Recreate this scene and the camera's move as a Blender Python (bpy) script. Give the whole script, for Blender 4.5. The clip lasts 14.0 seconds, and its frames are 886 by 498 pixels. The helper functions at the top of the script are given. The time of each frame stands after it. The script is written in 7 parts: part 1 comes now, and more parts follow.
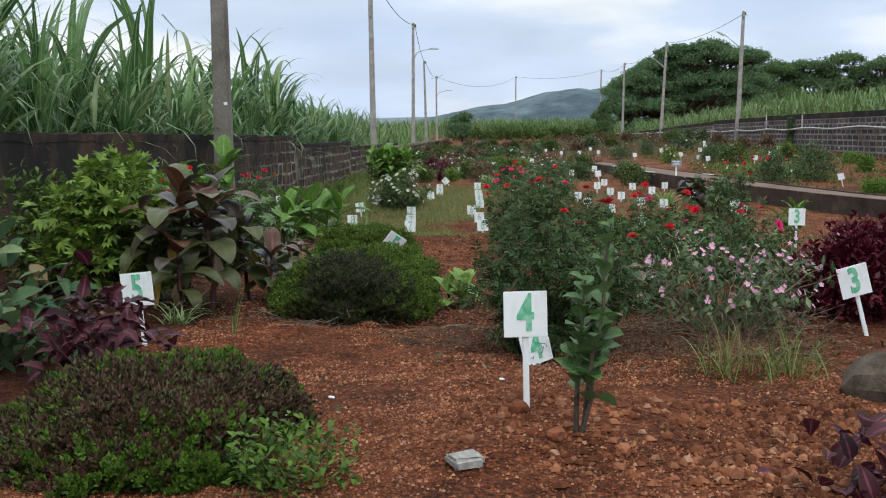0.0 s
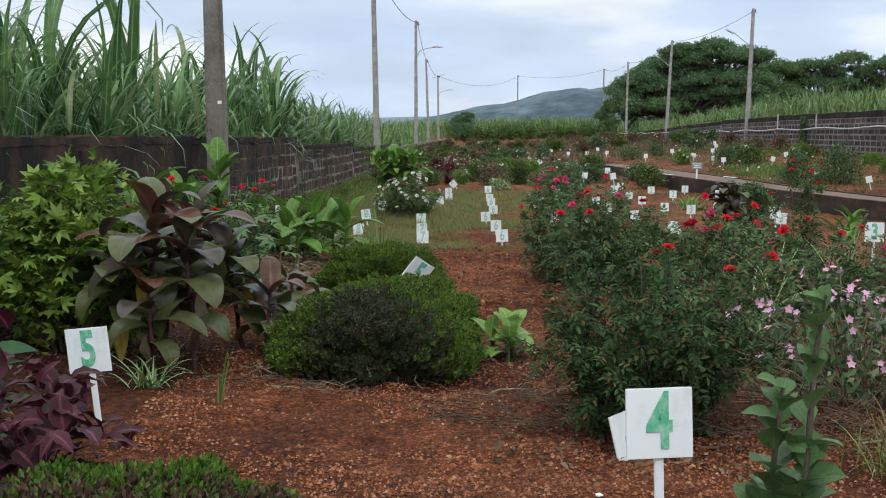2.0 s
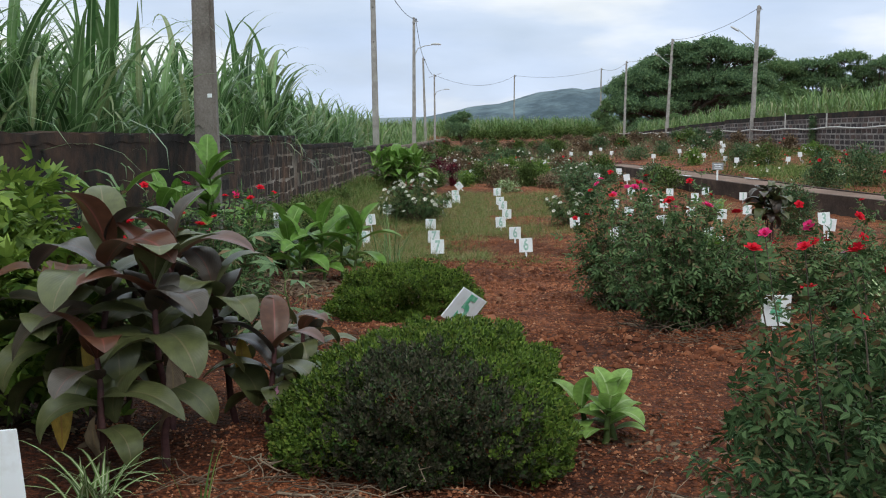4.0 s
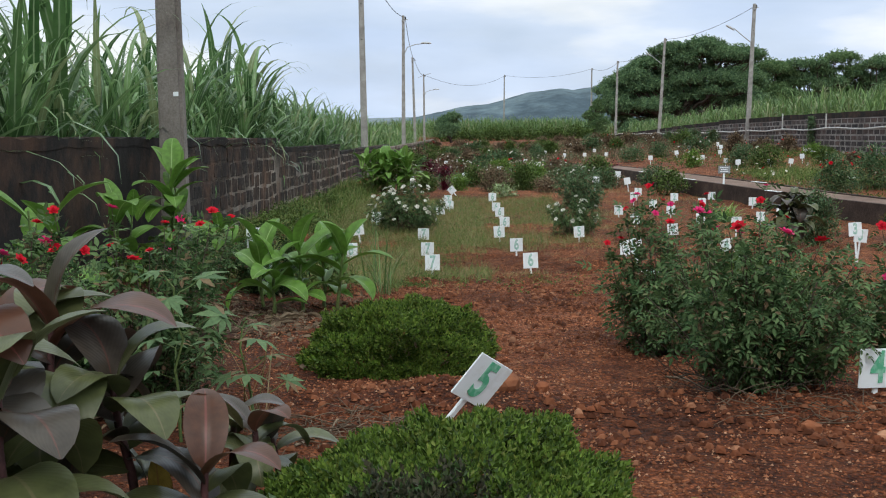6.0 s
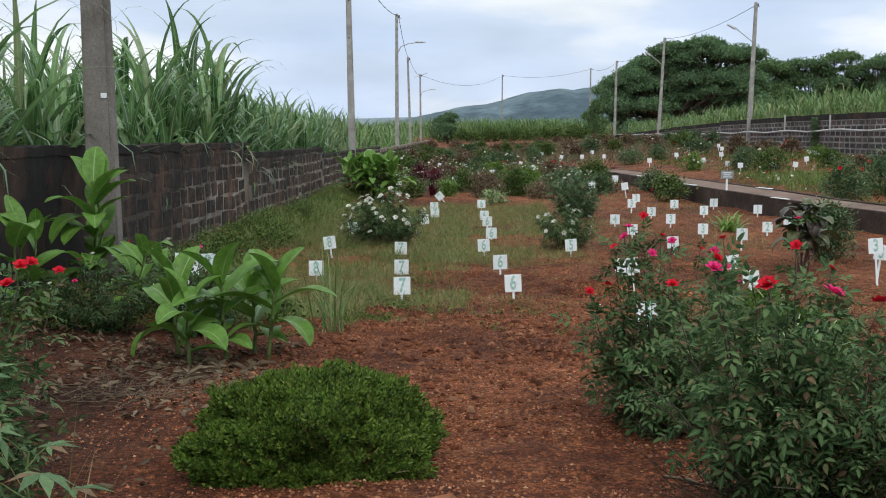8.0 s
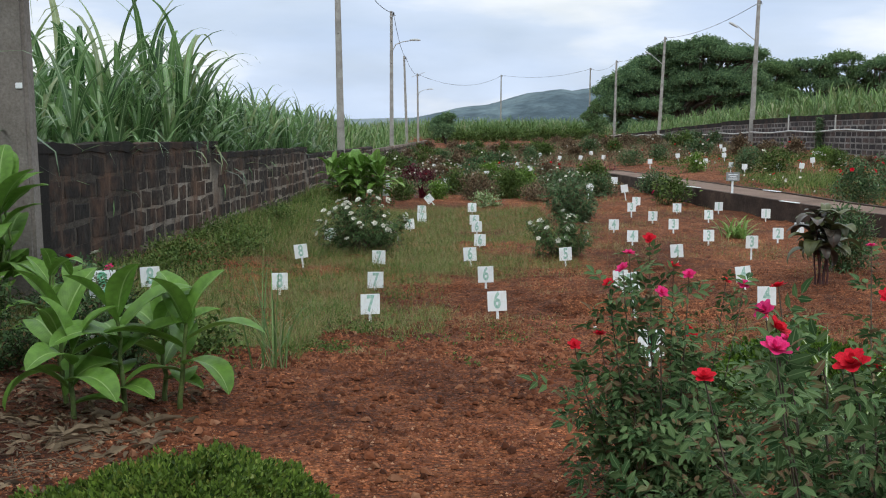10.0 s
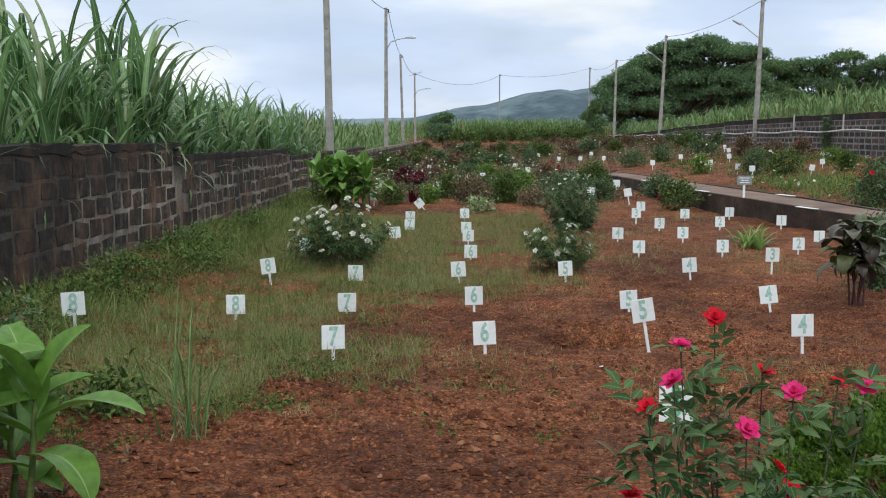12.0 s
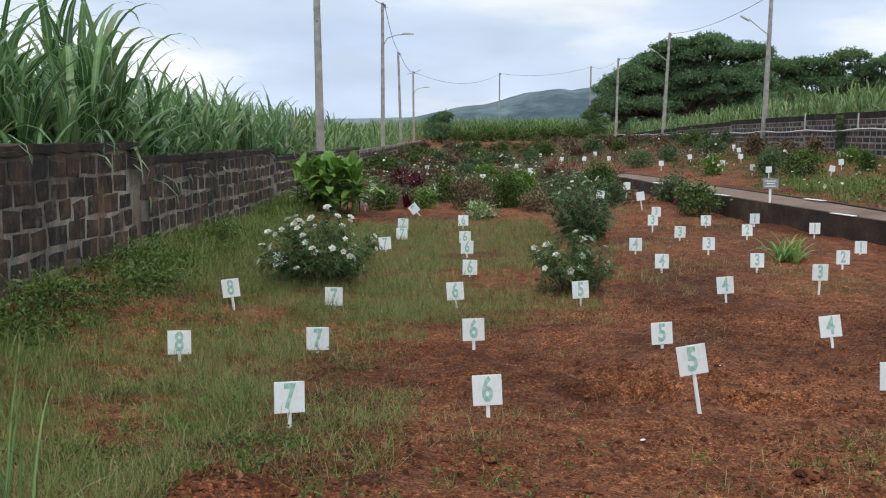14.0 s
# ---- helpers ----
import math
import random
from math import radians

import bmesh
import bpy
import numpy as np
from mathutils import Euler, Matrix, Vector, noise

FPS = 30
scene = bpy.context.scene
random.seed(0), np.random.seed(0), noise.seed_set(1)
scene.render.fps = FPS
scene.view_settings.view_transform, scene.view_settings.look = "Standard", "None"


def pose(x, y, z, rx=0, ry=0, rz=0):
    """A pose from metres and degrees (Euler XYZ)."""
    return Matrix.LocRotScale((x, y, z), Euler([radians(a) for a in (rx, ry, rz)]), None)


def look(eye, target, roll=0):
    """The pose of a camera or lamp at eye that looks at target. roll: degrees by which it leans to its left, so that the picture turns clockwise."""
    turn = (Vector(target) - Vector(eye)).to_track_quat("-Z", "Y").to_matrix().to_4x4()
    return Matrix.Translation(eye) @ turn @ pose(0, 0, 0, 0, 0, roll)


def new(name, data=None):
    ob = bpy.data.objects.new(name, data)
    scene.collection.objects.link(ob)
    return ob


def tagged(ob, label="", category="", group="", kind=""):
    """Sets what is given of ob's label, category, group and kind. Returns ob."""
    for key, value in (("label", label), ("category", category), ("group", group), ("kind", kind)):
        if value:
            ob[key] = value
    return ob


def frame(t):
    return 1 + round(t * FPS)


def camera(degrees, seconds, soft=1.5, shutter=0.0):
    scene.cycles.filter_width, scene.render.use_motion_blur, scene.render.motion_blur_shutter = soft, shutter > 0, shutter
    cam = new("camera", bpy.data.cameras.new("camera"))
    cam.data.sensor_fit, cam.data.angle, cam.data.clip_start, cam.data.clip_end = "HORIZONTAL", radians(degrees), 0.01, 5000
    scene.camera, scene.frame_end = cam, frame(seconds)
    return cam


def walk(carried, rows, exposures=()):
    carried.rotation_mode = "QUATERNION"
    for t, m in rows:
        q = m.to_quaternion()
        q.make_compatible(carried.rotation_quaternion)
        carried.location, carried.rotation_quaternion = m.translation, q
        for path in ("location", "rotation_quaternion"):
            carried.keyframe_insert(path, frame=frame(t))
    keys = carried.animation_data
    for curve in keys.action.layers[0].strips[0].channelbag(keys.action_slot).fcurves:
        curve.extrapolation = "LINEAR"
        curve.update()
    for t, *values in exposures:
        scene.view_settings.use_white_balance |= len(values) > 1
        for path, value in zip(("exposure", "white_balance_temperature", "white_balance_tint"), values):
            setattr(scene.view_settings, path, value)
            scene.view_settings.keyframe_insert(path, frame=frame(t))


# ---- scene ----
cam = camera(42.5, 14.0, soft=1.1)
METRES, EYE, TILT, LEAN, TURN = 12.6, 1.35, 4.0, 0.0, 2.0
ROWS = [
    (0.0, 0.0, 0.0, 0.0, 0.04, -10.14, -0.24),
    (0.5, -0.0024, 0.0335, -0.002, 0.04, -10.14, -0.24),
    (1.0, -0.0084, 0.067, -0.0034, 0.02, -10.14, -0.25),
    (1.5, -0.0142, 0.1013, -0.0049, 0.02, -10.16, -0.25),
    (2.0, -0.02, 0.138, -0.008, 0.02, -10.16, -0.24),
    (2.5, -0.0267, 0.1749, -0.0128, 0.02, -10.15, -0.24),
    (3.0, -0.0338, 0.2147, -0.0183, 0.01, -10.15, -0.24),
    (5.5, -0.0531, 0.3837, -0.0282, -0.85, -10.12, -0.27),
    (6.0, -0.052, 0.4165, -0.03, -0.86, -10.12, -0.27),
    (6.5, -0.0498, 0.4485, -0.0299, -0.87, -10.12, -0.24),
    (7.0, -0.0442, 0.4815, -0.031, -0.87, -10.11, -0.25),
    (7.5, -0.0352, 0.5137, -0.0327, -0.88, -10.12, -0.27),
    (8.0, -0.0249, 0.5468, -0.0339, -0.88, -10.12, -0.31),
    (10.5, -0.0006, 0.7019, -0.0483, -0.88, -10.09, -0.39),
    (11.0, 0.0022, 0.7367, -0.0502, -0.89, -10.09, -0.38),
    (11.5, 0.0075, 0.7726, -0.0533, -0.91, -10.08, -0.38),
    (12.0, 0.0137, 0.8108, -0.0559, -0.92, -10.09, -0.41),
    (12.5, 0.0193, 0.8479, -0.0616, -0.93, -10.09, -0.39),
    (13.0, 0.0215, 0.8853, -0.0673, -0.93, -10.1, -0.41),
    (13.5, 0.0223, 0.9301, -0.0692, -0.94, -10.11, -0.41),
    (14.0, 0.0214, 0.9854, -0.0702, -0.94, -10.11, -0.39),
]
walk(cam, [(t, pose(0, 0, EYE, TILT, LEAN, TURN) @ pose(METRES * x, METRES * y, METRES * z, 90 + pitch, roll, yaw)) for t, x, y, z, yaw, pitch, roll in ROWS])

# ---- world and light: bright overcast morning ----
def build_world():
    w = bpy.data.worlds.new("sky")
    scene.world = w
    w.use_nodes = True
    nt = w.node_tree
    nt.nodes.clear()
    N, L = nt.nodes.new, nt.links.new
    out, bg = N("ShaderNodeOutputWorld"), N("ShaderNodeBackground")
    sky = N("ShaderNodeTexSky")
    sky.sky_type, sky.sun_disc = "NISHITA", False
    sky.sun_elevation, sky.sun_rotation = radians(58), radians(200)
    sky.air_density, sky.dust_density = 1.2, 2.0
    scale = N("ShaderNodeVectorMath")
    scale.operation = "SCALE"
    scale.inputs["Scale"].default_value = 0.085
    L(sky.outputs[0], scale.inputs[0])
    tc, mp = N("ShaderNodeTexCoord"), N("ShaderNodeMapping")
    mp.inputs["Scale"].default_value = (1.6, 1.6, 5.5)
    L(tc.outputs["Generated"], mp.inputs[0])
    n1, n2 = N("ShaderNodeTexNoise"), N("ShaderNodeTexNoise")
    n1.inputs["Scale"].default_value, n1.inputs["Detail"].default_value, n1.inputs["Roughness"].default_value = 1.9, 6, 0.5
    n2.inputs["Scale"].default_value, n2.inputs["Detail"].default_value = 4.3, 5
    L(mp.outputs[0], n1.inputs["Vector"]), L(mp.outputs[0], n2.inputs["Vector"])
    ramp = N("ShaderNodeValToRGB")
    e = ramp.color_ramp.elements
    e[0].position, e[0].color = 0.34, (0.50, 0.62, 0.84, 1)
    e[1].position, e[1].color = 0.63, (0.90, 0.94, 1.0, 1)
    mid = ramp.color_ramp.elements.new(0.5)
    mid.color = (0.60, 0.71, 0.91, 1)
    L(n1.outputs[0], ramp.inputs[0])
    cover = N("ShaderNodeMapRange")
    cover.inputs[1].default_value, cover.inputs[2].default_value = 0.3, 0.6
    cover.inputs[3].default_value, cover.inputs[4].default_value = 0.8, 1.0
    L(n2.outputs[0], cover.inputs[0])
    mix = N("ShaderNodeMix")
    mix.data_type = "RGBA"
    L(cover.outputs[0], mix.inputs[0]), L(scale.outputs[0], mix.inputs[6]), L(ramp.outputs[0], mix.inputs[7])
    # an overcast sky is brighter and more neutral overhead
    sep = N("ShaderNodeSeparateXYZ")
    L(tc.outputs["Generated"], sep.inputs[0])
    up = N("ShaderNodeMapRange")
    up.inputs[1].default_value, up.inputs[2].default_value = 0.12, 1.0
    L(sep.outputs[2], up.inputs[0])
    tint = N("ShaderNodeMix")
    tint.data_type = "RGBA"
    tint.inputs[6].default_value, tint.inputs[7].default_value = (1.15, 1.14, 1.10, 1), (2.5, 2.38, 1.88, 1)
    L(up.outputs[0], tint.inputs[0])
    mul = N("ShaderNodeMix")
    mul.data_type, mul.blend_type = "RGBA", "MULTIPLY"
    mul.inputs[0].default_value = 1.0
    L(mix.outputs[2], mul.inputs[6]), L(tint.outputs[2], mul.inputs[7])
    L(mul.outputs[2], bg.inputs[0])
    bg.inputs[1].default_value = 1.0
    L(bg.outputs[0], out.inputs[0])


build_world()
sun = new("sun", bpy.data.lights.new("sun", "SUN"))
sun.data.energy, sun.data.angle, sun.data.color = 1.0, radians(25), (1.0, 0.96, 0.9)
sun.matrix_world = look((3, -6, 12), (0, 4, 0))

# ---- materials ----
RNG = np.random.default_rng(7)


def material(name, rough=0.8, spec=0.3):
    m = bpy.data.materials.new(name)
    m.use_nodes = True
    b = m.node_tree.nodes["Principled BSDF"]
    b.inputs["Roughness"].default_value = rough
    b.inputs["Specular IOR Level"].default_value = spec
    return m, m.node_tree, b


def ramp_node(nt, stops):
    r = nt.nodes.new("ShaderNodeValToRGB")
    e = r.color_ramp.elements
    while len(e) < len(stops):
        e.new(0.5)
    for k, (p, c) in zip(e, stops):
        k.position, k.color = p, (*c, 1)
    return r


def noise_node(nt, scale, detail=4, rough=0.55, coord="Object"):
    tc = nt.nodes.new("ShaderNodeTexCoord")
    n = nt.nodes.new("ShaderNodeTexNoise")
    n.inputs["Scale"].default_value, n.inputs["Detail"].default_value, n.inputs["Roughness"].default_value = scale, detail, rough
    nt.links.new(tc.outputs[coord], n.inputs["Vector"])
    return n


def mixed(nt, fac, a, b, how="MIX"):
    m = nt.nodes.new("ShaderNodeMix")
    m.data_type, m.blend_type = "RGBA", how
    for sock, v in ((m.inputs[0], fac), (m.inputs[6], a), (m.inputs[7], b)):
        if isinstance(v, (int, float)):
            sock.default_value = v
        elif isinstance(v, tuple):
            sock.default_value = (*v, 1)
        else:
            nt.links.new(v, sock)
    return m.outputs[2]


def bump(nt, b, height, strength=0.4, distance=0.01):
    n = nt.nodes.new("ShaderNodeBump")
    n.inputs["Strength"].default_value, n.inputs["Distance"].default_value = strength, distance
    nt.links.new(height, n.inputs["Height"])
    nt.links.new(n.outputs[0], b.inputs["Normal"])


def leaf_material(name, dark, light, rib=None, rough=0.45, through_light=0.22, odd=None, odd_share=0.06, vein=0.0, rib_width=0.06, shine=0.24):
    """A leaf surface that varies from leaf to leaf, with a paler midrib."""
    m, nt, b = material(name, rough, shine)
    L = nt.links.new
    geo = nt.nodes.new("ShaderNodeNewGeometry")
    stops = [(0.0, dark), (0.75, light)]
    if odd:
        stops = [(0.0, dark), (0.9 - odd_share, light), (0.93, odd)]
    r = ramp_node(nt, stops)
    L(geo.outputs["Random Per Island"], r.inputs[0])
    n = noise_node(nt, 9.0, 3)
    shade = ramp_node(nt, [(0.3, (0.62, 0.62, 0.62)), (0.7, (1.15, 1.15, 1.1))])
    L(n.outputs[0], shade.inputs[0])
    col = mixed(nt, 0.8, r.outputs[0], shade.outputs[0], "MULTIPLY")
    uv = nt.nodes.new("ShaderNodeUVMap")
    sep = nt.nodes.new("ShaderNodeSeparateXYZ")
    L(uv.outputs[0], sep.inputs[0])
    off = nt.nodes.new("ShaderNodeMath")
    off.operation, off.inputs[1].default_value = "SUBTRACT", 0.5
    L(sep.outputs[0], off.inputs[0])
    ab = nt.nodes.new("ShaderNodeMath")
    ab.operation = "ABSOLUTE"
    L(off.outputs[0], ab.inputs[0])
    if rib:
        mr = nt.nodes.new("ShaderNodeMapRange")
        mr.inputs[1].default_value, mr.inputs[2].default_value = rib_width * 0.4, rib_width
        mr.inputs[3].default_value, mr.inputs[4].default_value = 0.8, 0.0
        L(ab.outputs[0], mr.inputs[0])
        col = mixed(nt, mr.outputs[0], col, rib)
    if vein:
        add = nt.nodes.new("ShaderNodeMath")
        add.operation = "MULTIPLY_ADD"
        add.inputs[1].default_value = -0.7
        L(ab.outputs[0], add.inputs[0]), L(sep.outputs[1], add.inputs[2])
        wv = nt.nodes.new("ShaderNodeMath")
        wv.operation, wv.inputs[1].default_value = "MULTIPLY", 110.0
        L(add.outputs[0], wv.inputs[0])
        sn = nt.nodes.new("ShaderNodeMath")
        sn.operation = "SINE"
        L(wv.outputs[0], sn.inputs[0])
        bump(nt, b, sn.outputs[0], vein, 0.004)
    L(col, b.inputs["Base Color"])
    tr = nt.nodes.new("ShaderNodeBsdfTranslucent")
    L(col, tr.inputs[0])
    mx = nt.nodes.new("ShaderNodeMixShader")
    mx.inputs[0].default_value = through_light
    L(b.outputs[0], mx.inputs[1]), L(tr.outputs[0], mx.inputs[2])
    L(mx.outputs[0], nt.nodes["Material Output"].inputs[0])
    return m


def grainy(name, stops, scale, rough=0.85, fine=60.0, bump_strength=0.4, bump_distance=0.01, spec=0.25, detail=6):
    """Two scales of variation with fine relief."""
    m, nt, b = material(name, rough, spec)
    n1, n2 = noise_node(nt, scale, detail, 0.6), noise_node(nt, fine, 4, 0.6)
    r = ramp_node(nt, stops)
    nt.links.new(n1.outputs[0], r.inputs[0])
    sh = ramp_node(nt, [(0.3, (0.6, 0.6, 0.6)), (0.7, (1.25, 1.25, 1.25))])
    nt.links.new(n2.outputs[0], sh.inputs[0])
    nt.links.new(mixed(nt, 0.7, r.outputs[0], sh.outputs[0], "MULTIPLY"), b.inputs["Base Color"])
    bump(nt, b, n2.outputs[0], bump_strength, bump_distance)
    return m


def painted(name, clean, worn, scale=9.0, rough=0.5, at=(0.52, 0.75)):
    """Paint with faint stains and a few worn spots."""
    m, nt, b = material(name, rough, 0.35)
    n, fine = noise_node(nt, scale, 5, 0.6), noise_node(nt, 160, 2)
    r = ramp_node(nt, [(at[0], clean), (at[1], worn)])
    nt.links.new(n.outputs[0], r.inputs[0])
    nt.links.new(r.outputs[0], b.inputs["Base Color"])
    bump(nt, b, fine.outputs[0], 0.05, 0.001)
    return m


def soil_material():
    m, nt, b = material("red_laterite_soil", 0.9, 0.2)
    L = nt.links.new
    big, mid_n, fine = noise_node(nt, 0.55, 5), noise_node(nt, 4.5, 6, 0.65), noise_node(nt, 55, 4, 0.7)
    r = ramp_node(nt, [(0.30, (0.118, 0.0345, 0.0150)), (0.5, (0.228, 0.0705, 0.0300)), (0.72, (0.350, 0.1290, 0.0590))])
    L(mid_n.outputs[0], r.inputs[0])
    rb = ramp_node(nt, [(0.36, (0.58, 0.55, 0.53)), (0.5, (0.98, 0.96, 0.92)), (0.66, (1.32, 1.34, 1.30))])
    L(big.outputs[0], rb.inputs[0])
    rf = ramp_node(nt, [(0.32, (0.55, 0.54, 0.53)), (0.52, (1.0, 1.0, 1.0)), (0.72, (1.5, 1.48, 1.45))])
    L(fine.outputs[0], rf.inputs[0])
    c = mixed(nt, 1.0, r.outputs[0], rb.outputs[0], "MULTIPLY")
    c = mixed(nt, 0.85, c, rf.outputs[0], "MULTIPLY")
    # gravel grains of two sizes, each with a tone of its own
    tc = nt.nodes.new("ShaderNodeTexCoord")
    warp = noise_node(nt, 30, 2)
    wv = nt.nodes.new("ShaderNodeVectorMath")
    wv.operation = "MULTIPLY_ADD"
    wv.inputs[1].default_value = (0.02, 0.02, 0.02)
    L(warp.outputs["Color"], wv.inputs[0]), L(tc.outputs["Object"], wv.inputs[2])
    heights = []
    for scale, share in ((64, 0.72), (30, 0.38)):
        vor = nt.nodes.new("ShaderNodeTexVoronoi")
        vor.inputs["Scale"].default_value = scale
        L(wv.outputs[0], vor.inputs["Vector"])
        sep = nt.nodes.new("ShaderNodeSeparateColor")
        L(vor.outputs["Color"], sep.inputs[0])
        tone = ramp_node(nt, [(0.0, (0.40, 0.38, 0.37)), (0.45, (0.98, 0.95, 0.93)), (0.8, (1.42, 1.42, 1.40)), (0.97, (2.1, 2.15, 2.15))])
        L(sep.outputs[0], tone.inputs[0])
        # dark gaps between grains: their crevice shade is put into the colour
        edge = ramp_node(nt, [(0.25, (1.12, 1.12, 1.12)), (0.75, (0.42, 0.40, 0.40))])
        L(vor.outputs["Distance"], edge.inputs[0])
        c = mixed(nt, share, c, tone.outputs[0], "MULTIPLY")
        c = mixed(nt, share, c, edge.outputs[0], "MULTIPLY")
        heights.append((vor.outputs["Distance"], -0.5 if scale > 50 else -0.9))
    # soil darker in a broken band, fullest from y 6 to 11
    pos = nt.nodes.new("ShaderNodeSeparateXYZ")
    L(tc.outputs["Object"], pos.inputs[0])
    patch_n = noise_node(nt, 0.9, 5, 0.6)
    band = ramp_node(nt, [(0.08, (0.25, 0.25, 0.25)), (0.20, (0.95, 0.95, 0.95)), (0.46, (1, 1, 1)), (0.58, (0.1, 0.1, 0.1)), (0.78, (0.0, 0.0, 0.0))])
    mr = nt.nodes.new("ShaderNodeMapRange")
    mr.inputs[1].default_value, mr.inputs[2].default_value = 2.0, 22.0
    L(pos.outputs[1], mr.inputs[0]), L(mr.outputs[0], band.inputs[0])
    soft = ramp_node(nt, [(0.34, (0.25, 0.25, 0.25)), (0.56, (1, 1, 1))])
    L(patch_n.outputs[0], soft.inputs[0])
    dark_band = mixed(nt, 1.0, band.outputs[0], soft.outputs[0], "MULTIPLY")
    c = mixed(nt, dark_band, c, mixed(nt, 1.0, c, (0.54, 0.50, 0.48), "MULTIPLY"))
    # from y 10 to 20 the soil turns greyer, with less red
    far_tone = nt.nodes.new("ShaderNodeMapRange")
    far_tone.inputs[1].default_value, far_tone.inputs[2].default_value = 10.0, 20.0
    L(pos.outputs[1], far_tone.inputs[0])
    c = mixed(nt, far_tone.outputs[0], c, mixed(nt, 1.0, c, (0.93, 1.04, 1.10), "MULTIPLY"))
    # dark soil along the wall, with the plants' shade put into its colour
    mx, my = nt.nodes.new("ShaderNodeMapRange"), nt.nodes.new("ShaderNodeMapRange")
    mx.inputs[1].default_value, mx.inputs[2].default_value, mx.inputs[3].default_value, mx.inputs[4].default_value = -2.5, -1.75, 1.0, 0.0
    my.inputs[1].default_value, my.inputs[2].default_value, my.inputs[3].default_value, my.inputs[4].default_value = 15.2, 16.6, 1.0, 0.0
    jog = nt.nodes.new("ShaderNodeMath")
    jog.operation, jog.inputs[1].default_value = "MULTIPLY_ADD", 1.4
    L(patch_n.outputs[0], jog.inputs[0]), L(pos.outputs[0], jog.inputs[2])
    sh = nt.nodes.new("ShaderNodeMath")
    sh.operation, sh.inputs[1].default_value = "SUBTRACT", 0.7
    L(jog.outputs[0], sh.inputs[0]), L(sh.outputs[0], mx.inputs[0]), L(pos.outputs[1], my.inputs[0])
    shaded_soil = nt.nodes.new("ShaderNodeMath")
    shaded_soil.operation = "MULTIPLY"
    L(mx.outputs[0], shaded_soil.inputs[0]), L(my.outputs[0], shaded_soil.inputs[1])
    c = mixed(nt, shaded_soil.outputs[0], c, mixed(nt, 1.0, c, (0.40, 0.39, 0.42), "MULTIPLY"))
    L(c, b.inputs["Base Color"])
    clod = noise_node(nt, 17, 5, 0.7)
    up = nt.nodes.new("ShaderNodeMath")
    up.operation, up.inputs[1].default_value = "MULTIPLY_ADD", 1.5
    L(clod.outputs[0], up.inputs[0]), L(mid_n.outputs[0], up.inputs[2])
    h = up.outputs[0]
    for sock, k in heights:
        mul = nt.nodes.new("ShaderNodeMath")
        mul.operation = "MULTIPLY_ADD"
        mul.inputs[1].default_value = k
        L(sock, mul.inputs[0]), L(h, mul.inputs[2])
        h = mul.outputs[0]
    bump(nt, b, h, 1.0, 0.03)
    return m


def streaked(name, stops, scale, rough=0.85, bump_strength=0.4, bump_distance=0.01):
    """Old plaster: blotches drawn down into streaks, with lichen spots."""
    m, nt, b = material(name, rough, 0.15)
    tc, mp = nt.nodes.new("ShaderNodeTexCoord"), nt.nodes.new("ShaderNodeMapping")
    mp.inputs["Scale"].default_value = (1.0, 1.0, 0.30)
    nt.links.new(tc.outputs["Object"], mp.inputs[0])
    n1 = nt.nodes.new("ShaderNodeTexNoise")
    n1.inputs["Scale"].default_value, n1.inputs["Detail"].default_value, n1.inputs["Roughness"].default_value = scale, 8, 0.68
    nt.links.new(mp.outputs[0], n1.inputs["Vector"])
    n2 = noise_node(nt, 7.0, 6, 0.7)
    r = ramp_node(nt, stops)
    nt.links.new(n1.outputs[0], r.inputs[0])
    sh = ramp_node(nt, [(0.3, (0.45, 0.45, 0.46)), (0.6, (1.1, 1.1, 1.1)), (0.75, (2.1, 2.05, 2.0))])
    nt.links.new(n2.outputs[0], sh.inputs[0])
    c = mixed(nt, 0.85, r.outputs[0], sh.outputs[0], "MULTIPLY")
    nt.links.new(wall_stain(nt, c, 0.4), b.inputs["Base Color"])
    bump(nt, b, n2.outputs[0], bump_strength, bump_distance)
    return m


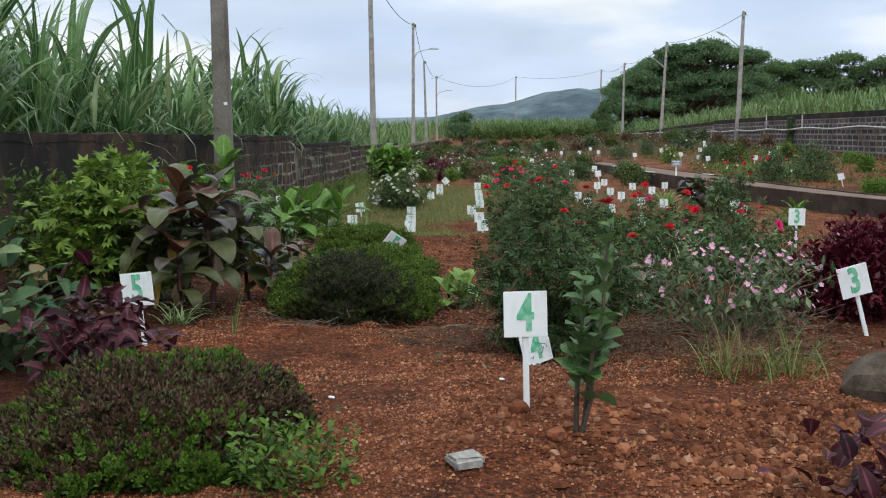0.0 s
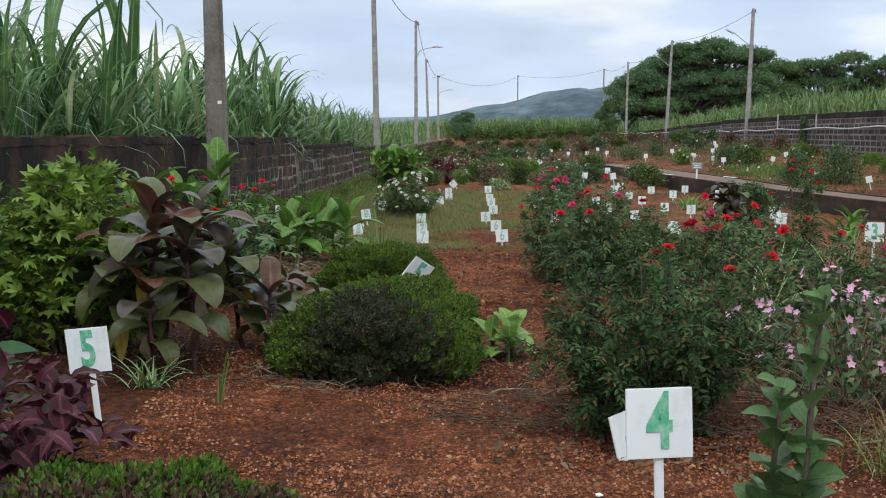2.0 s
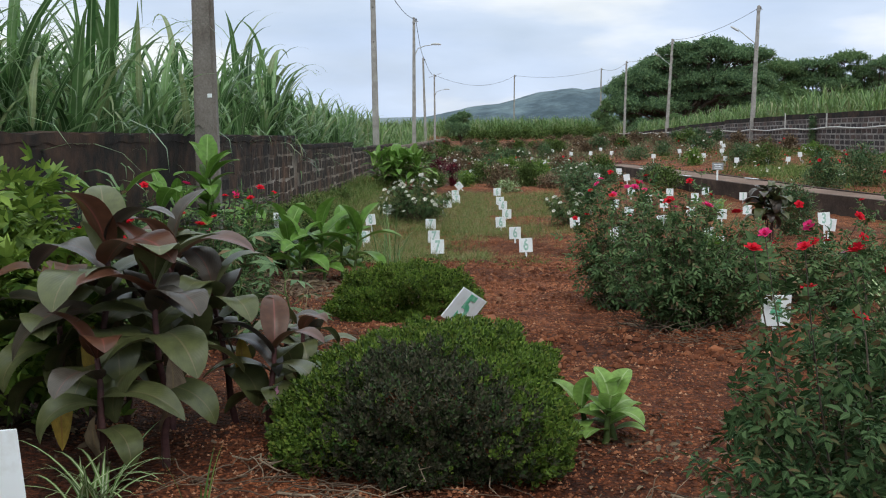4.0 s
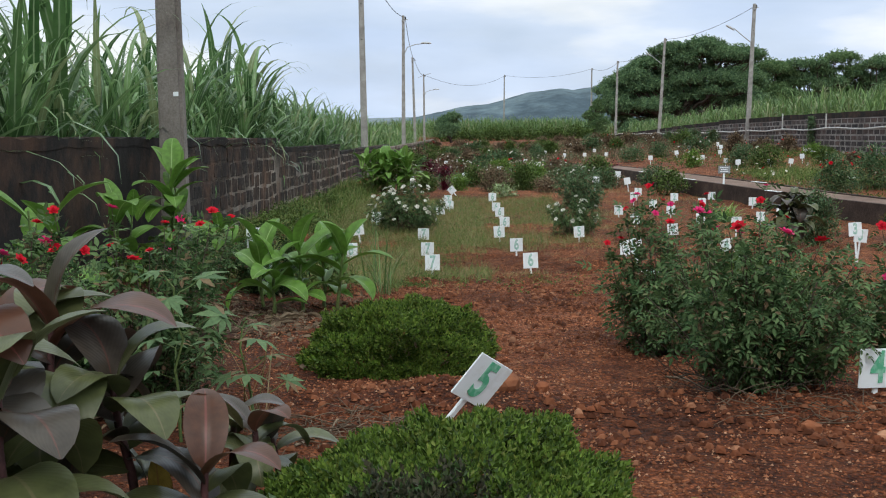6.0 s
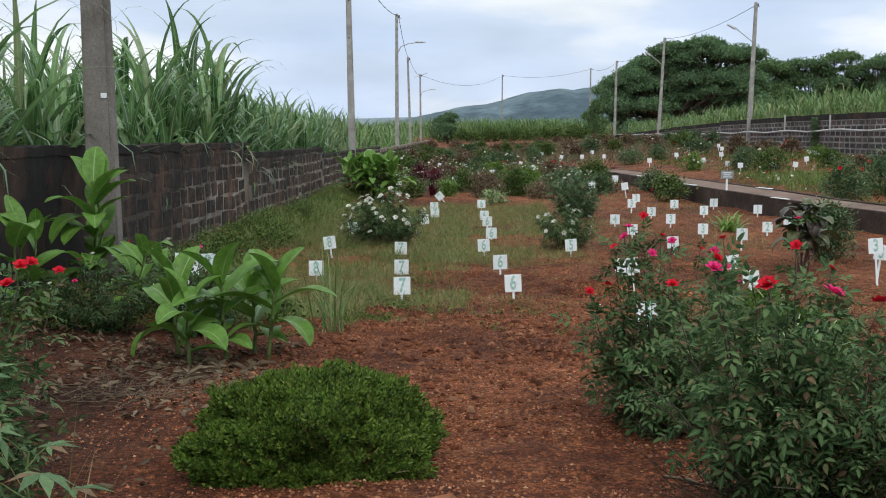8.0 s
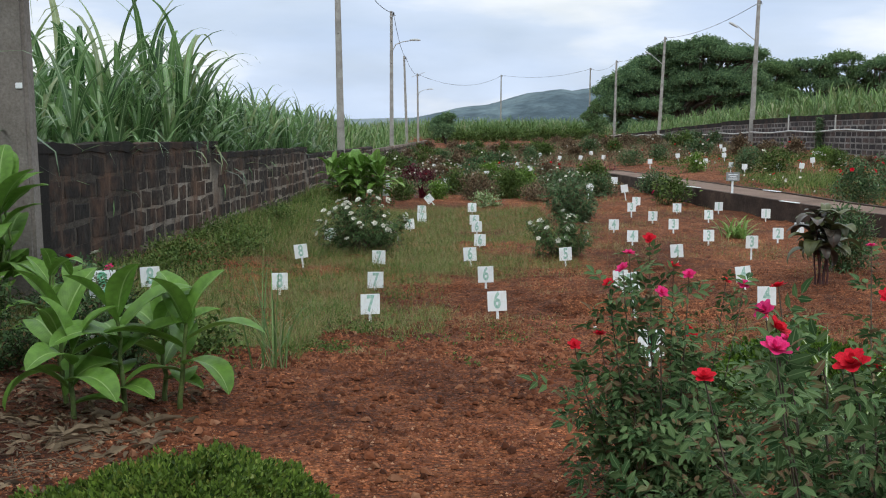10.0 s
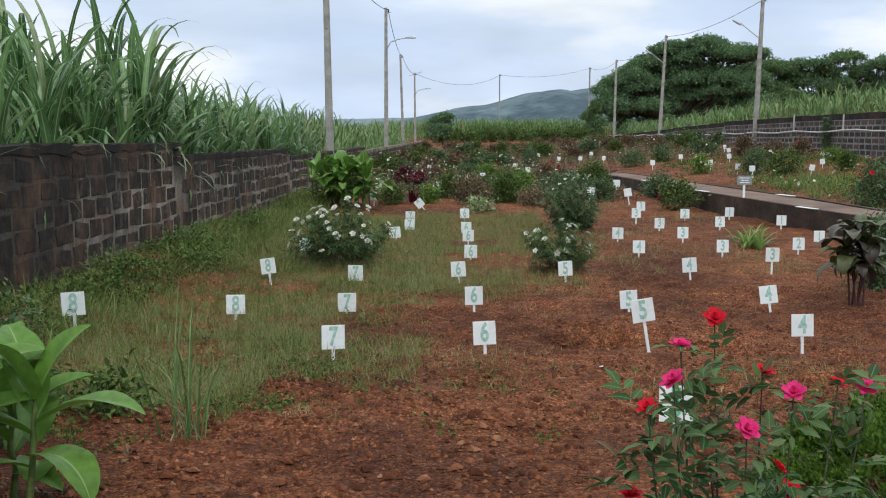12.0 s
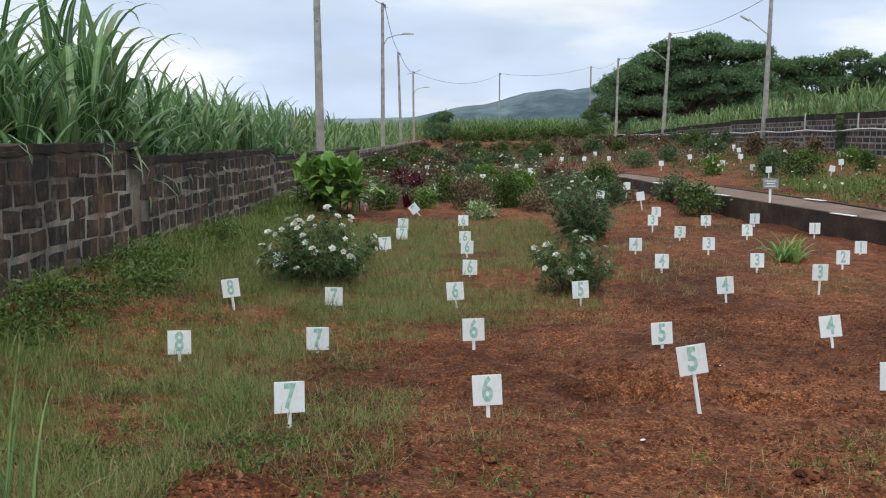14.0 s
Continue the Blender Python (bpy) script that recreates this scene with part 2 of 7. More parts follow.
def wall_stain(nt, col, red=0.55):
    """Black mouldy streaks running down and red soil splashed over old masonry."""
    L = nt.links.new
    geo = nt.nodes.new("ShaderNodeNewGeometry")
    for scale, stretch, stops, tint in ((0.55, (1, 1, 0.35), [(0.44, (0, 0, 0)), (0.64, (0.84, 0.84, 0.84))], (0.018, 0.016, 0.016)), (1.3, (1, 1, 0.9), [(0.48, (0, 0, 0)), (0.66, (red, red, red))], (0.16, 0.085, 0.055))):
        mp = nt.nodes.new("ShaderNodeMapping")
        mp.inputs["Scale"].default_value = stretch
        L(geo.outputs["Position"], mp.inputs[0])
        n = nt.nodes.new("ShaderNodeTexNoise")
        n.inputs["Scale"].default_value, n.inputs["Detail"].default_value, n.inputs["Roughness"].default_value = scale, 8, 0.68
        L(mp.outputs[0], n.inputs["Vector"])
        k = ramp_node(nt, stops)
        patch = n.outputs[0]
        if scale < 1:
            # the oldest stretch of wall carries the most mould
            sep, mr, add = nt.nodes.new("ShaderNodeSeparateXYZ"), nt.nodes.new("ShaderNodeMapRange"), nt.nodes.new("ShaderNodeMath")
            L(geo.outputs["Position"], sep.inputs[0]), L(sep.outputs[1], mr.inputs[0])
            mr.inputs[1].default_value, mr.inputs[2].default_value, mr.inputs[3].default_value, mr.inputs[4].default_value = 20.0, 26.5, 0.30, 0.0
            L(patch, add.inputs[0]), L(mr.outputs[0], add.inputs[1])
            crest, both = nt.nodes.new("ShaderNodeMapRange"), nt.nodes.new("ShaderNodeMath")
            crest.inputs[1].default_value, crest.inputs[2].default_value, crest.inputs[3].default_value, crest.inputs[4].default_value = 0.45, 1.05, 0.0, 0.17
            L(sep.outputs[2], crest.inputs[0]), L(add.outputs[0], both.inputs[0]), L(crest.outputs[0], both.inputs[1])
            patch = both.outputs[0]
        L(patch, k.inputs[0])
        col = mixed(nt, k.outputs[0], col, tint)
    return col


def stone_material(name, stops, smear=None):
    m, nt, b = material(name, 0.9, 0.2)
    info = nt.nodes.new("ShaderNodeObjectInfo")
    geo = nt.nodes.new("ShaderNodeNewGeometry")
    add = nt.nodes.new("ShaderNodeMath")
    add.operation = "ADD"
    nt.links.new(info.outputs["Random"], add.inputs[0]), nt.links.new(geo.outputs["Random Per Island"], add.inputs[1])
    fr = nt.nodes.new("ShaderNodeMath")
    fr.operation = "FRACT"
    nt.links.new(add.outputs[0], fr.inputs[0])
    r = ramp_node(nt, stops)
    nt.links.new(fr.outputs[0], r.inputs[0])
    n = nt.nodes.new("ShaderNodeTexNoise")
    n.inputs["Scale"].default_value, n.inputs["Detail"].default_value = 6.0, 8
    nt.links.new(geo.outputs["Position"], n.inputs["Vector"])
    sh = ramp_node(nt, [(0.3, (0.45, 0.45, 0.46)), (0.62, (1.1, 1.08, 1.05)), (0.78, (1.7, 1.65, 1.6))])
    nt.links.new(n.outputs[0], sh.inputs[0])
    c = mixed(nt, 0.9, r.outputs[0], sh.outputs[0], "MULTIPLY")
    if smear:
        # old mortar and lime run over the face in patches
        n3 = nt.nodes.new("ShaderNodeTexNoise")
        n3.inputs["Scale"].default_value, n3.inputs["Detail"].default_value, n3.inputs["Roughness"].default_value = 5.0, 9, 0.75
        nt.links.new(geo.outputs["Position"], n3.inputs["Vector"])
        k = ramp_node(nt, [(0.50, (0, 0, 0)), (0.64, (0.72, 0.72, 0.72))])
        nt.links.new(n3.outputs[0], k.inputs[0])
        c = mixed(nt, k.outputs[0], c, smear)
        c = wall_stain(nt, c)
    nt.links.new(c, b.inputs["Base Color"])
    bump(nt, b, n.outputs[0], 0.9, 0.03)
    return m


def old_mortar(name, stops):
    m, nt, b = material(name, 0.95, 0.15)
    n1, n2 = noise_node(nt, 1.6, 8, 0.7), noise_node(nt, 22, 6, 0.7)
    r = ramp_node(nt, stops)
    nt.links.new(n1.outputs[0], r.inputs[0])
    sh = ramp_node(nt, [(0.3, (0.5, 0.5, 0.5)), (0.7, (1.3, 1.3, 1.3))])
    nt.links.new(n2.outputs[0], sh.inputs[0])
    c = mixed(nt, 0.8, r.outputs[0], sh.outputs[0], "MULTIPLY")
    nt.links.new(wall_stain(nt, c, 0.8), b.inputs["Base Color"])
    bump(nt, b, n2.outputs[0], 0.9, 0.03)
    return m


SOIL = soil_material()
M = {
    "pebble": stone_material("laterite_pebble", [(0.0, (0.105, 0.034, 0.016)), (0.4, (0.215, 0.073, 0.034)), (0.85, (0.35, 0.150, 0.080)), (1.0, (0.44, 0.26, 0.17))]),
    "clod": stone_material("soil_clod", [(0.0, (0.070, 0.023, 0.011)), (0.5, (0.150, 0.050, 0.024)), (0.9, (0.235, 0.090, 0.045)), (1.0, (0.30, 0.15, 0.09))]),
    "stone": stone_material("laterite_block", [(0.0, (0.016, 0.013, 0.012)), (0.45, (0.036, 0.026, 0.022)), (0.8, (0.066, 0.040, 0.030)), (1.0, (0.028, 0.024, 0.022))], (0.19, 0.155, 0.13)),
    "far_stone": stone_material("basalt_block", [(0.0, (0.040, 0.036, 0.039)), (0.6, (0.075, 0.06, 0.06)), (1.0, (0.12, 0.08, 0.072))]),
    "mortar": old_mortar("mortar", [(0.30, (0.12, 0.099, 0.082)), (0.46, (0.29, 0.245, 0.205)), (0.62, (0.43, 0.38, 0.33))]),
    "brick": grainy("grey_brick", [(0.3, (0.22, 0.21, 0.20)), (0.7, (0.40, 0.38, 0.36))], 9, 0.9, 40, 0.5, 0.008),
    "pale_mortar": grainy("pale_mortar", [(0.3, (0.10, 0.088, 0.082)), (0.5, (0.20, 0.18, 0.168)), (0.7, (0.30, 0.28, 0.265))], 0.5, 0.95, 12, 0.5, 0.03),
    "plaster": streaked("weathered_plaster", [(0.30, (0.016, 0.015, 0.015)), (0.5, (0.038, 0.034, 0.032)), (0.66, (0.085, 0.078, 0.074)), (0.80, (0.24, 0.225, 0.215))], 2.6, 0.95, 0.6, 0.02),
    "concrete": grainy("pole_concrete", [(0.3, (0.23, 0.215, 0.20)), (0.55, (0.36, 0.345, 0.325)), (0.75, (0.46, 0.445, 0.42))], 3.0, 0.9, 50, 0.3, 0.006),
    "old_concrete": grainy("weathered_pole_concrete", [(0.3, (0.135, 0.118, 0.105)), (0.55, (0.215, 0.195, 0.178)), (0.75, (0.30, 0.28, 0.26))], 2.2, 0.92, 40, 0.4, 0.008),
    "path": grainy("path_concrete", [(0.3, (0.12, 0.075, 0.058)), (0.55, (0.195, 0.130, 0.105)), (0.75, (0.25, 0.178, 0.148))], 0.8, 0.92, 25, 0.3, 0.01),
    # earthy brown kerb, darkened further: the shadow on its face is in the colour
    "kerb": grainy("kerb_masonry", [(0.3, (0.030, 0.021, 0.018)), (0.55, (0.064, 0.043, 0.035)), (0.75, (0.12, 0.082, 0.066))], 2.0, 0.95, 20, 0.7, 0.02),
    "white": painted("white_board_paint", (0.80, 0.84, 0.87), (0.60, 0.59, 0.57), 7.0),
    "faded_paint": painted("weathered_stencil_paint", (0.25, 0.47, 0.40), (0.56, 0.70, 0.66), 26.0, 0.6, (0.40, 0.66)),
    "green_paint": painted("green_stencil_paint", (0.10, 0.43, 0.25), (0.42, 0.68, 0.56), 22.0, 0.55, (0.45, 0.72)),
    "grey_sign": grainy("grey_sign_paint", [(0.3, (0.22, 0.24, 0.25)), (0.7, (0.33, 0.35, 0.36))], 8.0, 0.6, 60, 0.05, 0.001),
    "metal": grainy("galvanised_metal", [(0.3, (0.35, 0.36, 0.37)), (0.7, (0.5, 0.51, 0.52))], 6.0, 0.45, 60, 0.05, 0.001, 0.6),
    "wire": grainy("black_cable", [(0.3, (0.02, 0.02, 0.02)), (0.7, (0.05, 0.05, 0.05))], 3.0, 0.7, 20, 0.05, 0.001),
    "pipe": grainy("white_plastic_pipe", [(0.3, (0.45, 0.44, 0.42)), (0.7, (0.66, 0.65, 0.63))], 2.0, 0.5, 30, 0.05, 0.001),
    "bark": grainy("bark", [(0.3, (0.055, 0.042, 0.032)), (0.6, (0.12, 0.095, 0.075)), (0.8, (0.19, 0.16, 0.13))], 9.0, 0.95, 60, 0.8, 0.01),
    "twig": grainy("dry_twig", [(0.3, (0.14, 0.10, 0.07)), (0.7, (0.33, 0.26, 0.19))], 8.0, 0.95, 60, 0.4, 0.004),
    "brushwood": grainy("brown_brushwood", [(0.3, (0.060, 0.040, 0.028)), (0.7, (0.19, 0.135, 0.095))], 5.0, 0.95, 60, 0.4, 0.004),
    "stem": grainy("green_stem", [(0.3, (0.06, 0.10, 0.03)), (0.7, (0.14, 0.19, 0.06))], 8.0, 0.6, 60, 0.2, 0.003),
    "dark_stem": grainy("dark_red_stem", [(0.3, (0.05, 0.025, 0.025)), (0.7, (0.12, 0.05, 0.05))], 8.0, 0.6, 60, 0.2, 0.003),
    # distance haze is mixed into both hill colours as blue-grey
    "hill": grainy("haze_tinted_forest", [(0.40, (0.056, 0.085, 0.108)), (0.5, (0.084, 0.122, 0.148)), (0.6, (0.118, 0.165, 0.188))], 0.012, 1.0, 0.05, 0.3, 4.0),
    "low_hill": grainy("haze_tinted_ridge", [(0.35, (0.16, 0.20, 0.23)), (0.65, (0.2, 0.245, 0.27))], 0.02, 1.0, 0.1, 0.1, 2.0),
}
LEAF = {
    "cane": leaf_material("cane_leaf", (0.032, 0.092, 0.028), (0.205, 0.360, 0.135), (0.33, 0.43, 0.25), 0.30, 0.38, (0.27, 0.33, 0.16), 0.02, 0, 0.09, 0.6),
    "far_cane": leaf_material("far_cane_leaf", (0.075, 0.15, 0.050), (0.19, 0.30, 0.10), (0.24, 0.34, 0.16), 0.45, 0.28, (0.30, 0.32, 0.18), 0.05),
    "rose": leaf_material("rose_leaf", (0.026, 0.068, 0.024), (0.130, 0.205, 0.082), (0.16, 0.22, 0.11), 0.6, 0.24, (0.16, 0.10, 0.06), 0.06, shine=0.1),
    "rose_dark": leaf_material("old_rose_leaf", (0.013, 0.037, 0.013), (0.076, 0.128, 0.050), (0.09, 0.14, 0.06), 0.62, 0.20, (0.12, 0.08, 0.04), 0.03, shine=0.08),
    "hedge_green": leaf_material("hedge_leaf", (0.022, 0.052, 0.009), (0.165, 0.255, 0.042), None, 0.5, 0.22, (0.19, 0.23, 0.05), 0.06),
    "hedge_bright": leaf_material("young_hedge_leaf", (0.026, 0.075, 0.010), (0.125, 0.215, 0.030), None, 0.45, 0.25),
    "hedge_dark": leaf_material("purple_hedge_leaf", (0.016, 0.011, 0.008), (0.140, 0.074, 0.050), None, 0.42, 0.15, (0.10, 0.15, 0.04), 0.12, shine=0.36),
    "hedge_deep": leaf_material("deep_purple_green_leaf", (0.013, 0.022, 0.010), (0.088, 0.078, 0.050), None, 0.5, 0.15, (0.05, 0.11, 0.03), 0.2, shine=0.25),
    "lobed": leaf_material("lobed_leaf", (0.056, 0.118, 0.018), (0.200, 0.298, 0.052), None, 0.5, 0.25),
    "canna": leaf_material("green_canna_leaf", (0.052, 0.135, 0.020), (0.135, 0.265, 0.046), (0.26, 0.38, 0.14), 0.40, 0.25, None, 0.05, 0.07, 0.035),
    "dark_canna": leaf_material("bronze_canna_leaf", (0.024, 0.021, 0.017), (0.070, 0.056, 0.046), (0.12, 0.05, 0.04), 0.33, 0.10, None, 0.05, 0.05, 0.03, 0.35),
    "red_canna": leaf_material("young_bronze_leaf", (0.055, 0.021, 0.013), (0.110, 0.045, 0.027), (0.2, 0.06, 0.05), 0.35, 0.22, None, 0.05, 0.03, 0.04, 0.35),
    "olive_canna": leaf_material("olive_bronze_leaf", (0.032, 0.042, 0.017), (0.105, 0.116, 0.047), (0.15, 0.13, 0.07), 0.34, 0.15, None, 0.05, 0.05, 0.03, 0.35),
    "yellow_canna": leaf_material("dying_canna_leaf", (0.30, 0.17, 0.03), (0.42, 0.30, 0.06), (0.3, 0.16, 0.05), 0.6, 0.2, None, 0.05, 0.3),
    "dry": leaf_material("dry_leaf", (0.075, 0.048, 0.032), (0.25, 0.19, 0.13), (0.25, 0.18, 0.1), 0.8, 0.1, None, 0.05, 0.3),
    "litter": leaf_material("leaf_litter", (0.045, 0.029, 0.02), (0.19, 0.135, 0.09), None, 0.85, 0.08),
    "coleus": leaf_material("purple_coleus_leaf", (0.028, 0.008, 0.013), (0.085, 0.019, 0.031), (0.22, 0.055, 0.09), 0.45, 0.18, None, 0.05, 0.3, 0.10),
    "crimson": leaf_material("crimson_leaf", (0.036, 0.005, 0.011), (0.125, 0.012, 0.028), (0.18, 0.026, 0.05), 0.45, 0.2),
    "vinca": leaf_material("vinca_leaf", (0.026, 0.060, 0.022), (0.100, 0.158, 0.066), (0.16, 0.23, 0.11), 0.48, 0.2, (0.22, 0.25, 0.13), 0.06),
    "round": leaf_material("round_fleshy_leaf", (0.040, 0.100, 0.036), (0.120, 0.220, 0.080), (0.14, 0.22, 0.10), 0.4, 0.2, None, 0.05, 0.15),
    "pale_broad": leaf_material("pale_broad_leaf", (0.14, 0.27, 0.055), (0.24, 0.38, 0.10), (0.36, 0.46, 0.22), 0.45, 0.3, None, 0.05, 0.2),
    "striped": leaf_material("striped_strap_leaf", (0.10, 0.19, 0.05), (0.20, 0.30, 0.10), (0.55, 0.60, 0.42), 0.45, 0.2, None, 0.05, 0, 0.22),
    "grass": leaf_material("grass_blade", (0.056, 0.108, 0.020), (0.180, 0.262, 0.066), None, 0.6, 0.25, (0.33, 0.29, 0.15), 0.08),
    "dry_grass": leaf_material("dry_grass_blade", (0.150, 0.125, 0.050), (0.33, 0.27, 0.13), None, 0.7, 0.2, (0.36, 0.27, 0.16), 0.1),
    "weed": leaf_material("weed_leaf", (0.038, 0.078, 0.020), (0.132, 0.190, 0.054), None, 0.6, 0.22, shine=0.12),
    "fern": leaf_material("fern_leaf", (0.07, 0.15, 0.025), (0.19, 0.31, 0.06), None, 0.5, 0.25),
    "brown": leaf_material("withered_leaf", (0.075, 0.052, 0.036), (0.25, 0.18, 0.115), None, 0.8, 0.1),
    # tree_leaf carries distance haze in its colour, as a lighter green
    "tree": leaf_material("tree_leaf", (0.066, 0.132, 0.078), (0.215, 0.325, 0.165), None, 0.65, 0.25, shine=0.08),
    "light_tree": leaf_material("light_tree_leaf", (0.072, 0.145, 0.068), (0.205, 0.30, 0.135), None, 0.65, 0.25, shine=0.08),
    "far_shrub": leaf_material("far_shrub_leaf", (0.040, 0.094, 0.046), (0.155, 0.238, 0.112), None, 0.6, 0.22, (0.2, 0.14, 0.08), 0.05, shine=0.14),
    "red_petal": leaf_material("red_petal", (0.48, 0.006, 0.020), (0.66, 0.018, 0.040), None, 0.6, 0.2, shine=0.08),
    "pink_petal": leaf_material("magenta_petal", (0.60, 0.014, 0.13), (0.78, 0.050, 0.23), None, 0.6, 0.2, shine=0.08),
    "white_petal": leaf_material("white_petal", (0.62, 0.61, 0.54), (0.82, 0.81, 0.76), None, 0.5, 0.25),
    "vinca_petal": leaf_material("pink_vinca_petal", (0.60, 0.20, 0.42), (0.80, 0.47, 0.64), None, 0.5, 0.25),
}

# ---- mesh tools ----
def mesh_of(name, V, F, mat, UV=None, smooth=True):
    """A mesh from arrays; UV holds one pair for each corner."""
    me = bpy.data.meshes.new(name)
    V = np.asarray(V, float)
    me.from_pydata(V.tolist(), [], F.tolist() if hasattr(F, "tolist") else F)
    if UV is not None:
        layer = me.uv_layers.new(name="UVMap")
        layer.data.foreach_set("uv", np.asarray(UV, np.float32).ravel())
    if smooth:
        me.polygons.foreach_set("use_smooth", np.ones(len(me.polygons), bool))
    for m in (mat if isinstance(mat, (list, tuple)) else [mat]):
        me.materials.append(m)
    me.update()
    return me


def part(name, data, parent, label="", m=None, mat=None):
    """Links a mesh, or a bmesh with its material, as one object under a thing or a part."""
    if isinstance(data, bmesh.types.BMesh):
        me = bpy.data.meshes.new(name)
        data.to_mesh(me)
        data.free()
        me.materials.append(mat)
        data = me
    ob = new(name, data)
    ob.parent = parent
    if m is not None:
        ob.matrix_basis = m
    if label:
        ob["label"] = label
    return ob


def mass(name, S, mat, parent):
    """Many fine pieces too small to pick apart, as one part."""
    return tagged(part(name, mesh_of(name, *S[:2], mat, S[2] if len(S) > 2 else None), parent), kind="stuff")


def thing(name, x, y, z, label, category, group="", kind="", turn=0.0):
    ob = new(name)
    ob.empty_display_size = 0.1
    ob.matrix_basis = pose(x, y, z, 0, 0, turn)
    return tagged(ob, label, category, group, kind)


def merge(parts):
    """Joins (V, F, UV) triples of the same face size."""
    Vs, Fs, Us, k = [], [], [], 0
    for V, F, U in parts:
        Vs.append(V), Fs.append(F + k), Us.append(U)
        k += len(V)
    return np.concatenate(Vs), np.concatenate(Fs), np.concatenate(Us)


def leaf_shape(width=0.4, segs=4, fold=0.25, droop=0.3, wide_at=0.45, wave=0.0, tip=0.03, across=1):
    """A leaf one unit long along +y, its top towards +z: V, F, UV."""
    V, F, U = [], [], []
    cols = np.linspace(-1, 1, 2 * across + 1)
    for i in range(segs + 1):
        s = i / segs
        k = s ** (math.log(0.5) / math.log(wide_at))
        w = width * 0.5 * max(math.sin(math.pi * k) ** 0.8, tip if 0 < i else 0.06)
        for c in cols:
            z = -droop * s * s + fold * abs(c) * w + wave * w * math.sin(s * 17 + (2 if c > 0 else 0)) * abs(c)
            V.append((c * w, s * (1 - 0.25 * droop * s), z))
    n = len(cols)
    for i in range(segs):
        for j in range(n - 1):
            a = i * n + j
            F.append((a, a + 1, a + n + 1, a + n))
            for q, r in ((i, j), (i, j + 1), (i + 1, j + 1), (i + 1, j)):
                U.append(((cols[r] + 1) / 2, q / segs))
    return np.array(V), np.array(F), np.array(U)


def lobed_shape(lobes=5, spread=150, width=0.34):
    """A hand-shaped leaf of several lobes."""
    bits = []
    for k in range(lobes):
        a = radians(-spread / 2 + spread * k / (lobes - 1))
        V, F, U = leaf_shape(width, 2, 0.2, 0.25, 0.6)
        V = V * (0.7 + 0.3 * math.cos(a))
        R = np.array([[math.cos(a), math.sin(a), 0], [-math.sin(a), math.cos(a), 0], [0, 0, 1]])
        bits.append((V @ R.T, F, U))
    return merge(bits)


def frames_from(d, up_mix=0.35):
    """Rotation matrices whose y axis is d and whose z axis leans up."""
    n = len(d)
    d = d / np.linalg.norm(d, axis=1, keepdims=True)
    up = np.array([0, 0, 1.0]) + RNG.normal(0, up_mix, (n, 3))
    x = np.cross(d, up)
    x /= np.maximum(np.linalg.norm(x, axis=1, keepdims=True), 1e-6)
    return np.stack([x, d, np.cross(x, d)], axis=2)


def scatter(shape, R, T, S):
    V, F, U = shape
    n, k = len(T), len(V)
    P = np.einsum("nij,kj->nki", R, V) * np.asarray(S).reshape(-1, 1, 1) + T[:, None, :]
    G = F[None] + (np.arange(n) * k)[:, None, None]
    return P.reshape(-1, 3), G.reshape(-1, F.shape[1]), np.tile(U, (n, 1))


def blades(base, azim, length, lean, curl, width, segs=5, power=1.6):
    """Arching strips: each starts at base, leans by lean (radians from upright) and curls over by curl more."""
    n = len(base)
    s = np.linspace(0, 1, segs + 1)
    mid = (s[1:] + s[:-1]) / 2
    th = lean[:, None] + curl[:, None] * mid[None] ** power
    step = (length / segs)[:, None]
    h = np.concatenate([np.zeros((n, 1)), np.cumsum(np.sin(th) * step, 1)], 1)
    z = np.concatenate([np.zeros((n, 1)), np.cumsum(np.cos(th) * step, 1)], 1)
    ca, sa = np.cos(azim)[:, None], np.sin(azim)[:, None]
    w = width[:, None] * 0.5 * np.maximum((np.minimum(s * 5 + 0.45, 1) * (1 - s ** 2.2))[None], 0.02)
    C = np.stack([base[:, :1] + h * ca, base[:, 1:2] + h * sa, base[:, 2:3] + z], 2)
    side = np.stack([-sa * w, ca * w, np.zeros_like(w)], 2)
    P = np.stack([C - side, C + side], 2).reshape(-1, 3)
    i = np.arange(segs)
    f = np.stack([2 * i, 2 * i + 1, 2 * i + 3, 2 * i + 2], 1)
    F = (f[None] + (np.arange(n) * 2 * (segs + 1))[:, None, None]).reshape(-1, 4)
    u = np.stack([np.stack([np.zeros(segs), s[:-1]], 1), np.stack([np.ones(segs), s[:-1]], 1), np.stack([np.ones(segs), s[1:]], 1), np.stack([np.zeros(segs), s[1:]], 1)], 1).reshape(-1, 2)
    return P, F, np.tile(u, (n, 1))


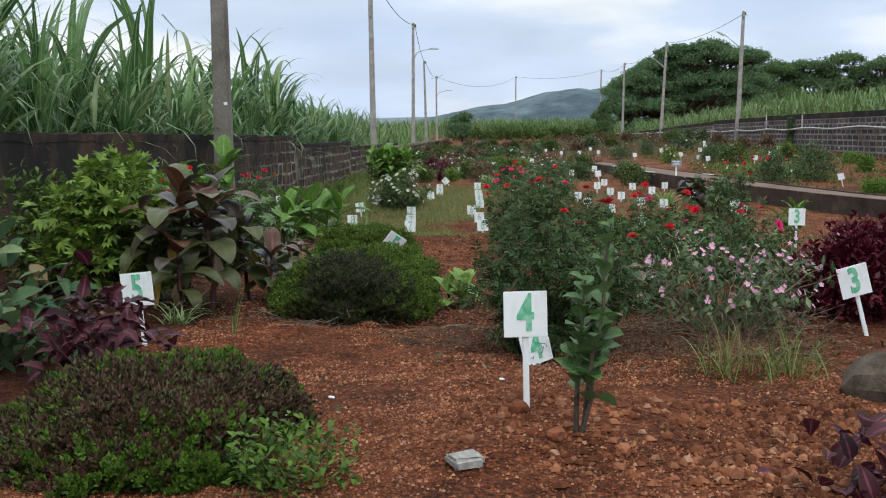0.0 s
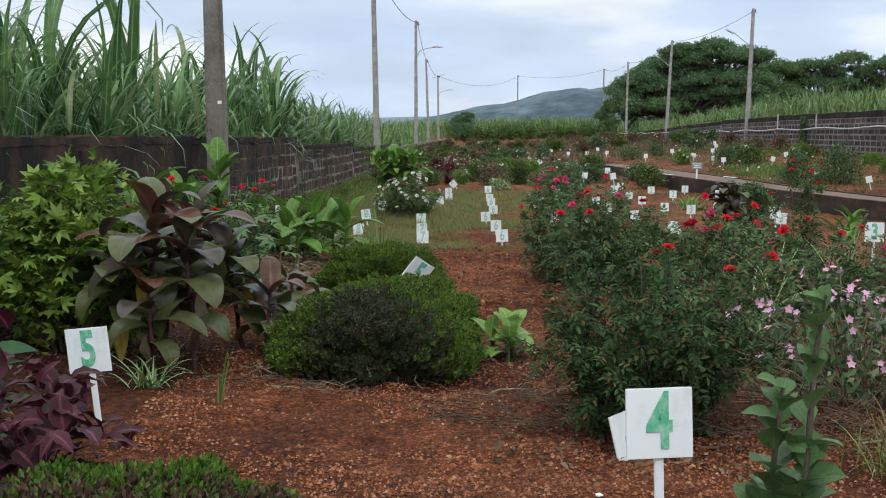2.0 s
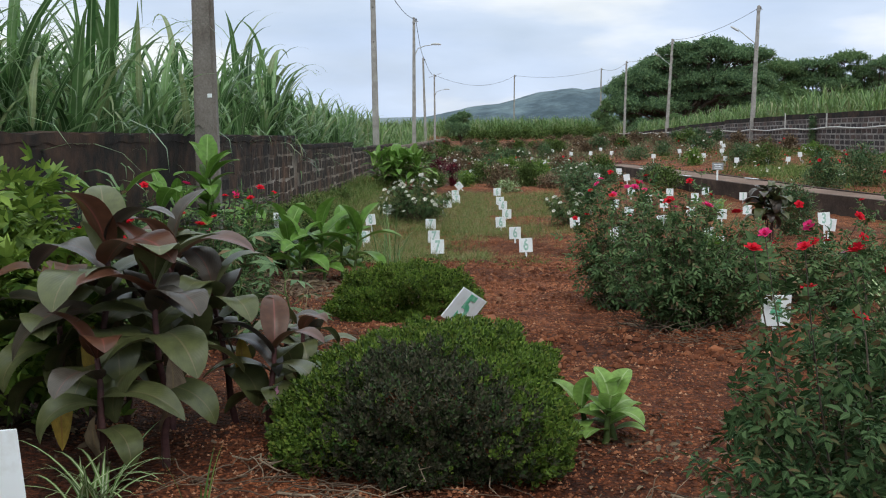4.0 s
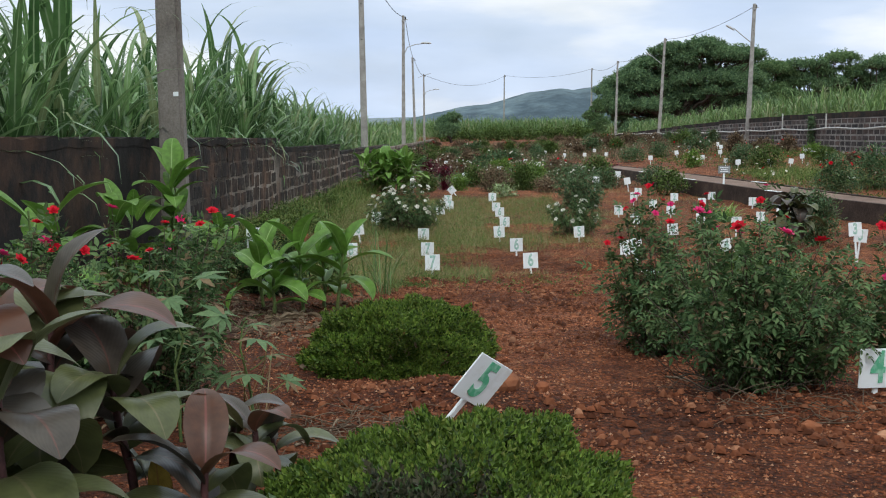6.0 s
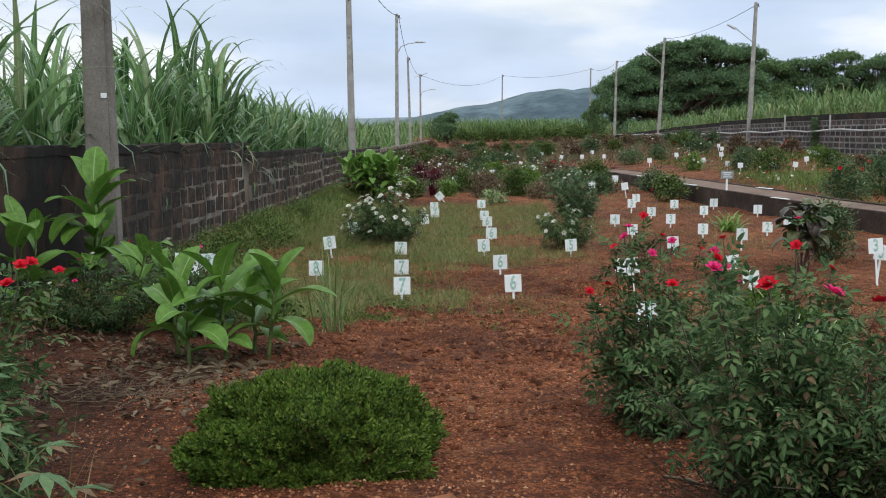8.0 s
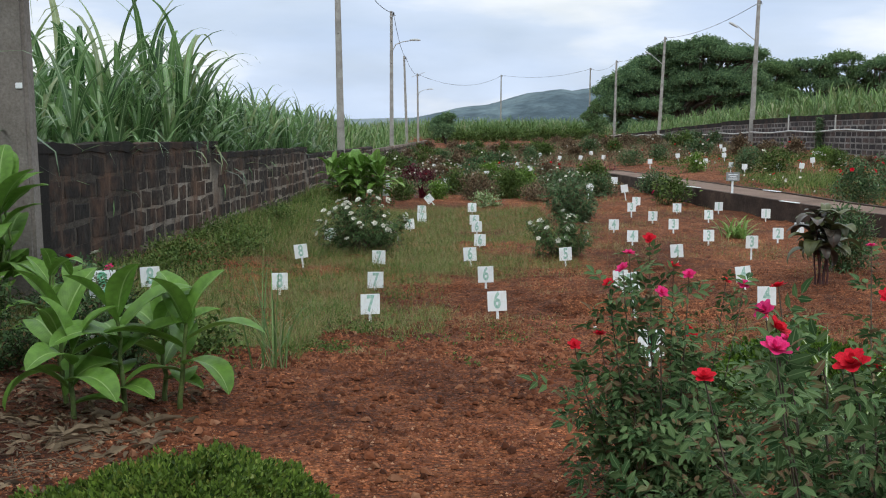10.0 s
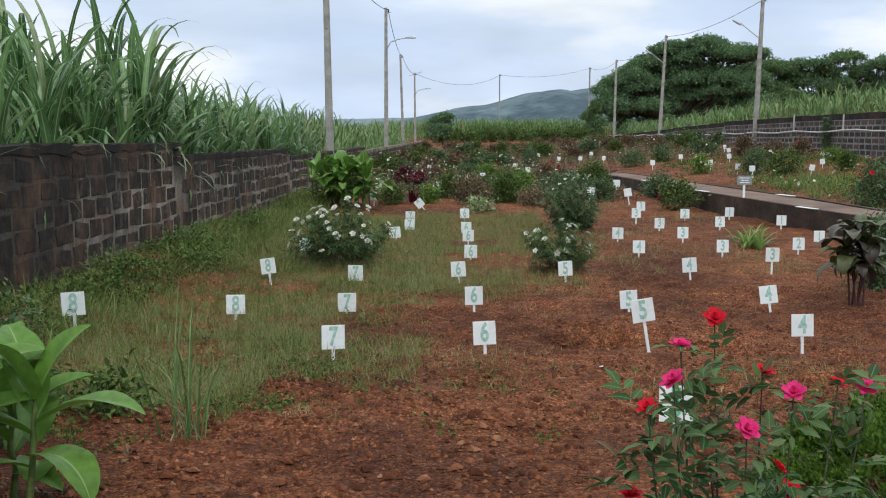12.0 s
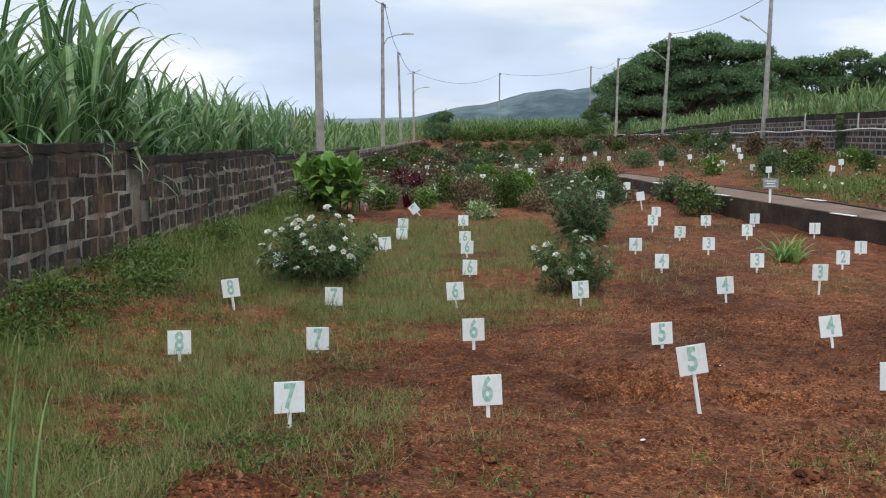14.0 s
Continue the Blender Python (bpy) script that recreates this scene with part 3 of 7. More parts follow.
def tubes(lines, sides=5):
    """Tapered tubes along polylines: each line is (points, radius at the start, radius at the end)."""
    Vs, Fs, k = [], [], 0
    ang = np.arange(sides) * 2 * math.pi / sides
    for pts, r0, r1 in lines:
        P = np.asarray(pts, float)
        D = np.gradient(P, axis=0)
        D /= np.maximum(np.linalg.norm(D, axis=1, keepdims=True), 1e-9)
        ref = np.where(np.abs(D[:, 2:3]) > 0.9, np.array([[1.0, 0, 0]]), np.array([[0, 0, 1.0]]))
        X = np.cross(D, ref)
        X /= np.maximum(np.linalg.norm(X, axis=1, keepdims=True), 1e-9)
        Y = np.cross(D, X)
        r = np.linspace(r0, r1, len(P))[:, None, None]
        ring = P[:, None] + r * (np.cos(ang)[None, :, None] * X[:, None] + np.sin(ang)[None, :, None] * Y[:, None])
        Vs.append(ring.reshape(-1, 3))
        m = len(P)
        i, j = np.meshgrid(np.arange(m - 1), np.arange(sides), indexing="ij")
        j2 = (j + 1) % sides
        Fs.append(np.stack([i * sides + j, i * sides + j2, (i + 1) * sides + j2, (i + 1) * sides + j], 2).reshape(-1, 4) + k)
        k += m * sides
    V, F = np.concatenate(Vs), np.concatenate(Fs)
    return V, F, np.zeros((len(F) * 4, 2))


def bent(a, b, wob=0.05, n=5):
    """A slightly crooked line from a to b."""
    a, b = np.asarray(a, float), np.asarray(b, float)
    s = np.linspace(0, 1, n)[:, None]
    L = np.linalg.norm(b - a)
    P = a + (b - a) * s + RNG.normal(0, wob * L, (n, 3)) * np.sin(s * math.pi)
    return P


def box_bm(sx, sy, sz, bevel=0.0, taper=1.0, z0=0.0):
    bm = bmesh.new()
    bmesh.ops.create_cube(bm, size=1)
    for v in bm.verts:
        k = taper if v.co.z > 0 else 1.0
        v.co = Vector((v.co.x * sx * k, v.co.y * sy * k, (v.co.z + 0.5) * sz + z0))
    if bevel:
        bmesh.ops.bevel(bm, geom=list(bm.edges), offset=bevel, segments=2, affect="EDGES")
    return bm


def value_noise(x, y, cell, seed):
    """Smooth noise on the plan, -1 to 1."""
    gx, gy = x / cell, y / cell
    ix, iy = np.floor(gx).astype(np.int64), np.floor(gy).astype(np.int64)
    fx, fy = gx - ix, gy - iy
    fx, fy = fx * fx * (3 - 2 * fx), fy * fy * (3 - 2 * fy)

    def h(a, b):
        v = (a * 374761393 + b * 668265263 + seed * 974634777) & 0x7FFFFFFF
        v = ((v ^ (v >> 13)) * 1274126177) & 0x7FFFFFFF
        return (v ^ (v >> 16)) % 65536 / 32768.0 - 1
    return (h(ix, iy) * (1 - fx) + h(ix + 1, iy) * fx) * (1 - fy) + (h(ix, iy + 1) * (1 - fx) + h(ix + 1, iy + 1) * fx) * fy


def soft_step(k):
    k = np.clip(k, 0, 1)
    return k * k * (3 - 2 * k)


# ---- the lie of the land ----
Y_NEAR = [-40, 0, 5.4, 10.8, 14.85, 18, 19.8, 21.6, 24.3, 31.5]
Z_NEAR = [.09, .09, .055, 0, -.18, -.40, -.56, -.61, -.65, -.60]
Y_ALL = Y_NEAR + [37.5, 50, 76, 104, 133, 180, 400]
Z_LEFT = Z_NEAR + [-.5, -.7, -1.05, -.95, -.6, -.3, 0.5]
Z_RIGHT = Z_NEAR + [-.45, -.1, .25, .15, .0, -.2, 0.5]


def land(x, y):
    """Height of the bare ground, before its small bumps."""
    x, y = np.asarray(x, float), np.asarray(y, float)
    k = soft_step((x + 4) / 20)
    z = np.interp(y, Y_ALL, Z_LEFT) * (1 - k) + np.interp(y, Y_ALL, Z_RIGHT) * k
    z = z + np.interp(y, [10.8, 18, 22.5, 28, 33, 45, 63], [0, .18, .34, .32, .11, .09, 0]) * soft_step((-2.3 - x) / 2.0)
    # the cane field behind the left wall lies higher
    z = z + np.interp(y, [0, 40, 110], [0.35, 0.3, 0.0]) * soft_step((-4.62 - x) / 0.2)
    # the terrace behind the right wall, and the rise beyond it
    z = z + np.interp(y, [40, 63, 92, 112, 147, 170], [1.6, 1.7, 1.35, 0.9, 0.3, 0.1]) * soft_step((x - 18.45) / 0.3)
    z = z + np.interp(y, [40, 90, 150, 220], [0.05, 0.055, 0.05, 0.02]) * np.clip(x - 19, 0, 70)
    return z


def land_bumpy(x, y):
    x, y = np.asarray(x, float), np.asarray(y, float)
    near = soft_step((60 - y) / 20) * soft_step((12 - np.abs(x)) / 4)
    rough = 1 + 0.9 * soft_step((y - 14) / 3)
    b = 0.030 * value_noise(x, y, 0.9, 3) + 0.018 * rough * value_noise(x, y, 0.33, 5) + rough * (0.012 + 0.016 * soft_step(value_noise(x, y, 1.1, 15) * 1.5)) * value_noise(x, y, 0.15, 9)
    # a low heap of clods beside the first sign, and shallow pits near the leaning one
    b = b + 0.085 * np.exp(-(((x - 0.45) / 0.65) ** 2 + ((y - 4.7) / 0.5) ** 2))
    b = b - 0.15 * soft_step((21.05 + 0.12 * value_noise(x, y, 0.3, 31) - y) / 0.16) * np.exp(-(((x - 1.0) / 0.42) ** 4 + ((y - 20.75) / 0.42) ** 2)) - 0.12 * soft_step((20.75 + 0.12 * value_noise(x, y, 0.3, 32) - y) / 0.16) * np.exp(-(((x - 2.0) / 0.32) ** 4 + ((y - 20.45) / 0.38) ** 2)) + 0.05 * np.exp(-(((x - 1.4) / 0.9) ** 2 + ((y - 21.3) / 0.25) ** 2))
    b = b + 0.05 * np.exp(-(((x + 1.0) / 0.9) ** 2 + ((y - 10.7) / 0.25) ** 2))
    # a tilled furrow across the bare strip
    b = b + 0.007 * np.sin(y * 6.5 + value_noise(x, y, 1.3, 21) * 2.5) * np.exp(-((x - 0.2) / 2.2) ** 2) * soft_step((y - 10) / 4) * soft_step((24 - y) / 4)
    return land(x, y) + b * near


def at_ground(x, y):
    return float(land_bumpy(np.array([x]), np.array([y]))[0])


def ground():
    xs = np.concatenate([-np.geomspace(1500, 16, 24), np.arange(-15, -5, 0.5), np.arange(-5, 6.5, 0.078), np.arange(6.5, 24, 0.5), np.geomspace(24.5, 1500, 28)])
    ys = np.concatenate([-np.geomspace(1500, 12, 14), np.arange(-10, 2.5, 0.5), np.arange(2.5, 29, 0.078), np.arange(29, 60, 0.3), np.arange(60, 210, 2.5), np.geomspace(212, 4000, 20)])
    X, Y = np.meshgrid(xs, ys)
    Z = land_bumpy(X, Y)
    n, m = len(xs), len(ys)
    i, j = np.meshgrid(np.arange(m - 1), np.arange(n - 1), indexing="ij")
    F = np.stack([i * n + j, i * n + j + 1, (i + 1) * n + j + 1, (i + 1) * n + j], 2).reshape(-1, 4)
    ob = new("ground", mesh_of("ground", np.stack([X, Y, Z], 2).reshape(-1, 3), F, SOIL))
    tagged(ob, "bare red laterite soil with pebbles and clods", "ground", kind="structure")


ground()

# ---- walls ----
def left_top(y):
    return float(np.interp(y, [-20, 10.5, 27.6], [1.40, 1.26, 1.08]) if y < 27.6 else np.interp(y, [27.6, 38.5], [0.89, 0.80]) if y < 38.5 else np.interp(y, [38.5, 60], [0.61, 0.46]) if y < 60 else np.interp(y, [60, 140], [0.34, -0.1]))


def right_top(y):
    return float(np.interp(y, [20, 75], [2.35, 2.06]) if y < 75 else np.interp(y, [75, 92], [2.02, 1.86]) if y < 92 else np.interp(y, [92, 112], [1.78, 1.4]) if y < 112 else np.interp(y, [112, 150, 172], [1.33, 0.5, 0.1]))


def wall_slab(x0, x1, y0, y1, top, segs):
    """A slab between two planes of x whose top follows the given heights and whose foot goes into the ground."""
    ys = np.linspace(y0, y1, segs + 1)
    V = []
    for y in ys:
        zt = top(min(y, y1 - 1e-3)) + 0.008 * math.sin(y * 5.1) + 0.006 * math.sin(y * 13.7)
        zb = min(float(land(x0, y)), float(land(x1, y))) - 0.5
        V += [(x0, y, zb), (x1, y, zb), (x1, y, zt), (x0, y, zt)]
    F = [(0, 3, 2, 1), (4 * segs, 4 * segs + 1, 4 * segs + 2, 4 * segs + 3)]
    for i in range(segs):
        a = 4 * i
        F += [(a + k, a + (k + 1) % 4, a + 4 + (k + 1) % 4, a + 4 + k) for k in range(4)]
    return V, F


def block_shape(L, H, D, seed):
    """A rough-hewn block: its face towards +x, chamfered and uneven."""
    r = np.random.default_rng(seed)
    c = 0.02
    V = []
    for x, s in ((-0.02, 0.0), (D * 0.3, 0.004), (D, c)):
        for a, b in ((-1, -1), (1, -1), (1, 1), (-1, 1)):
            V.append((x + r.normal(0, 0.002), a * (L / 2 - s) + r.normal(0, 0.021), b * (H / 2 - s) + r.normal(0, 0.016)))
    F = [(8, 9, 10, 11)]
    for k in (0, 4):
        F += [(k + i, k + (i + 1) % 4, k + 4 + (i + 1) % 4, k + 4 + i) for i in range(4)]
    return np.array(V), F


def left_wall():
    wall = None
    spans = [(-25, 19.6), (19.6, 27.6), (27.6, 38.5), (38.5, 60), (60, 140)]
    Vs, Fs, k = [], [], 0
    for y0, y1 in spans:
        V, F = wall_slab(-4.72, -4.5, y0, y1, left_top, max(4, int((y1 - y0) / 0.6)))
        Vs += V
        Fs += [tuple(i + k for i in f) for f in F]
        k += len(V)
    wall = new("wall_west", mesh_of("wall_west", np.array(Vs), Fs, M["mortar"], smooth=False))
    tagged(wall, "old laterite block wall with pale smeared mortar", "wall", kind="structure")
    V, F = wall_slab(-4.5, -4.478, -25, 19.75, lambda y: left_top(y) - 0.01, 90)
    part("plaster", mesh_of("plaster", np.array(V), F, M["plaster"], smooth=False), wall, "blackened weathered plaster")
    for n, (y0, y1) in enumerate(((-25, 19.9), (19.9, 27.6), (27.6, 38.5), (38.5, 60))):
        V, F = wall_slab(-4.735, -4.482 if n else -4.470, y0, y1, lambda y: left_top(y) + 0.018 + 0.016 * float(value_noise(np.array([y]), np.array([0.5]), 0.21, 7)[0]) + 0.012 * float(value_noise(np.array([y]), np.array([0.5]), 0.7, 8)[0]), max(4, int((y1 - y0) / 0.09)))
        V = [(x, y, max(z, left_top(min(max(y, y0), y1 - 1e-3)) - 0.08 + 0.03 * float(value_noise(np.array([y]), np.array([2.5]), 0.3, 9)[0]))) for x, y, z in V]
        part("coping", mesh_of("coping", np.array(V), F, M["plaster"], smooth=False), wall, "rough blackened coping")
    shapes = [mesh_of("block", *block_shape(L - 0.015, (0.20, 0.18, 0.215, 0.19)[i % 4], 0.005, 10 + i), M["stone"], smooth=False) for i, L in enumerate((0.42, 0.47, 0.52, 0.57, 0.38, 0.48, 0.54, 0.44))]
    lens = (0.42, 0.47, 0.52, 0.57, 0.38, 0.48, 0.54, 0.44)
    rest_V, rest_F, k, count = [], [], 0, 0
    r = np.random.default_rng(5)
    for y0, y1 in spans[1:]:
        for row in range(7):
            y = y0 + (0.02 if row % 2 else -0.1)
            while True:
                i = int(r.integers(8))
                L = lens[i]
                if y + L > y1 - 0.01:
                    break
                c = y + L / 2
                z = left_top(c) - 0.10 - 0.245 * (row + 0.5) + r.normal(0, 0.009)
                y += L + r.uniform(0.04, 0.065)
                if c - L / 2 < y0 or z < float(land(-4.45, c)) - 0.12:
                    continue
                m = pose(-4.5 + r.uniform(-0.003, 0.003), c, z, r.normal(0, 1.8), 0, 0)
                if c < 38.5 and count < 290:
                    part("block", shapes[i], wall, m=m)
                    count += 1
                else:
                    V, F = block_shape(L, 0.192, 0.006, i)
                    rest_V.append(V + np.array(m.translation))
                    rest_F += [tuple(a + k for a in f) for f in F]
                    k += len(V)
    ob = part("far_blocks", mesh_of("far_blocks", np.concatenate(rest_V), rest_F, M["stone"], smooth=False), wall)
    tagged(ob, kind="stuff")
    return wall


def right_wall():
    spans = [(20, 75), (75, 92), (92, 112), (112, 150), (150, 172)]
    Vs, Fs, k = [], [], 0
    for y0, y1 in spans:
        V, F = wall_slab(18.3, 18.75, y0, y1, right_top, max(4, int((y1 - y0) / 1.0)))
        Vs += V
        Fs += [tuple(i + k for i in f) for f in F]
        k += len(V)
    wall = new("wall_east", mesh_of("wall_east", np.array(Vs), Fs, M["pale_mortar"], smooth=False))
    tagged(wall, "dark stone boundary wall with pale mortar joints", "wall", kind="structure")
    for y0, y1 in spans:
        V, F = wall_slab(18.285, 18.8, y0, y1, lambda y: right_top(y) + 0.03, max(4, int((y1 - y0) / 1.0)))
        V = [(x, y, max(z, right_top(min(max(y, y0), y1 - 1e-3)) - 0.26)) for x, y, z in V]
        part("coping", mesh_of("coping", np.array(V), F, M["plaster"], smooth=False), wall, "dark coping course")
    rest_V, rest_F, k = [], [], 0
    r = np.random.default_rng(6)
    for y0, y1 in spans:
        for row in range(8):
            y = y0 + (0.05 if row % 2 else -0.2)
            while y < y1 - 0.5:
                L = r.uniform(0.55, 0.82)
                c = y + L / 2
                z = right_top(c) - 0.27 - 0.28 * (row + 0.5)
                y += L + 0.13
                if c - L / 2 < y0 or z < float(land(18.2, c)) - 0.1:
                    continue
                V, F = block_shape(L, 0.20, 0.006, row)
                V = V * np.array([-1, 1, 1]) + np.array([18.3, c, z])
                rest_V.append(V)
                rest_F += [tuple(a + k for a in reversed(f)) for f in F]
                k += len(V)
    ob = part("stone_courses", mesh_of("stone_courses", np.concatenate(rest_V), rest_F, M["far_stone"], smooth=False), wall)
    tagged(ob, kind="stuff")
    # pipe along the wall
    ys = np.arange(30, 171, 2.0)
    zs = np.interp(ys, [30, 63, 104, 147, 172], [1.6, 1.35, 0.9, 0.55, 0.2]) + 0.05 * np.sin(ys * 0.7)
    pipe = thing("water_pipe", 18.1, 63, 0, "white plastic water pipe running along the dark wall", "pipe")
    part("run", mesh_of("run", *tubes([(np.stack([np.full_like(ys, 0.05), ys - 63, zs], 1), 0.042, 0.042)], 6)[:2], M["pipe"]), pipe)
    for y, a, b in ((66, 1.3, 2.1), (74.3, 1.25, 2.2), (92, 0.4, 1.1)):
        part("riser", mesh_of("riser", *tubes([([(0.05, y - 63, a), (0.05, y - 63, b)], 0.04, 0.04)], 6)[:2], M["pipe"]), pipe)


left_wall()
right_wall()


# ---- concrete path with its retaining kerb ----
def path_slab():
    near = np.array([(9.6, 22.5), (8.1, 27.5), (6.9, 31.6), (6.35, 33.6), (5.45, 36.7), (5.05, 40.0), (4.95, 45.0), (4.7, 50.0), (3.9, 56.0), (2.3, 64.0), (0.2, 72.0)])
    far = np.array([(10.45, 23.3), (9.0, 28.2), (7.8, 32.5), (7.2, 35.2), (6.4, 38.4), (6.0, 41.8), (5.8, 46.2), (5.4, 51.3), (4.55, 57.2), (2.9, 65.2), (0.7, 73.2)])
    V = []
    for (a, b), (c, d) in zip(near, far):
        lift = float(np.interp(b, [22, 38, 50, 60], [0.40, 0.38, 0.22, 0.10]))
        za, zc = float(land(a, b)), float(land(c, d))
        V += [(a, b, za - 0.4), (c, d, zc - 0.4), (c, d, zc + lift), (a, b, za + lift)]
    n = len(near)
    F = [(0, 3, 2, 1)]
    for i in range(n - 1):
        k = 4 * i
        F += [(k + j, k + (j + 1) % 4, k + 4 + (j + 1) % 4, k + 4 + j) for j in range(4)]
    k = 4 * (n - 1)
    F.append((k, k + 1, k + 2, k + 3))
    ob = new("pavement_path", mesh_of("pavement_path", np.array(V), F, M["path"], smooth=False))
    tagged(ob, "raised worn concrete garden path", "path", kind="structure")
    for side, pts, off in (("kerb", near, -0.06), ("kerb", far, 0.06)):
        kV = []
        for a, b in pts:
            lift = float(np.interp(b, [22, 38, 50, 60], [0.40, 0.38, 0.22, 0.10]))
            z = float(land(a, b))
            x0, x1 = sorted((a, a + off * 2.0))
            kV += [(x0, b, z - 0.4), (x1, b, z - 0.4), (x1, b, z + lift + 0.03), (x0, b, z + lift + 0.03)]
        part("kerb", mesh_of("kerb", np.array(kV), F, M["kerb"], smooth=False), ob, "dark masonry kerb")
    r = np.random.default_rng(8)
    for x, y in ((5.36, 36.9), (6.55, 32.6), (7.0, 35.7), (4.86, 41.5)):
        chip = part("white_patch", box_bm(0.10, 0.7, 0.012, 0.004), ob, "white painted kerb mark", pose(x - 0.02, y, float(land(x, y)) + 0.412, 0, 0, 15), M["white"])


path_slab()


# ---- poles, lamps and wires ----
def utility_pole(x, y, top, lean=(0, 0), lamp=0, wide=0.26, arm=False, mat="concrete"):
    z = float(land(x, y)) - 0.3
    H = top - z
    pole = thing("utility_pole", x, y, z, "tall weathered grey concrete utility pole" + (" with a street lamp" if lamp else ""), "utility pole", "poles along the walls")
    pole.matrix_basis = pose(x, y, z, lean[1], lean[0], 0)
    shaft = part("shaft", box_bm(wide, wide * 0.72, H, wide * 0.1, 0.62), pole, mat=M[mat])
    for k in range(3):
        part("bolt_hole", box_bm(0.045, 0.01, 0.06, 0.004), shaft, "dark bolt hole", pose(0.0, -wide * 0.36 * (1 - 0.38 * (H - 0.5 - k * 1.3) / H) + 0.002, H - 0.5 - k * 1.3), M["wire"])
    part("collar", box_bm(wide * 0.8, wide * 0.62, 0.05, 0.006), shaft, "steel band", pose(0, 0, H - 0.35), M["metal"])
    ins = bmesh.new()
    bmesh.ops.create_cone(ins, cap_ends=True, segments=10, radius1=0.05, radius2=0.035, depth=0.16)
    part("insulator", ins, pole, "", pose(0.14, 0, H - 0.16), M["wire"])
    part("cross_bracket", box_bm(0.36, 0.04, 0.04, 0.006), pole, "", pose(0.1, 0, H - 0.28), M["metal"])
    if lamp:
        s = 1 if lamp > 0 else -1
        pts = [(0.05 * s, 0, H - 2.35), (0.25 * s, 0, H - 1.95), (0.7 * s, 0, H - 1.78), (1.15 * s, 0, H - 1.72)]
        if lamp < 0:
            pts = [(-0.05, 0, H - 2.6), (-0.6, 0, H - 2.2), (-1.3, 0, H - 1.65)]
        part("lamp_arm", mesh_of("lamp_arm", *tubes([(np.array(pts), 0.035, 0.03)], 6)[:2], M["metal"]), pole, "bent steel lamp arm")
        head = bmesh.new()
        bmesh.ops.create_uvsphere(head, u_segments=12, v_segments=8, radius=1)
        for v in head.verts:
            v.co = Vector((v.co.x * 0.34, v.co.y * 0.13, max(v.co.z, -0.35) * 0.10))
        end = pts[-1]
        part("lamp_head", head, pole, "grey street lamp head", pose(end[0] + 0.25 * s, 0, end[2] + 0.02, 0, 28 if s < 0 else 0), M["metal"])
    if arm:
        part("side_arm", box_bm(1.5, 0.05, 0.05, 0.008), pole, "", pose(0.1, 0, H - 0.15, 0, -18), M["metal"])
    return pole


P_TOPS = {}
for key, x, y, top, lean, lamp, wide, arm in (
        ("p1", -4.12, 18.15, 6.9, (-1.0, 0), 0, 0.31, 0), ("p2", -4.56, 47.8, 7.6, (-1.2, 0), 0, 0.27, 0), ("p3", -4.68, 76.5, 8.16, (-0.2, 0), 1, 0.26, 0),
        ("p4", -5.15, 104.5, 7.29, (-2.0, 0), 0, 0.25, 0), ("p5", -5.4, 133, 7.15, (-0.8, 0), 1, 0.25, 1), ("pm", 4.95, 178, 9.14, (0, 0), 0, 0.26, 0),
        ("r4", 18.2, 83.0, 9.6, (1.3, 0), -1, 0.34, 0), ("r3", 18.2, 118.5, 10.05, (2.3, 0), -1, 0.34, 0), ("r2", 18.2, 151, 9.7, (0.6, 0), 0, 0.34, 0), ("r1", 18.3, 180.5, 10.3, (0, 0), 0, 0.3, 0)):
    post = utility_pole(x, y, top, lean, lamp, wide, arm, "old_concrete" if key == "p1" else "concrete")
    if key == "p1":
        part("painted_mark", box_bm(0.06, 0.008, 0.05, 0.0035), post, "round white paint mark", pose(0.075, -0.108, 2.2), M["white"])
    lift = top - float(land(x, y))
    P_TOPS[key] = (x + lift * math.sin(radians(lean[0])), y, top - 0.12)


def wire(a, b, sag, off=0.12, drop=0.0, r=0.017):
    A, B = np.array(P_TOPS[a]) + (off, 0, -drop), np.array(P_TOPS[b]) + (off, 0, -drop)
    s = np.linspace(0, 1, 13)[:, None]
    P = A + (B - A) * s
    P[:, 2] -= sag * 4 * (s * (1 - s))[:, 0]
    mid = P.mean(0)
    ob = new("overhead_wire", mesh_of("overhead_wire", *tubes([(P - mid, r, r)], 5)[:2], M["wire"]))
    ob.location = mid
    tagged(ob, "thin sagging black overhead cable between poles", "cable", "overhead wires")


P_TOPS["p0"] = (-4.1, -10.0, 7.0)
for a, b, sag in (("p1", "p2", 0.55), ("p2", "p3", 0.5), ("p3", "p4", 0.5), ("p4", "p5", 0.45), ("p5", "pm", 1.3), ("pm", "r1", 0.7), ("r1", "r2", 0.6), ("r2", "r3", 0.6), ("r3", "r4", 0.5)):
    wire(a, b, sag)


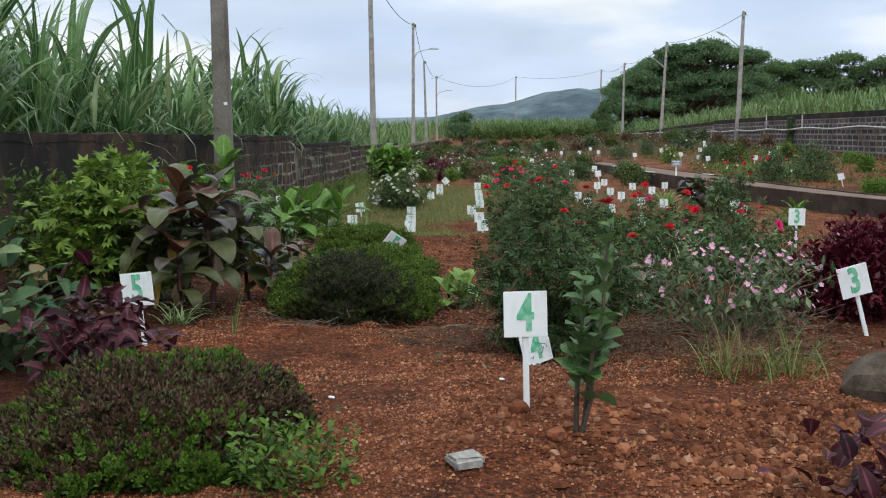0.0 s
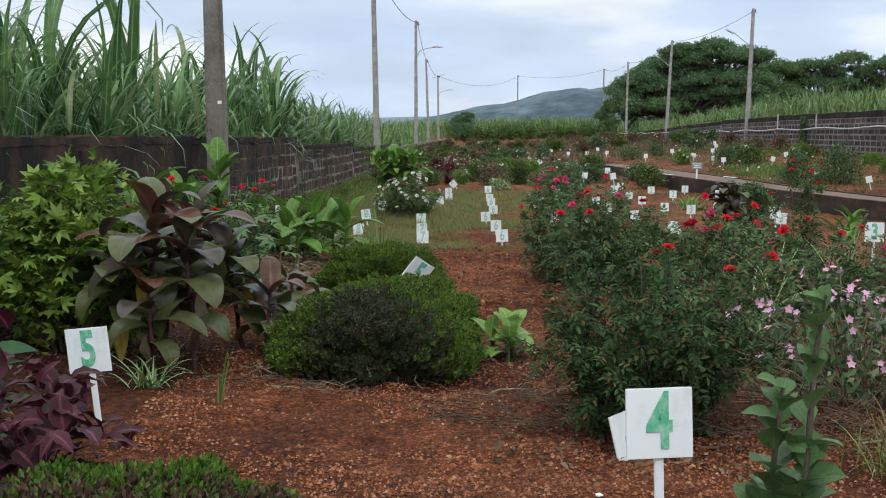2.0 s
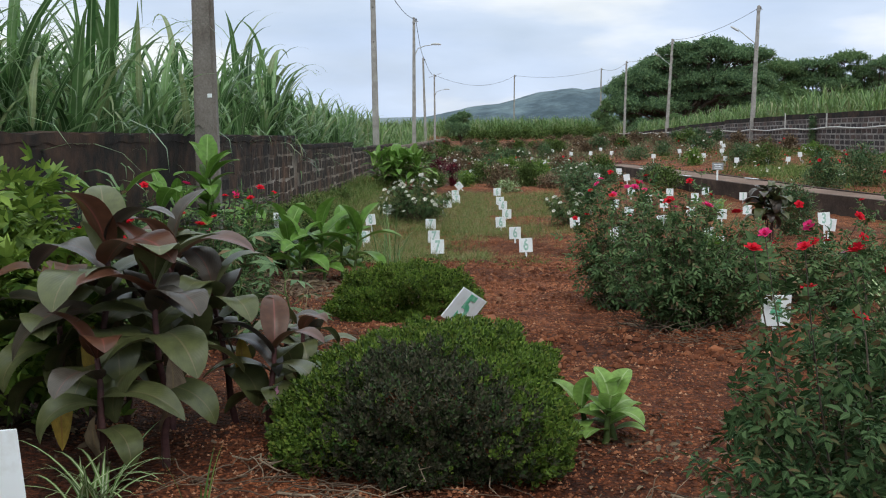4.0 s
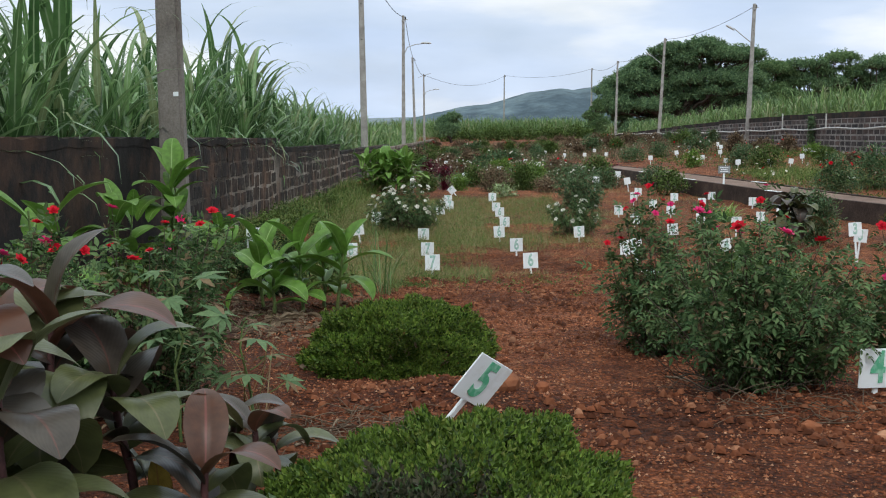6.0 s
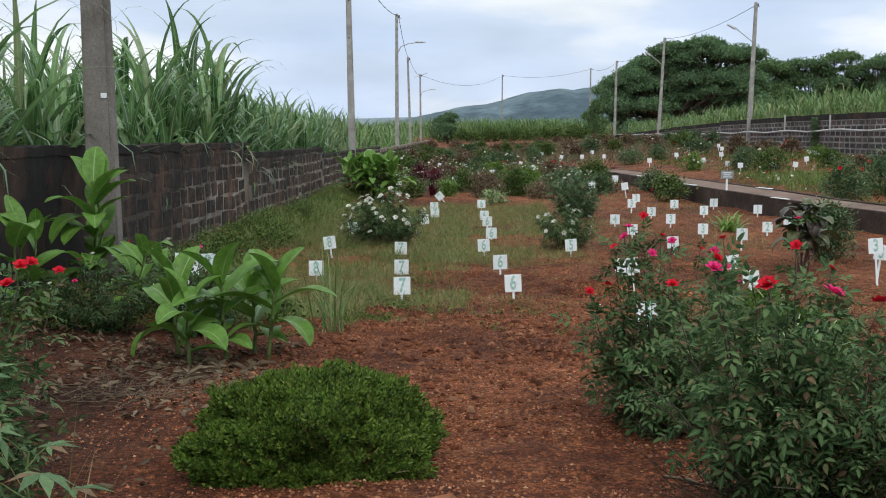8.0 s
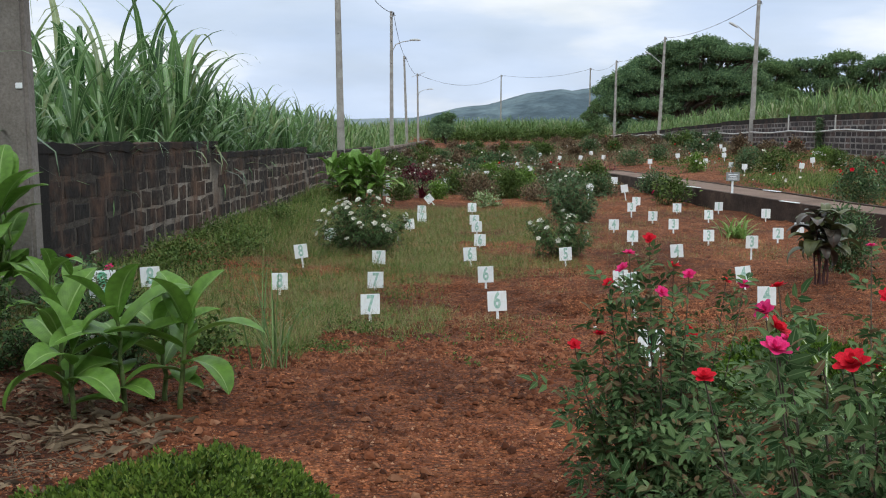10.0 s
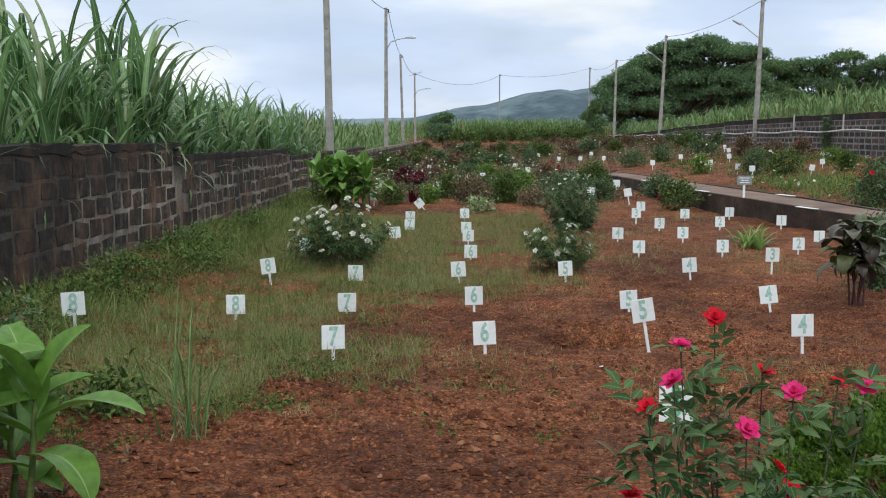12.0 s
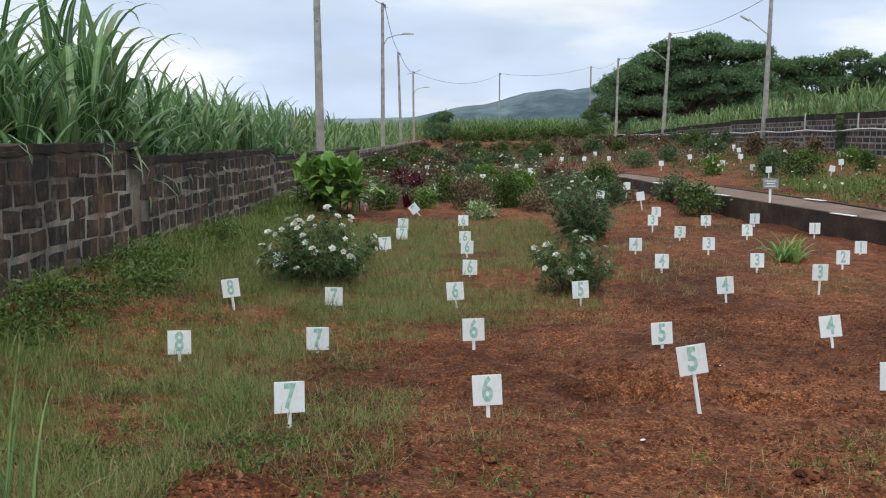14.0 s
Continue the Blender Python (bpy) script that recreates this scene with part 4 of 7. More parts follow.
# ---- distance: ridge, low hills ----
def ridge(name, prof, dist, depth, mat, label, rough):
    """A far range of hills whose crest follows the profile (metres across, metres high)."""
    px, pz = np.array(prof).T
    xs = np.linspace(px[0], px[-1], 160)
    V = []
    rows = 9
    for j in range(rows):
        s = j / (rows - 1)
        for x in xs:
            h = float(np.interp(x, px, pz))
            n = rough * (value_noise(np.array([x]), np.array([s * 300.0]), 55, 4)[0] + 0.5 * value_noise(np.array([x]), np.array([s * 300.0]), 18, 8)[0])
            z = -20 + (h + 20) * math.sin(s * math.pi * 0.5) ** 1.1 + n * s
            V.append((x, dist + depth * s, z))
    n = len(xs)
    F = [(j * n + i, j * n + i + 1, (j + 1) * n + i + 1, (j + 1) * n + i) for j in range(rows - 1) for i in range(n - 1)]
    ob = new(name, mesh_of(name, np.array(V), F, mat))
    tagged(ob, label, "hill", kind="structure")


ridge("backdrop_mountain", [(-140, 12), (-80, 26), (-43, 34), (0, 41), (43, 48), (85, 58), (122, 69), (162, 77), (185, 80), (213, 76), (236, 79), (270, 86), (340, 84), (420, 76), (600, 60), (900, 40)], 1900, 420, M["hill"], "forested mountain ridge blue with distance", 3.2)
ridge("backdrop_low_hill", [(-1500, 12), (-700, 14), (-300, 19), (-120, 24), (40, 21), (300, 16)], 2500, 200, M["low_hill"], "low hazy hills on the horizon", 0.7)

# ---- plants ----
def small_leaf(w=0.28, fold=0.2, droop=0.15):
    V = np.array([(0, 0, 0), (w, 0.5, fold * w), (0, 1, -droop), (-w, 0.5, fold * w), (0, 0.5, -0.02)])
    F = np.array([(0, 1, 2, 4), (0, 4, 2, 3)])
    U = np.array([(0.5, 0), (1, 0.5), (0.5, 1), (0.5, 0.5), (0.5, 0), (0.5, 0.5), (0.5, 1), (0, 0.5)])
    return V, F, U


def lozenge_leaf(w=0.28, fold=0.2, droop=0.15):
    """The cheapest leaf: one face folded along its midrib."""
    V = np.array([(0, 0, 0), (w, 0.5, fold * w), (0, 1, -droop), (-w, 0.5, fold * w)])
    return V, np.array([(0, 1, 2, 3)]), np.array([(0.5, 0), (1, 0.5), (0.5, 1), (0, 0.5)])


def oval_leaf(w=0.28, fold=0.2, droop=0.15):
    """A small oval leaf of three faces with a folded midrib."""
    V = np.array([(0, 0, 0), (w, 0.34, fold * w), (w * 0.74, 0.70, fold * w - droop * 0.4), (0, 1, -droop), (-w * 0.74, 0.70, fold * w - droop * 0.4), (-w, 0.34, fold * w), (0, 0.58, -0.02)])
    F = np.array([(0, 1, 2, 6), (6, 2, 3, 4), (0, 6, 4, 5)])
    U = np.array([(0.5, 0), (1, 0.34), (0.9, 0.7), (0.5, 0.58), (0.5, 0.58), (0.9, 0.7), (0.5, 1), (0.1, 0.7), (0.5, 0), (0.5, 0.58), (0.1, 0.7), (0, 0.34)])
    return V, F, U


def flower_shape(rings, cup, width=1.15):
    bits = []
    for count, size, lift, turn in rings:
        for k in range(count):
            V, F, U = leaf_shape(width, 2, 0.25, -cup, 0.6, 0, 0.35)
            V = V * size
            c, s = math.cos(lift), math.sin(lift)
            V = V @ np.array([[1, 0, 0], [0, c, s], [0, -s, c]])
            a = turn + k * 2 * math.pi / count
            V = V @ np.array([[math.cos(a), math.sin(a), 0], [-math.sin(a), math.cos(a), 0], [0, 0, 1]])
            bits.append((V, F, U))
    return merge(bits)


SMALL, NARROW, OVAL, TINY = small_leaf(), small_leaf(0.17), leaf_shape(0.5, 3, 0.25, 0.3), lozenge_leaf(0.26, 0.6)
LOBED = lobed_shape()
ROSE = flower_shape([(5, 1.0, 0.10, 0.0), (5, 0.85, 0.42, 0.6), (4, 0.55, 0.85, 0.2)], 0.12, 0.95)
VINCA = flower_shape([(5, 1.0, 0.08, 0.0)], 0.05, 0.85)
FLOWER = {k: mesh_of("flower", *[(ROSE, VINCA)[k == "vinca_petal"][i] for i in (0, 1)], LEAF[k], (ROSE, VINCA)[k == "vinca_petal"][2]) for k in ("red_petal", "pink_petal", "white_petal", "vinca_petal")}


def dome_points(n, rx, ry, h, gap, shell, seed, flat=0.8, lump=0.18):
    r = np.random.default_rng(seed)
    az = r.uniform(0, 2 * math.pi, n)
    cz = r.uniform(0, 1, n) ** flat
    rad = r.uniform(0, 1, n) ** shell
    k = 1 + lump * value_noise(az * 1.9 + seed, cz * 3.0, 0.7, seed) + lump * 0.6 * value_noise(az * 4 + seed, cz * 6, 0.7, seed + 3)
    s = np.sqrt(np.maximum(1 - cz ** 2.4, 0)) * (0.72 + 0.28 * np.minimum(cz * 3, 1))
    d = np.stack([np.cos(az) * s, np.sin(az) * s, cz], 1)
    P = np.stack([d[:, 0] * rx, d[:, 1] * ry, h * (gap + (1 - gap) * cz)], 1)
    P[:, :2] *= (rad * k)[:, None]
    P[:, 2] = gap * h * 0.6 + (P[:, 2] - gap * h * 0.6) * (0.55 + 0.45 * rad) * (1 + 0.6 * (k - 1))
    out = d * np.array([1 / max(rx, 0.05), 1 / max(ry, 0.05), 0.7 / h])
    return P, out / np.maximum(np.linalg.norm(out, axis=1, keepdims=True), 1e-6)


def bush(name, x, y, rx, ry, h, leaf, shape, n, size, label, category="shrub", group="", gap=0.12, shell=0.35, stem="bark", stems=14, cluster=9, flowers=(), seed=0, droop=0.0, flat=0.8, lump=0.18, twigs=0):
    """A shrub of stems, foliage and single flowers."""
    r = np.random.default_rng(seed + 100)
    ob = thing(name, x, y, at_ground(x, y) - 0.02, label, category, group)
    k = max(n // cluster, 1)
    C, out = dome_points(k, rx, ry, h, gap, shell, seed, flat, lump)
    C2, out2 = np.repeat(C, cluster, 0), np.repeat(out, cluster, 0)
    T = C2 + r.normal(0, size * 0.85, C2.shape)
    T[:, 2] = np.maximum(T[:, 2], 0.02)
    d = out2 * 0.55 + r.normal(0, 0.55, T.shape) + np.array([0, 0, 0.25 - droop])
    foliage = scatter(shape, frames_from(d), T, size * r.uniform(0.65, 1.25, len(T)))
    mass("foliage", foliage, LEAF[leaf], ob)
    lines = []
    for i in r.choice(k, min(stems, k), replace=False):
        lines.append((bent((r.normal(0, rx * 0.12), r.normal(0, ry * 0.12), -0.04), C[i], 0.06), 0.012 * h + 0.004, 0.003))
    for i in range(twigs):
        a = r.uniform(0, 6.28)
        b = (rx * r.uniform(0.4, 1.0) * math.cos(a), ry * r.uniform(0.4, 1.0) * math.sin(a), h * r.uniform(0.02, 0.3))
        lines.append((bent((b[0] * 0.2, b[1] * 0.2, 0), b, 0.1), 0.005, 0.002))
    mass("branchwork", tubes(lines, 4), M[stem], ob)
    for petal, count, fs, low in flowers:
        FP, fo = dome_points(count, rx * 1.02, ry * 1.02, h, low, 0.12, seed + 55, flat, lump)
        for p, o in zip(FP, fo):
            q = Vector((*(o * 0.8 + r.normal(0, 0.3, 3) + np.array([0, -0.2, 0.7])),)).to_track_quat("Z", "Y")
            part("flower", FLOWER[petal], ob, m=Matrix.LocRotScale(Vector(p) + Vector(o) * size * 0.6 + Vector((0, 0, 0.02)), q, (fs * r.uniform(0.75, 1.2),) * 3))
    return ob


def pinnate(leaflets=5, w=0.26):
    """A compound leaf: leaflets in pairs along a stalk with one at its end."""
    bits = []
    for k in range(leaflets):
        pair, side = divmod(k, 2)
        last = k == leaflets - 1
        V, F, U = oval_leaf(w, 0.25, 0.2)
        a = 0.0 if last else (1.05, -1.05)[side]
        V = V * (0.5 if last else 0.42)
        V = V @ np.array([[math.cos(a), -math.sin(a), 0], [math.sin(a), math.cos(a), 0], [0, 0, 1]])
        V = V + np.array([0, 0.62 if last else 0.22 + 0.28 * pair, -0.05 * pair])
        bits.append((V, F, U))
    return merge(bits)


PINNATE = pinnate(5, 0.21)


def rose(x, y, rx, ry, h, canes, sprays, size, label, flowers=(), seed=0, leaf="rose", name="rose_bush", category="rose bush", group="rose bushes", low=0.12, twigs=10, tmpl=None, stem="bark", blooms=(), hang=0.12):
    """A loose bush: canes arch out from the foot, with sprays of leaves along them and blooms at their tips."""
    r = np.random.default_rng(seed + 700)
    ob = thing(name, x, y, at_ground(x, y) - 0.02, label, category, group)
    lines, T, D, tips = [], [], [], []
    for c in range(canes):
        a, q = r.uniform(0, 2 * math.pi), math.sqrt(r.uniform(0.02, 1))
        H = h * (1 - 0.45 * q ** 2) * r.uniform(0.62, 1.08)
        if c % 5 == 4:
            q, H = 0.45 + 0.3 * q, h * r.uniform(0.2, 0.45)
        foot = np.array([rx * 0.22 * math.cos(a) * q + r.normal(0, 0.03), ry * 0.22 * math.sin(a) * q + r.normal(0, 0.03), -0.03])
        tip = np.array([rx * q * math.cos(a), ry * q * math.sin(a), H])
        mid = foot * np.array([0.75, 0.75, 0.5]) + tip * np.array([0.25, 0.25, 0.5]) + np.array([0, 0, H * 0.12])
        s = np.linspace(0, 1, 8)[:, None]
        P = foot * (1 - s) ** 2 + 2 * mid * s * (1 - s) + tip * s * s + r.normal(0, 0.012, (8, 3)) * s
        lines.append((P, 0.0065, 0.002))
        tips.append((H * (1 - 0.2 * q), P[-1], P[-1] - P[-2]))
        k = max(3, int(sprays * r.uniform(0.6, 1.3)))
        f = r.uniform(low, 1.02, k) ** 0.75
        idx = np.clip(f * 7, 0, 6.999)
        i0 = idx.astype(int)
        pos = P[i0] + (P[i0 + 1] - P[i0]) * (idx - i0)[:, None]
        out = np.array([math.cos(a), math.sin(a), 0.0])
        d = r.normal(0, 0.62, (k, 3)) + out * 0.5 - np.array([0, 0, hang])
        T.append(pos + r.normal(0, size * 0.35, (k, 3)))
        D.append(d)
    # flowering shoots that stand clear of the foliage
    for petal, bx, by, bz, fs in blooms:
        tip = np.array([bx - x, by - y, bz - ob.matrix_basis.translation.z])
        foot = tip * np.array([0.25, 0.25, 0.0])
        s = np.linspace(0, 1, 8)[:, None]
        mid = tip * np.array([0.8, 0.8, 0.55])
        P = foot * (1 - s) ** 2 + 2 * mid * s * (1 - s) + tip * s * s
        lines.append((P, 0.004, 0.0015))
        k = 30
        i0 = r.uniform(0.3, 0.97, k) * 7
        i1 = i0.astype(int)
        T.append(P[i1] + (P[np.minimum(i1 + 1, 7)] - P[i1]) * (i0 - i1)[:, None] + r.normal(0, size * 0.2, (k, 3)))
        D.append(r.normal(0, 0.6, (k, 3)) + np.array([0, 0, 0.1]))
        q = Vector((*(r.normal(0, 0.28, 3) + np.array([0, -0.38, 0.9])),)).to_track_quat("Z", "Y")
        part("flower", FLOWER[petal], ob, m=Matrix.LocRotScale(Vector(tip), q, (fs * r.uniform(0.54, 0.74),) * 3))
    T, D = np.concatenate(T), np.concatenate(D)
    T[:, 2] = np.maximum(T[:, 2], 0.03)
    mass("foliage", scatter(PINNATE if tmpl is None else tmpl, frames_from(D), T, size * r.uniform(0.65, 1.3, len(T))), LEAF[leaf], ob)
    for i in range(twigs):
        a = r.uniform(0, 6.28)
        b = (rx * r.uniform(0.4, 1.1) * math.cos(a), ry * r.uniform(0.4, 1.1) * math.sin(a), h * r.uniform(0.03, 0.35))
        lines.append((bent((b[0] * 0.15, b[1] * 0.15, 0), b, 0.1), 0.004, 0.0015))
    mass("branchwork", tubes(lines, 4), M[stem], ob)
    tips.sort(key=lambda t: -t[0] + r.uniform(0, 0.55) * h)
    i = 0
    for petal, count, fs in flowers:
        for k in range(count):
            _, p, d = tips[i % len(tips)]
            i += 1
            q = Vector((*(d / np.linalg.norm(d) + r.normal(0, 0.35, 3) + np.array([0, -0.25, 0.3])),)).to_track_quat("Z", "Y")
            p = p + r.normal(0, 0.03, 3) * (i > len(tips)) + np.array([0, 0, 0.012])
            part("flower", FLOWER[petal], ob, m=Matrix.LocRotScale(Vector(p), q, (fs * r.uniform(0.75, 1.2),) * 3))
    return ob


def sprig_shape(pairs=4, w=0.30):
    """A short upright shoot with leaves in pairs, one unit long along +y."""
    bits = []
    for k in range(pairs):
        for side in (0, 1):
            V, F, U = lozenge_leaf(w, 0.5, 0.12)
            V = V * (0.50 - 0.05 * k)
            c, q = math.cos(0.95 - 0.17 * k), math.sin(0.95 - 0.17 * k)
            V = V @ np.array([[1, 0, 0], [0, c, q], [0, -q, c]])
            a = k * 1.57 + side * math.pi
            V = V @ np.array([[math.cos(a), 0, -math.sin(a)], [0, 1, 0], [math.sin(a), 0, math.cos(a)]])
            bits.append((V + np.array([0, 0.18 * k, 0]), F, U))
    return merge(bits)


SPRIG = sprig_shape()


def mound(x, y, rx, ry, h, n, size, label, coats, seed, lump=0.16, group="clipped mounds"):
    """A clipped low shrub, its dome covered with short shoots; coats are (leaf, where it grows)."""
    r = np.random.default_rng(seed + 1200)
    ob = thing("boxwood_mound", x, y, at_ground(x, y) - 0.02, label, "hedge", group)
    az, cz = r.uniform(0, 2 * math.pi, n), r.uniform(0, 1, n)
    out = np.stack([np.cos(az) * np.sqrt(1 - cz ** 2), np.sin(az) * np.sqrt(1 - cz ** 2), cz], 1)
    k = 1 + lump * value_noise(out[:, 0] * 2.2 + seed, out[:, 1] * 2.2 + out[:, 2] * 1.3, 0.7, seed) + 0.5 * lump * value_noise(out[:, 0] * 5, out[:, 1] * 5 + out[:, 2] * 4, 0.6, seed + 3)
    side = np.abs(out[:, :2]) ** 0.94 * np.sign(out[:, :2])
    T = np.stack([side[:, 0] * rx, side[:, 1] * ry, h * cz ** 0.9], 1) * (k * r.uniform(0.86, 1.0, n) * (1 - 0.10 * (1 - cz) ** 3))[:, None]
    D = out * np.array([0.8, 0.8, 0.7]) + np.array([0, 0, 0.55]) + r.normal(0, 0.34, out.shape)
    S = size * r.uniform(0.7, 1.35, n)
    tint = value_noise(T[:, 0] + x, T[:, 1] + y, 0.45, seed + 9) * 0.45 + r.normal(0, 0.30, n)
    left = np.ones(n, bool)
    for leaf, grows in coats:
        m = left & (grows(T[:, 0], T[:, 1], T[:, 2]) + tint > 0)
        left &= ~m
        if m.any():
            mass("foliage", scatter(SPRIG, frames_from(D[m]), T[m], S[m]), LEAF[leaf], ob)
    lines = [(bent((r.normal(0, rx * 0.15), r.normal(0, ry * 0.15), -0.04), T[i] * 0.92, 0.05), 0.007, 0.002) for i in r.choice(n, 60, replace=False)]
    # leafless twigs at the skirt
    for i in range(40):
        a = r.uniform(0, 6.28)
        b = np.array([rx * math.cos(a), ry * math.sin(a), 0]) * r.uniform(0.85, 1.06) + np.array([0, 0, h * r.uniform(0.02, 0.25)])
        lines.append((bent(b * np.array([0.6, 0.6, 0.1]), b, 0.08), 0.003, 0.0015))
    mass("branchwork", tubes(lines, 4), M["twig"], ob)
    return ob


def set_leaf(ob, mesh, p, az, up, length, wide=1.0, roll=0.0):
    """Hangs one leaf at p, its blade heading az and leaning up radians from upright."""
    d = Vector((math.cos(az) * math.sin(up), math.sin(az) * math.sin(up), math.cos(up)))
    side = d.cross(Vector((0, 0, 1))).normalized()
    R = Matrix((side, d, side.cross(d))).transposed().to_4x4() @ Matrix.Rotation(roll, 4, "Y")
    part("leaf", mesh, ob, m=Matrix.Translation(Vector(p)) @ R @ Matrix.Diagonal((length * wide, length, length, 1)))


def rosette_clump(name, x, y, shoots, label, category, seed, size=0.38, wide=1.0, withered=0, kinds=("red_canna", "dark_canna", "olive_canna"), young=0.25, spread=0.75, bowed=((12, 13, 17), (14, 13)), stem="dark_stem", low=0.5):
    """Stout shoots, each with a rosette of broad leaves: the young ones upright in the heart, older ones bowing out below."""
    r = np.random.default_rng(seed + 1500)
    z = at_ground(x, y) - 0.02
    ob = thing(name, x, y, z, label, category)
    for sx, sy, H, n in shoots:
        foot = np.array([sx - x, sy - y, 0.0])
        tip = foot + np.array([r.normal(0, 0.04), r.normal(0, 0.04), H * 0.74])
        line = bent(foot - np.array([0, 0, 0.04]), tip, 0.015, 6)
        part("stalk", mesh_of("stalk", *tubes([(line, 0.017, 0.010)], 7)[:2], M[stem]), ob)
        az = r.uniform(0, 6.28)
        for k in range(n):
            f = k / max(n - 1, 1)
            p = foot + (tip - foot) * (low + (1 - low) * f ** 0.8)
            az += 2.4 + r.normal(0, 0.25)
            up = 1.15 - spread * f ** 1.6 + r.normal(0, 0.12)
            L = size * (0.55 + 0.45 * min(H, 1.0)) * (0.85 + 0.35 * math.sin(f * 2.8)) * r.uniform(0.88, 1.1)
            kind = kinds[0] if f > 1 - young and r.uniform() < 0.6 else kinds[1] if r.uniform() < 0.05 + 0.45 * f else kinds[2]
            v = bowed[0][int(r.integers(3))] if f < 0.75 else bowed[1][int(r.integers(2))]
            set_leaf(ob, big_leaf_mesh(kind, v), p, az, up, L, wide, r.normal(0, 0.2))
    for k in range(withered):
        sx, sy, H, n = shoots[k % len(shoots)]
        a = -1.57 + r.normal(0, 0.7)
        set_leaf(ob, big_leaf_mesh(("yellow_canna", "dry")[k % 2], k % 4), (sx - x + 0.03 * math.cos(a), sy - y - 0.03, H * r.uniform(0.32, 0.5)), a, 2.75, size * r.uniform(0.6, 0.85), 0.7)
    return ob


def hand_leaved(x, y, h, n, size, label, seed, leaf="far_shrub"):
    """A slender stem with long-stalked hand-shaped leaves."""
    r = np.random.default_rng(seed + 1700)
    ob = thing("castor_plant", x, y, at_ground(x, y) - 0.02, label, "plant")
    line = bent((0, 0, -0.03), (r.normal(0, 0.05), r.normal(0, 0.05), h * 0.86), 0.03, 7)
    part("stem", mesh_of("stem", *tubes([(line, 0.008, 0.004)], 6)[:2], M["stem"]), ob)
    me = mesh_of("leaf", *CASSAVA[:2], LEAF[leaf], CASSAVA[2])
    az, stalks = r.uniform(0, 6.28), []
    for k in range(n):
        f = 0.25 + 0.75 * k / max(n - 1, 1)
        p = line[min(int(f * 6), 6)] * np.array([1, 1, 0]) + np.array([0, 0, h * 0.86 * f])
        az += 2.4 + r.normal(0, 0.3)
        out = size * r.uniform(0.8, 1.4) * (1.2 - 0.5 * f)
        e = p + np.array([math.cos(az) * out, math.sin(az) * out, out * (0.25 + 0.5 * f)])
        stalks.append((bent(p, e, 0.04, 4), 0.003, 0.002))
        set_leaf(ob, me, e, az, 1.75 + r.normal(0, 0.2) - 0.4 * f, size * r.uniform(0.8, 1.2), 1.0, r.normal(0, 0.25))
    mass("stalkwork", tubes(stalks, 4), M["stem"], ob)
    return ob


def fleshy_plant(x, y, stems, label, seed):
    """Woody stems set with round fleshy leaves."""
    r = np.random.default_rng(seed + 1800)
    ob = thing("fleshy_plant", x, y, at_ground(x, y) - 0.02, label, "plant")
    S = leaf_shape(0.80, 5, 0.35, 0.22, 0.55, 0.08, 0.10, 2)
    me = mesh_of("leaf", *S[:2], LEAF["round"], S[2])
    for sx, sy, tx, ty, H, n, bare in stems:
        line = bent((sx - x, sy - y, -0.05), (tx - x, ty - y, H), 0.015, 8)
        part("stem", mesh_of("stem", *tubes([(line, 0.013, 0.005)], 7)[:2], M["bark"]), ob)
        az = r.uniform(0, 6.28)
        for k in range(n):
            f = bare + (1 - bare) * (k + 0.5) / n
            i = min(int(f * 7), 6)
            p = line[i] + (line[i + 1] - line[i]) * (f * 7 - i)
            az += 2.4 + r.normal(0, 0.4)
            set_leaf(ob, me, p, az, 0.95 + r.normal(0, 0.3) - 0.5 * f ** 3, 0.135 * r.uniform(0.75, 1.15) * (1.14 - 0.62 * f), 1.0, r.normal(0, 0.3))
    return ob


CASSAVA = lobed_shape(7, 230, 0.32)
BIG = {}


def arched_leaf(width, bend, fold, late=1.0, segs=12):
    """A broad blunt leaf whose blade rises and then bows over along an arc."""
    V, F, U = [], [], []
    cols = np.linspace(-1, 1, 7)
    y = z = 0.0
    for i in range(segs + 1):
        s = i / segs
        if i:
            a = bend * ((i - 0.5) / segs) ** late
            y, z = y + math.cos(a) / segs, z - math.sin(a) / segs
        w = width * 0.5 * max(math.sin(math.pi * min(s ** 0.9, 1)) ** 0.62, 0.05)
        a = bend * s ** late
        for c in cols:
            lift = fold * (abs(c) ** 1.3 - 0.4 * abs(c) ** 3) * w + 0.06 * w * math.sin(s * 11 + (2.2 if c > 0 else 0.4)) * abs(c)
            V.append((c * w * (1 - 0.08 * fold), y + lift * math.sin(a), z + lift * math.cos(a)))
    n = len(cols)
    for i in range(segs):
        for j in range(n - 1):
            k = i * n + j
            F.append((k, k + 1, k + n + 1, k + n))
            for q, r in ((i, j), (i, j + 1), (i + 1, j + 1), (i + 1, j)):
                U.append(((cols[r] + 1) / 2, q / segs))
    return np.array(V), np.array(F), np.array(U)



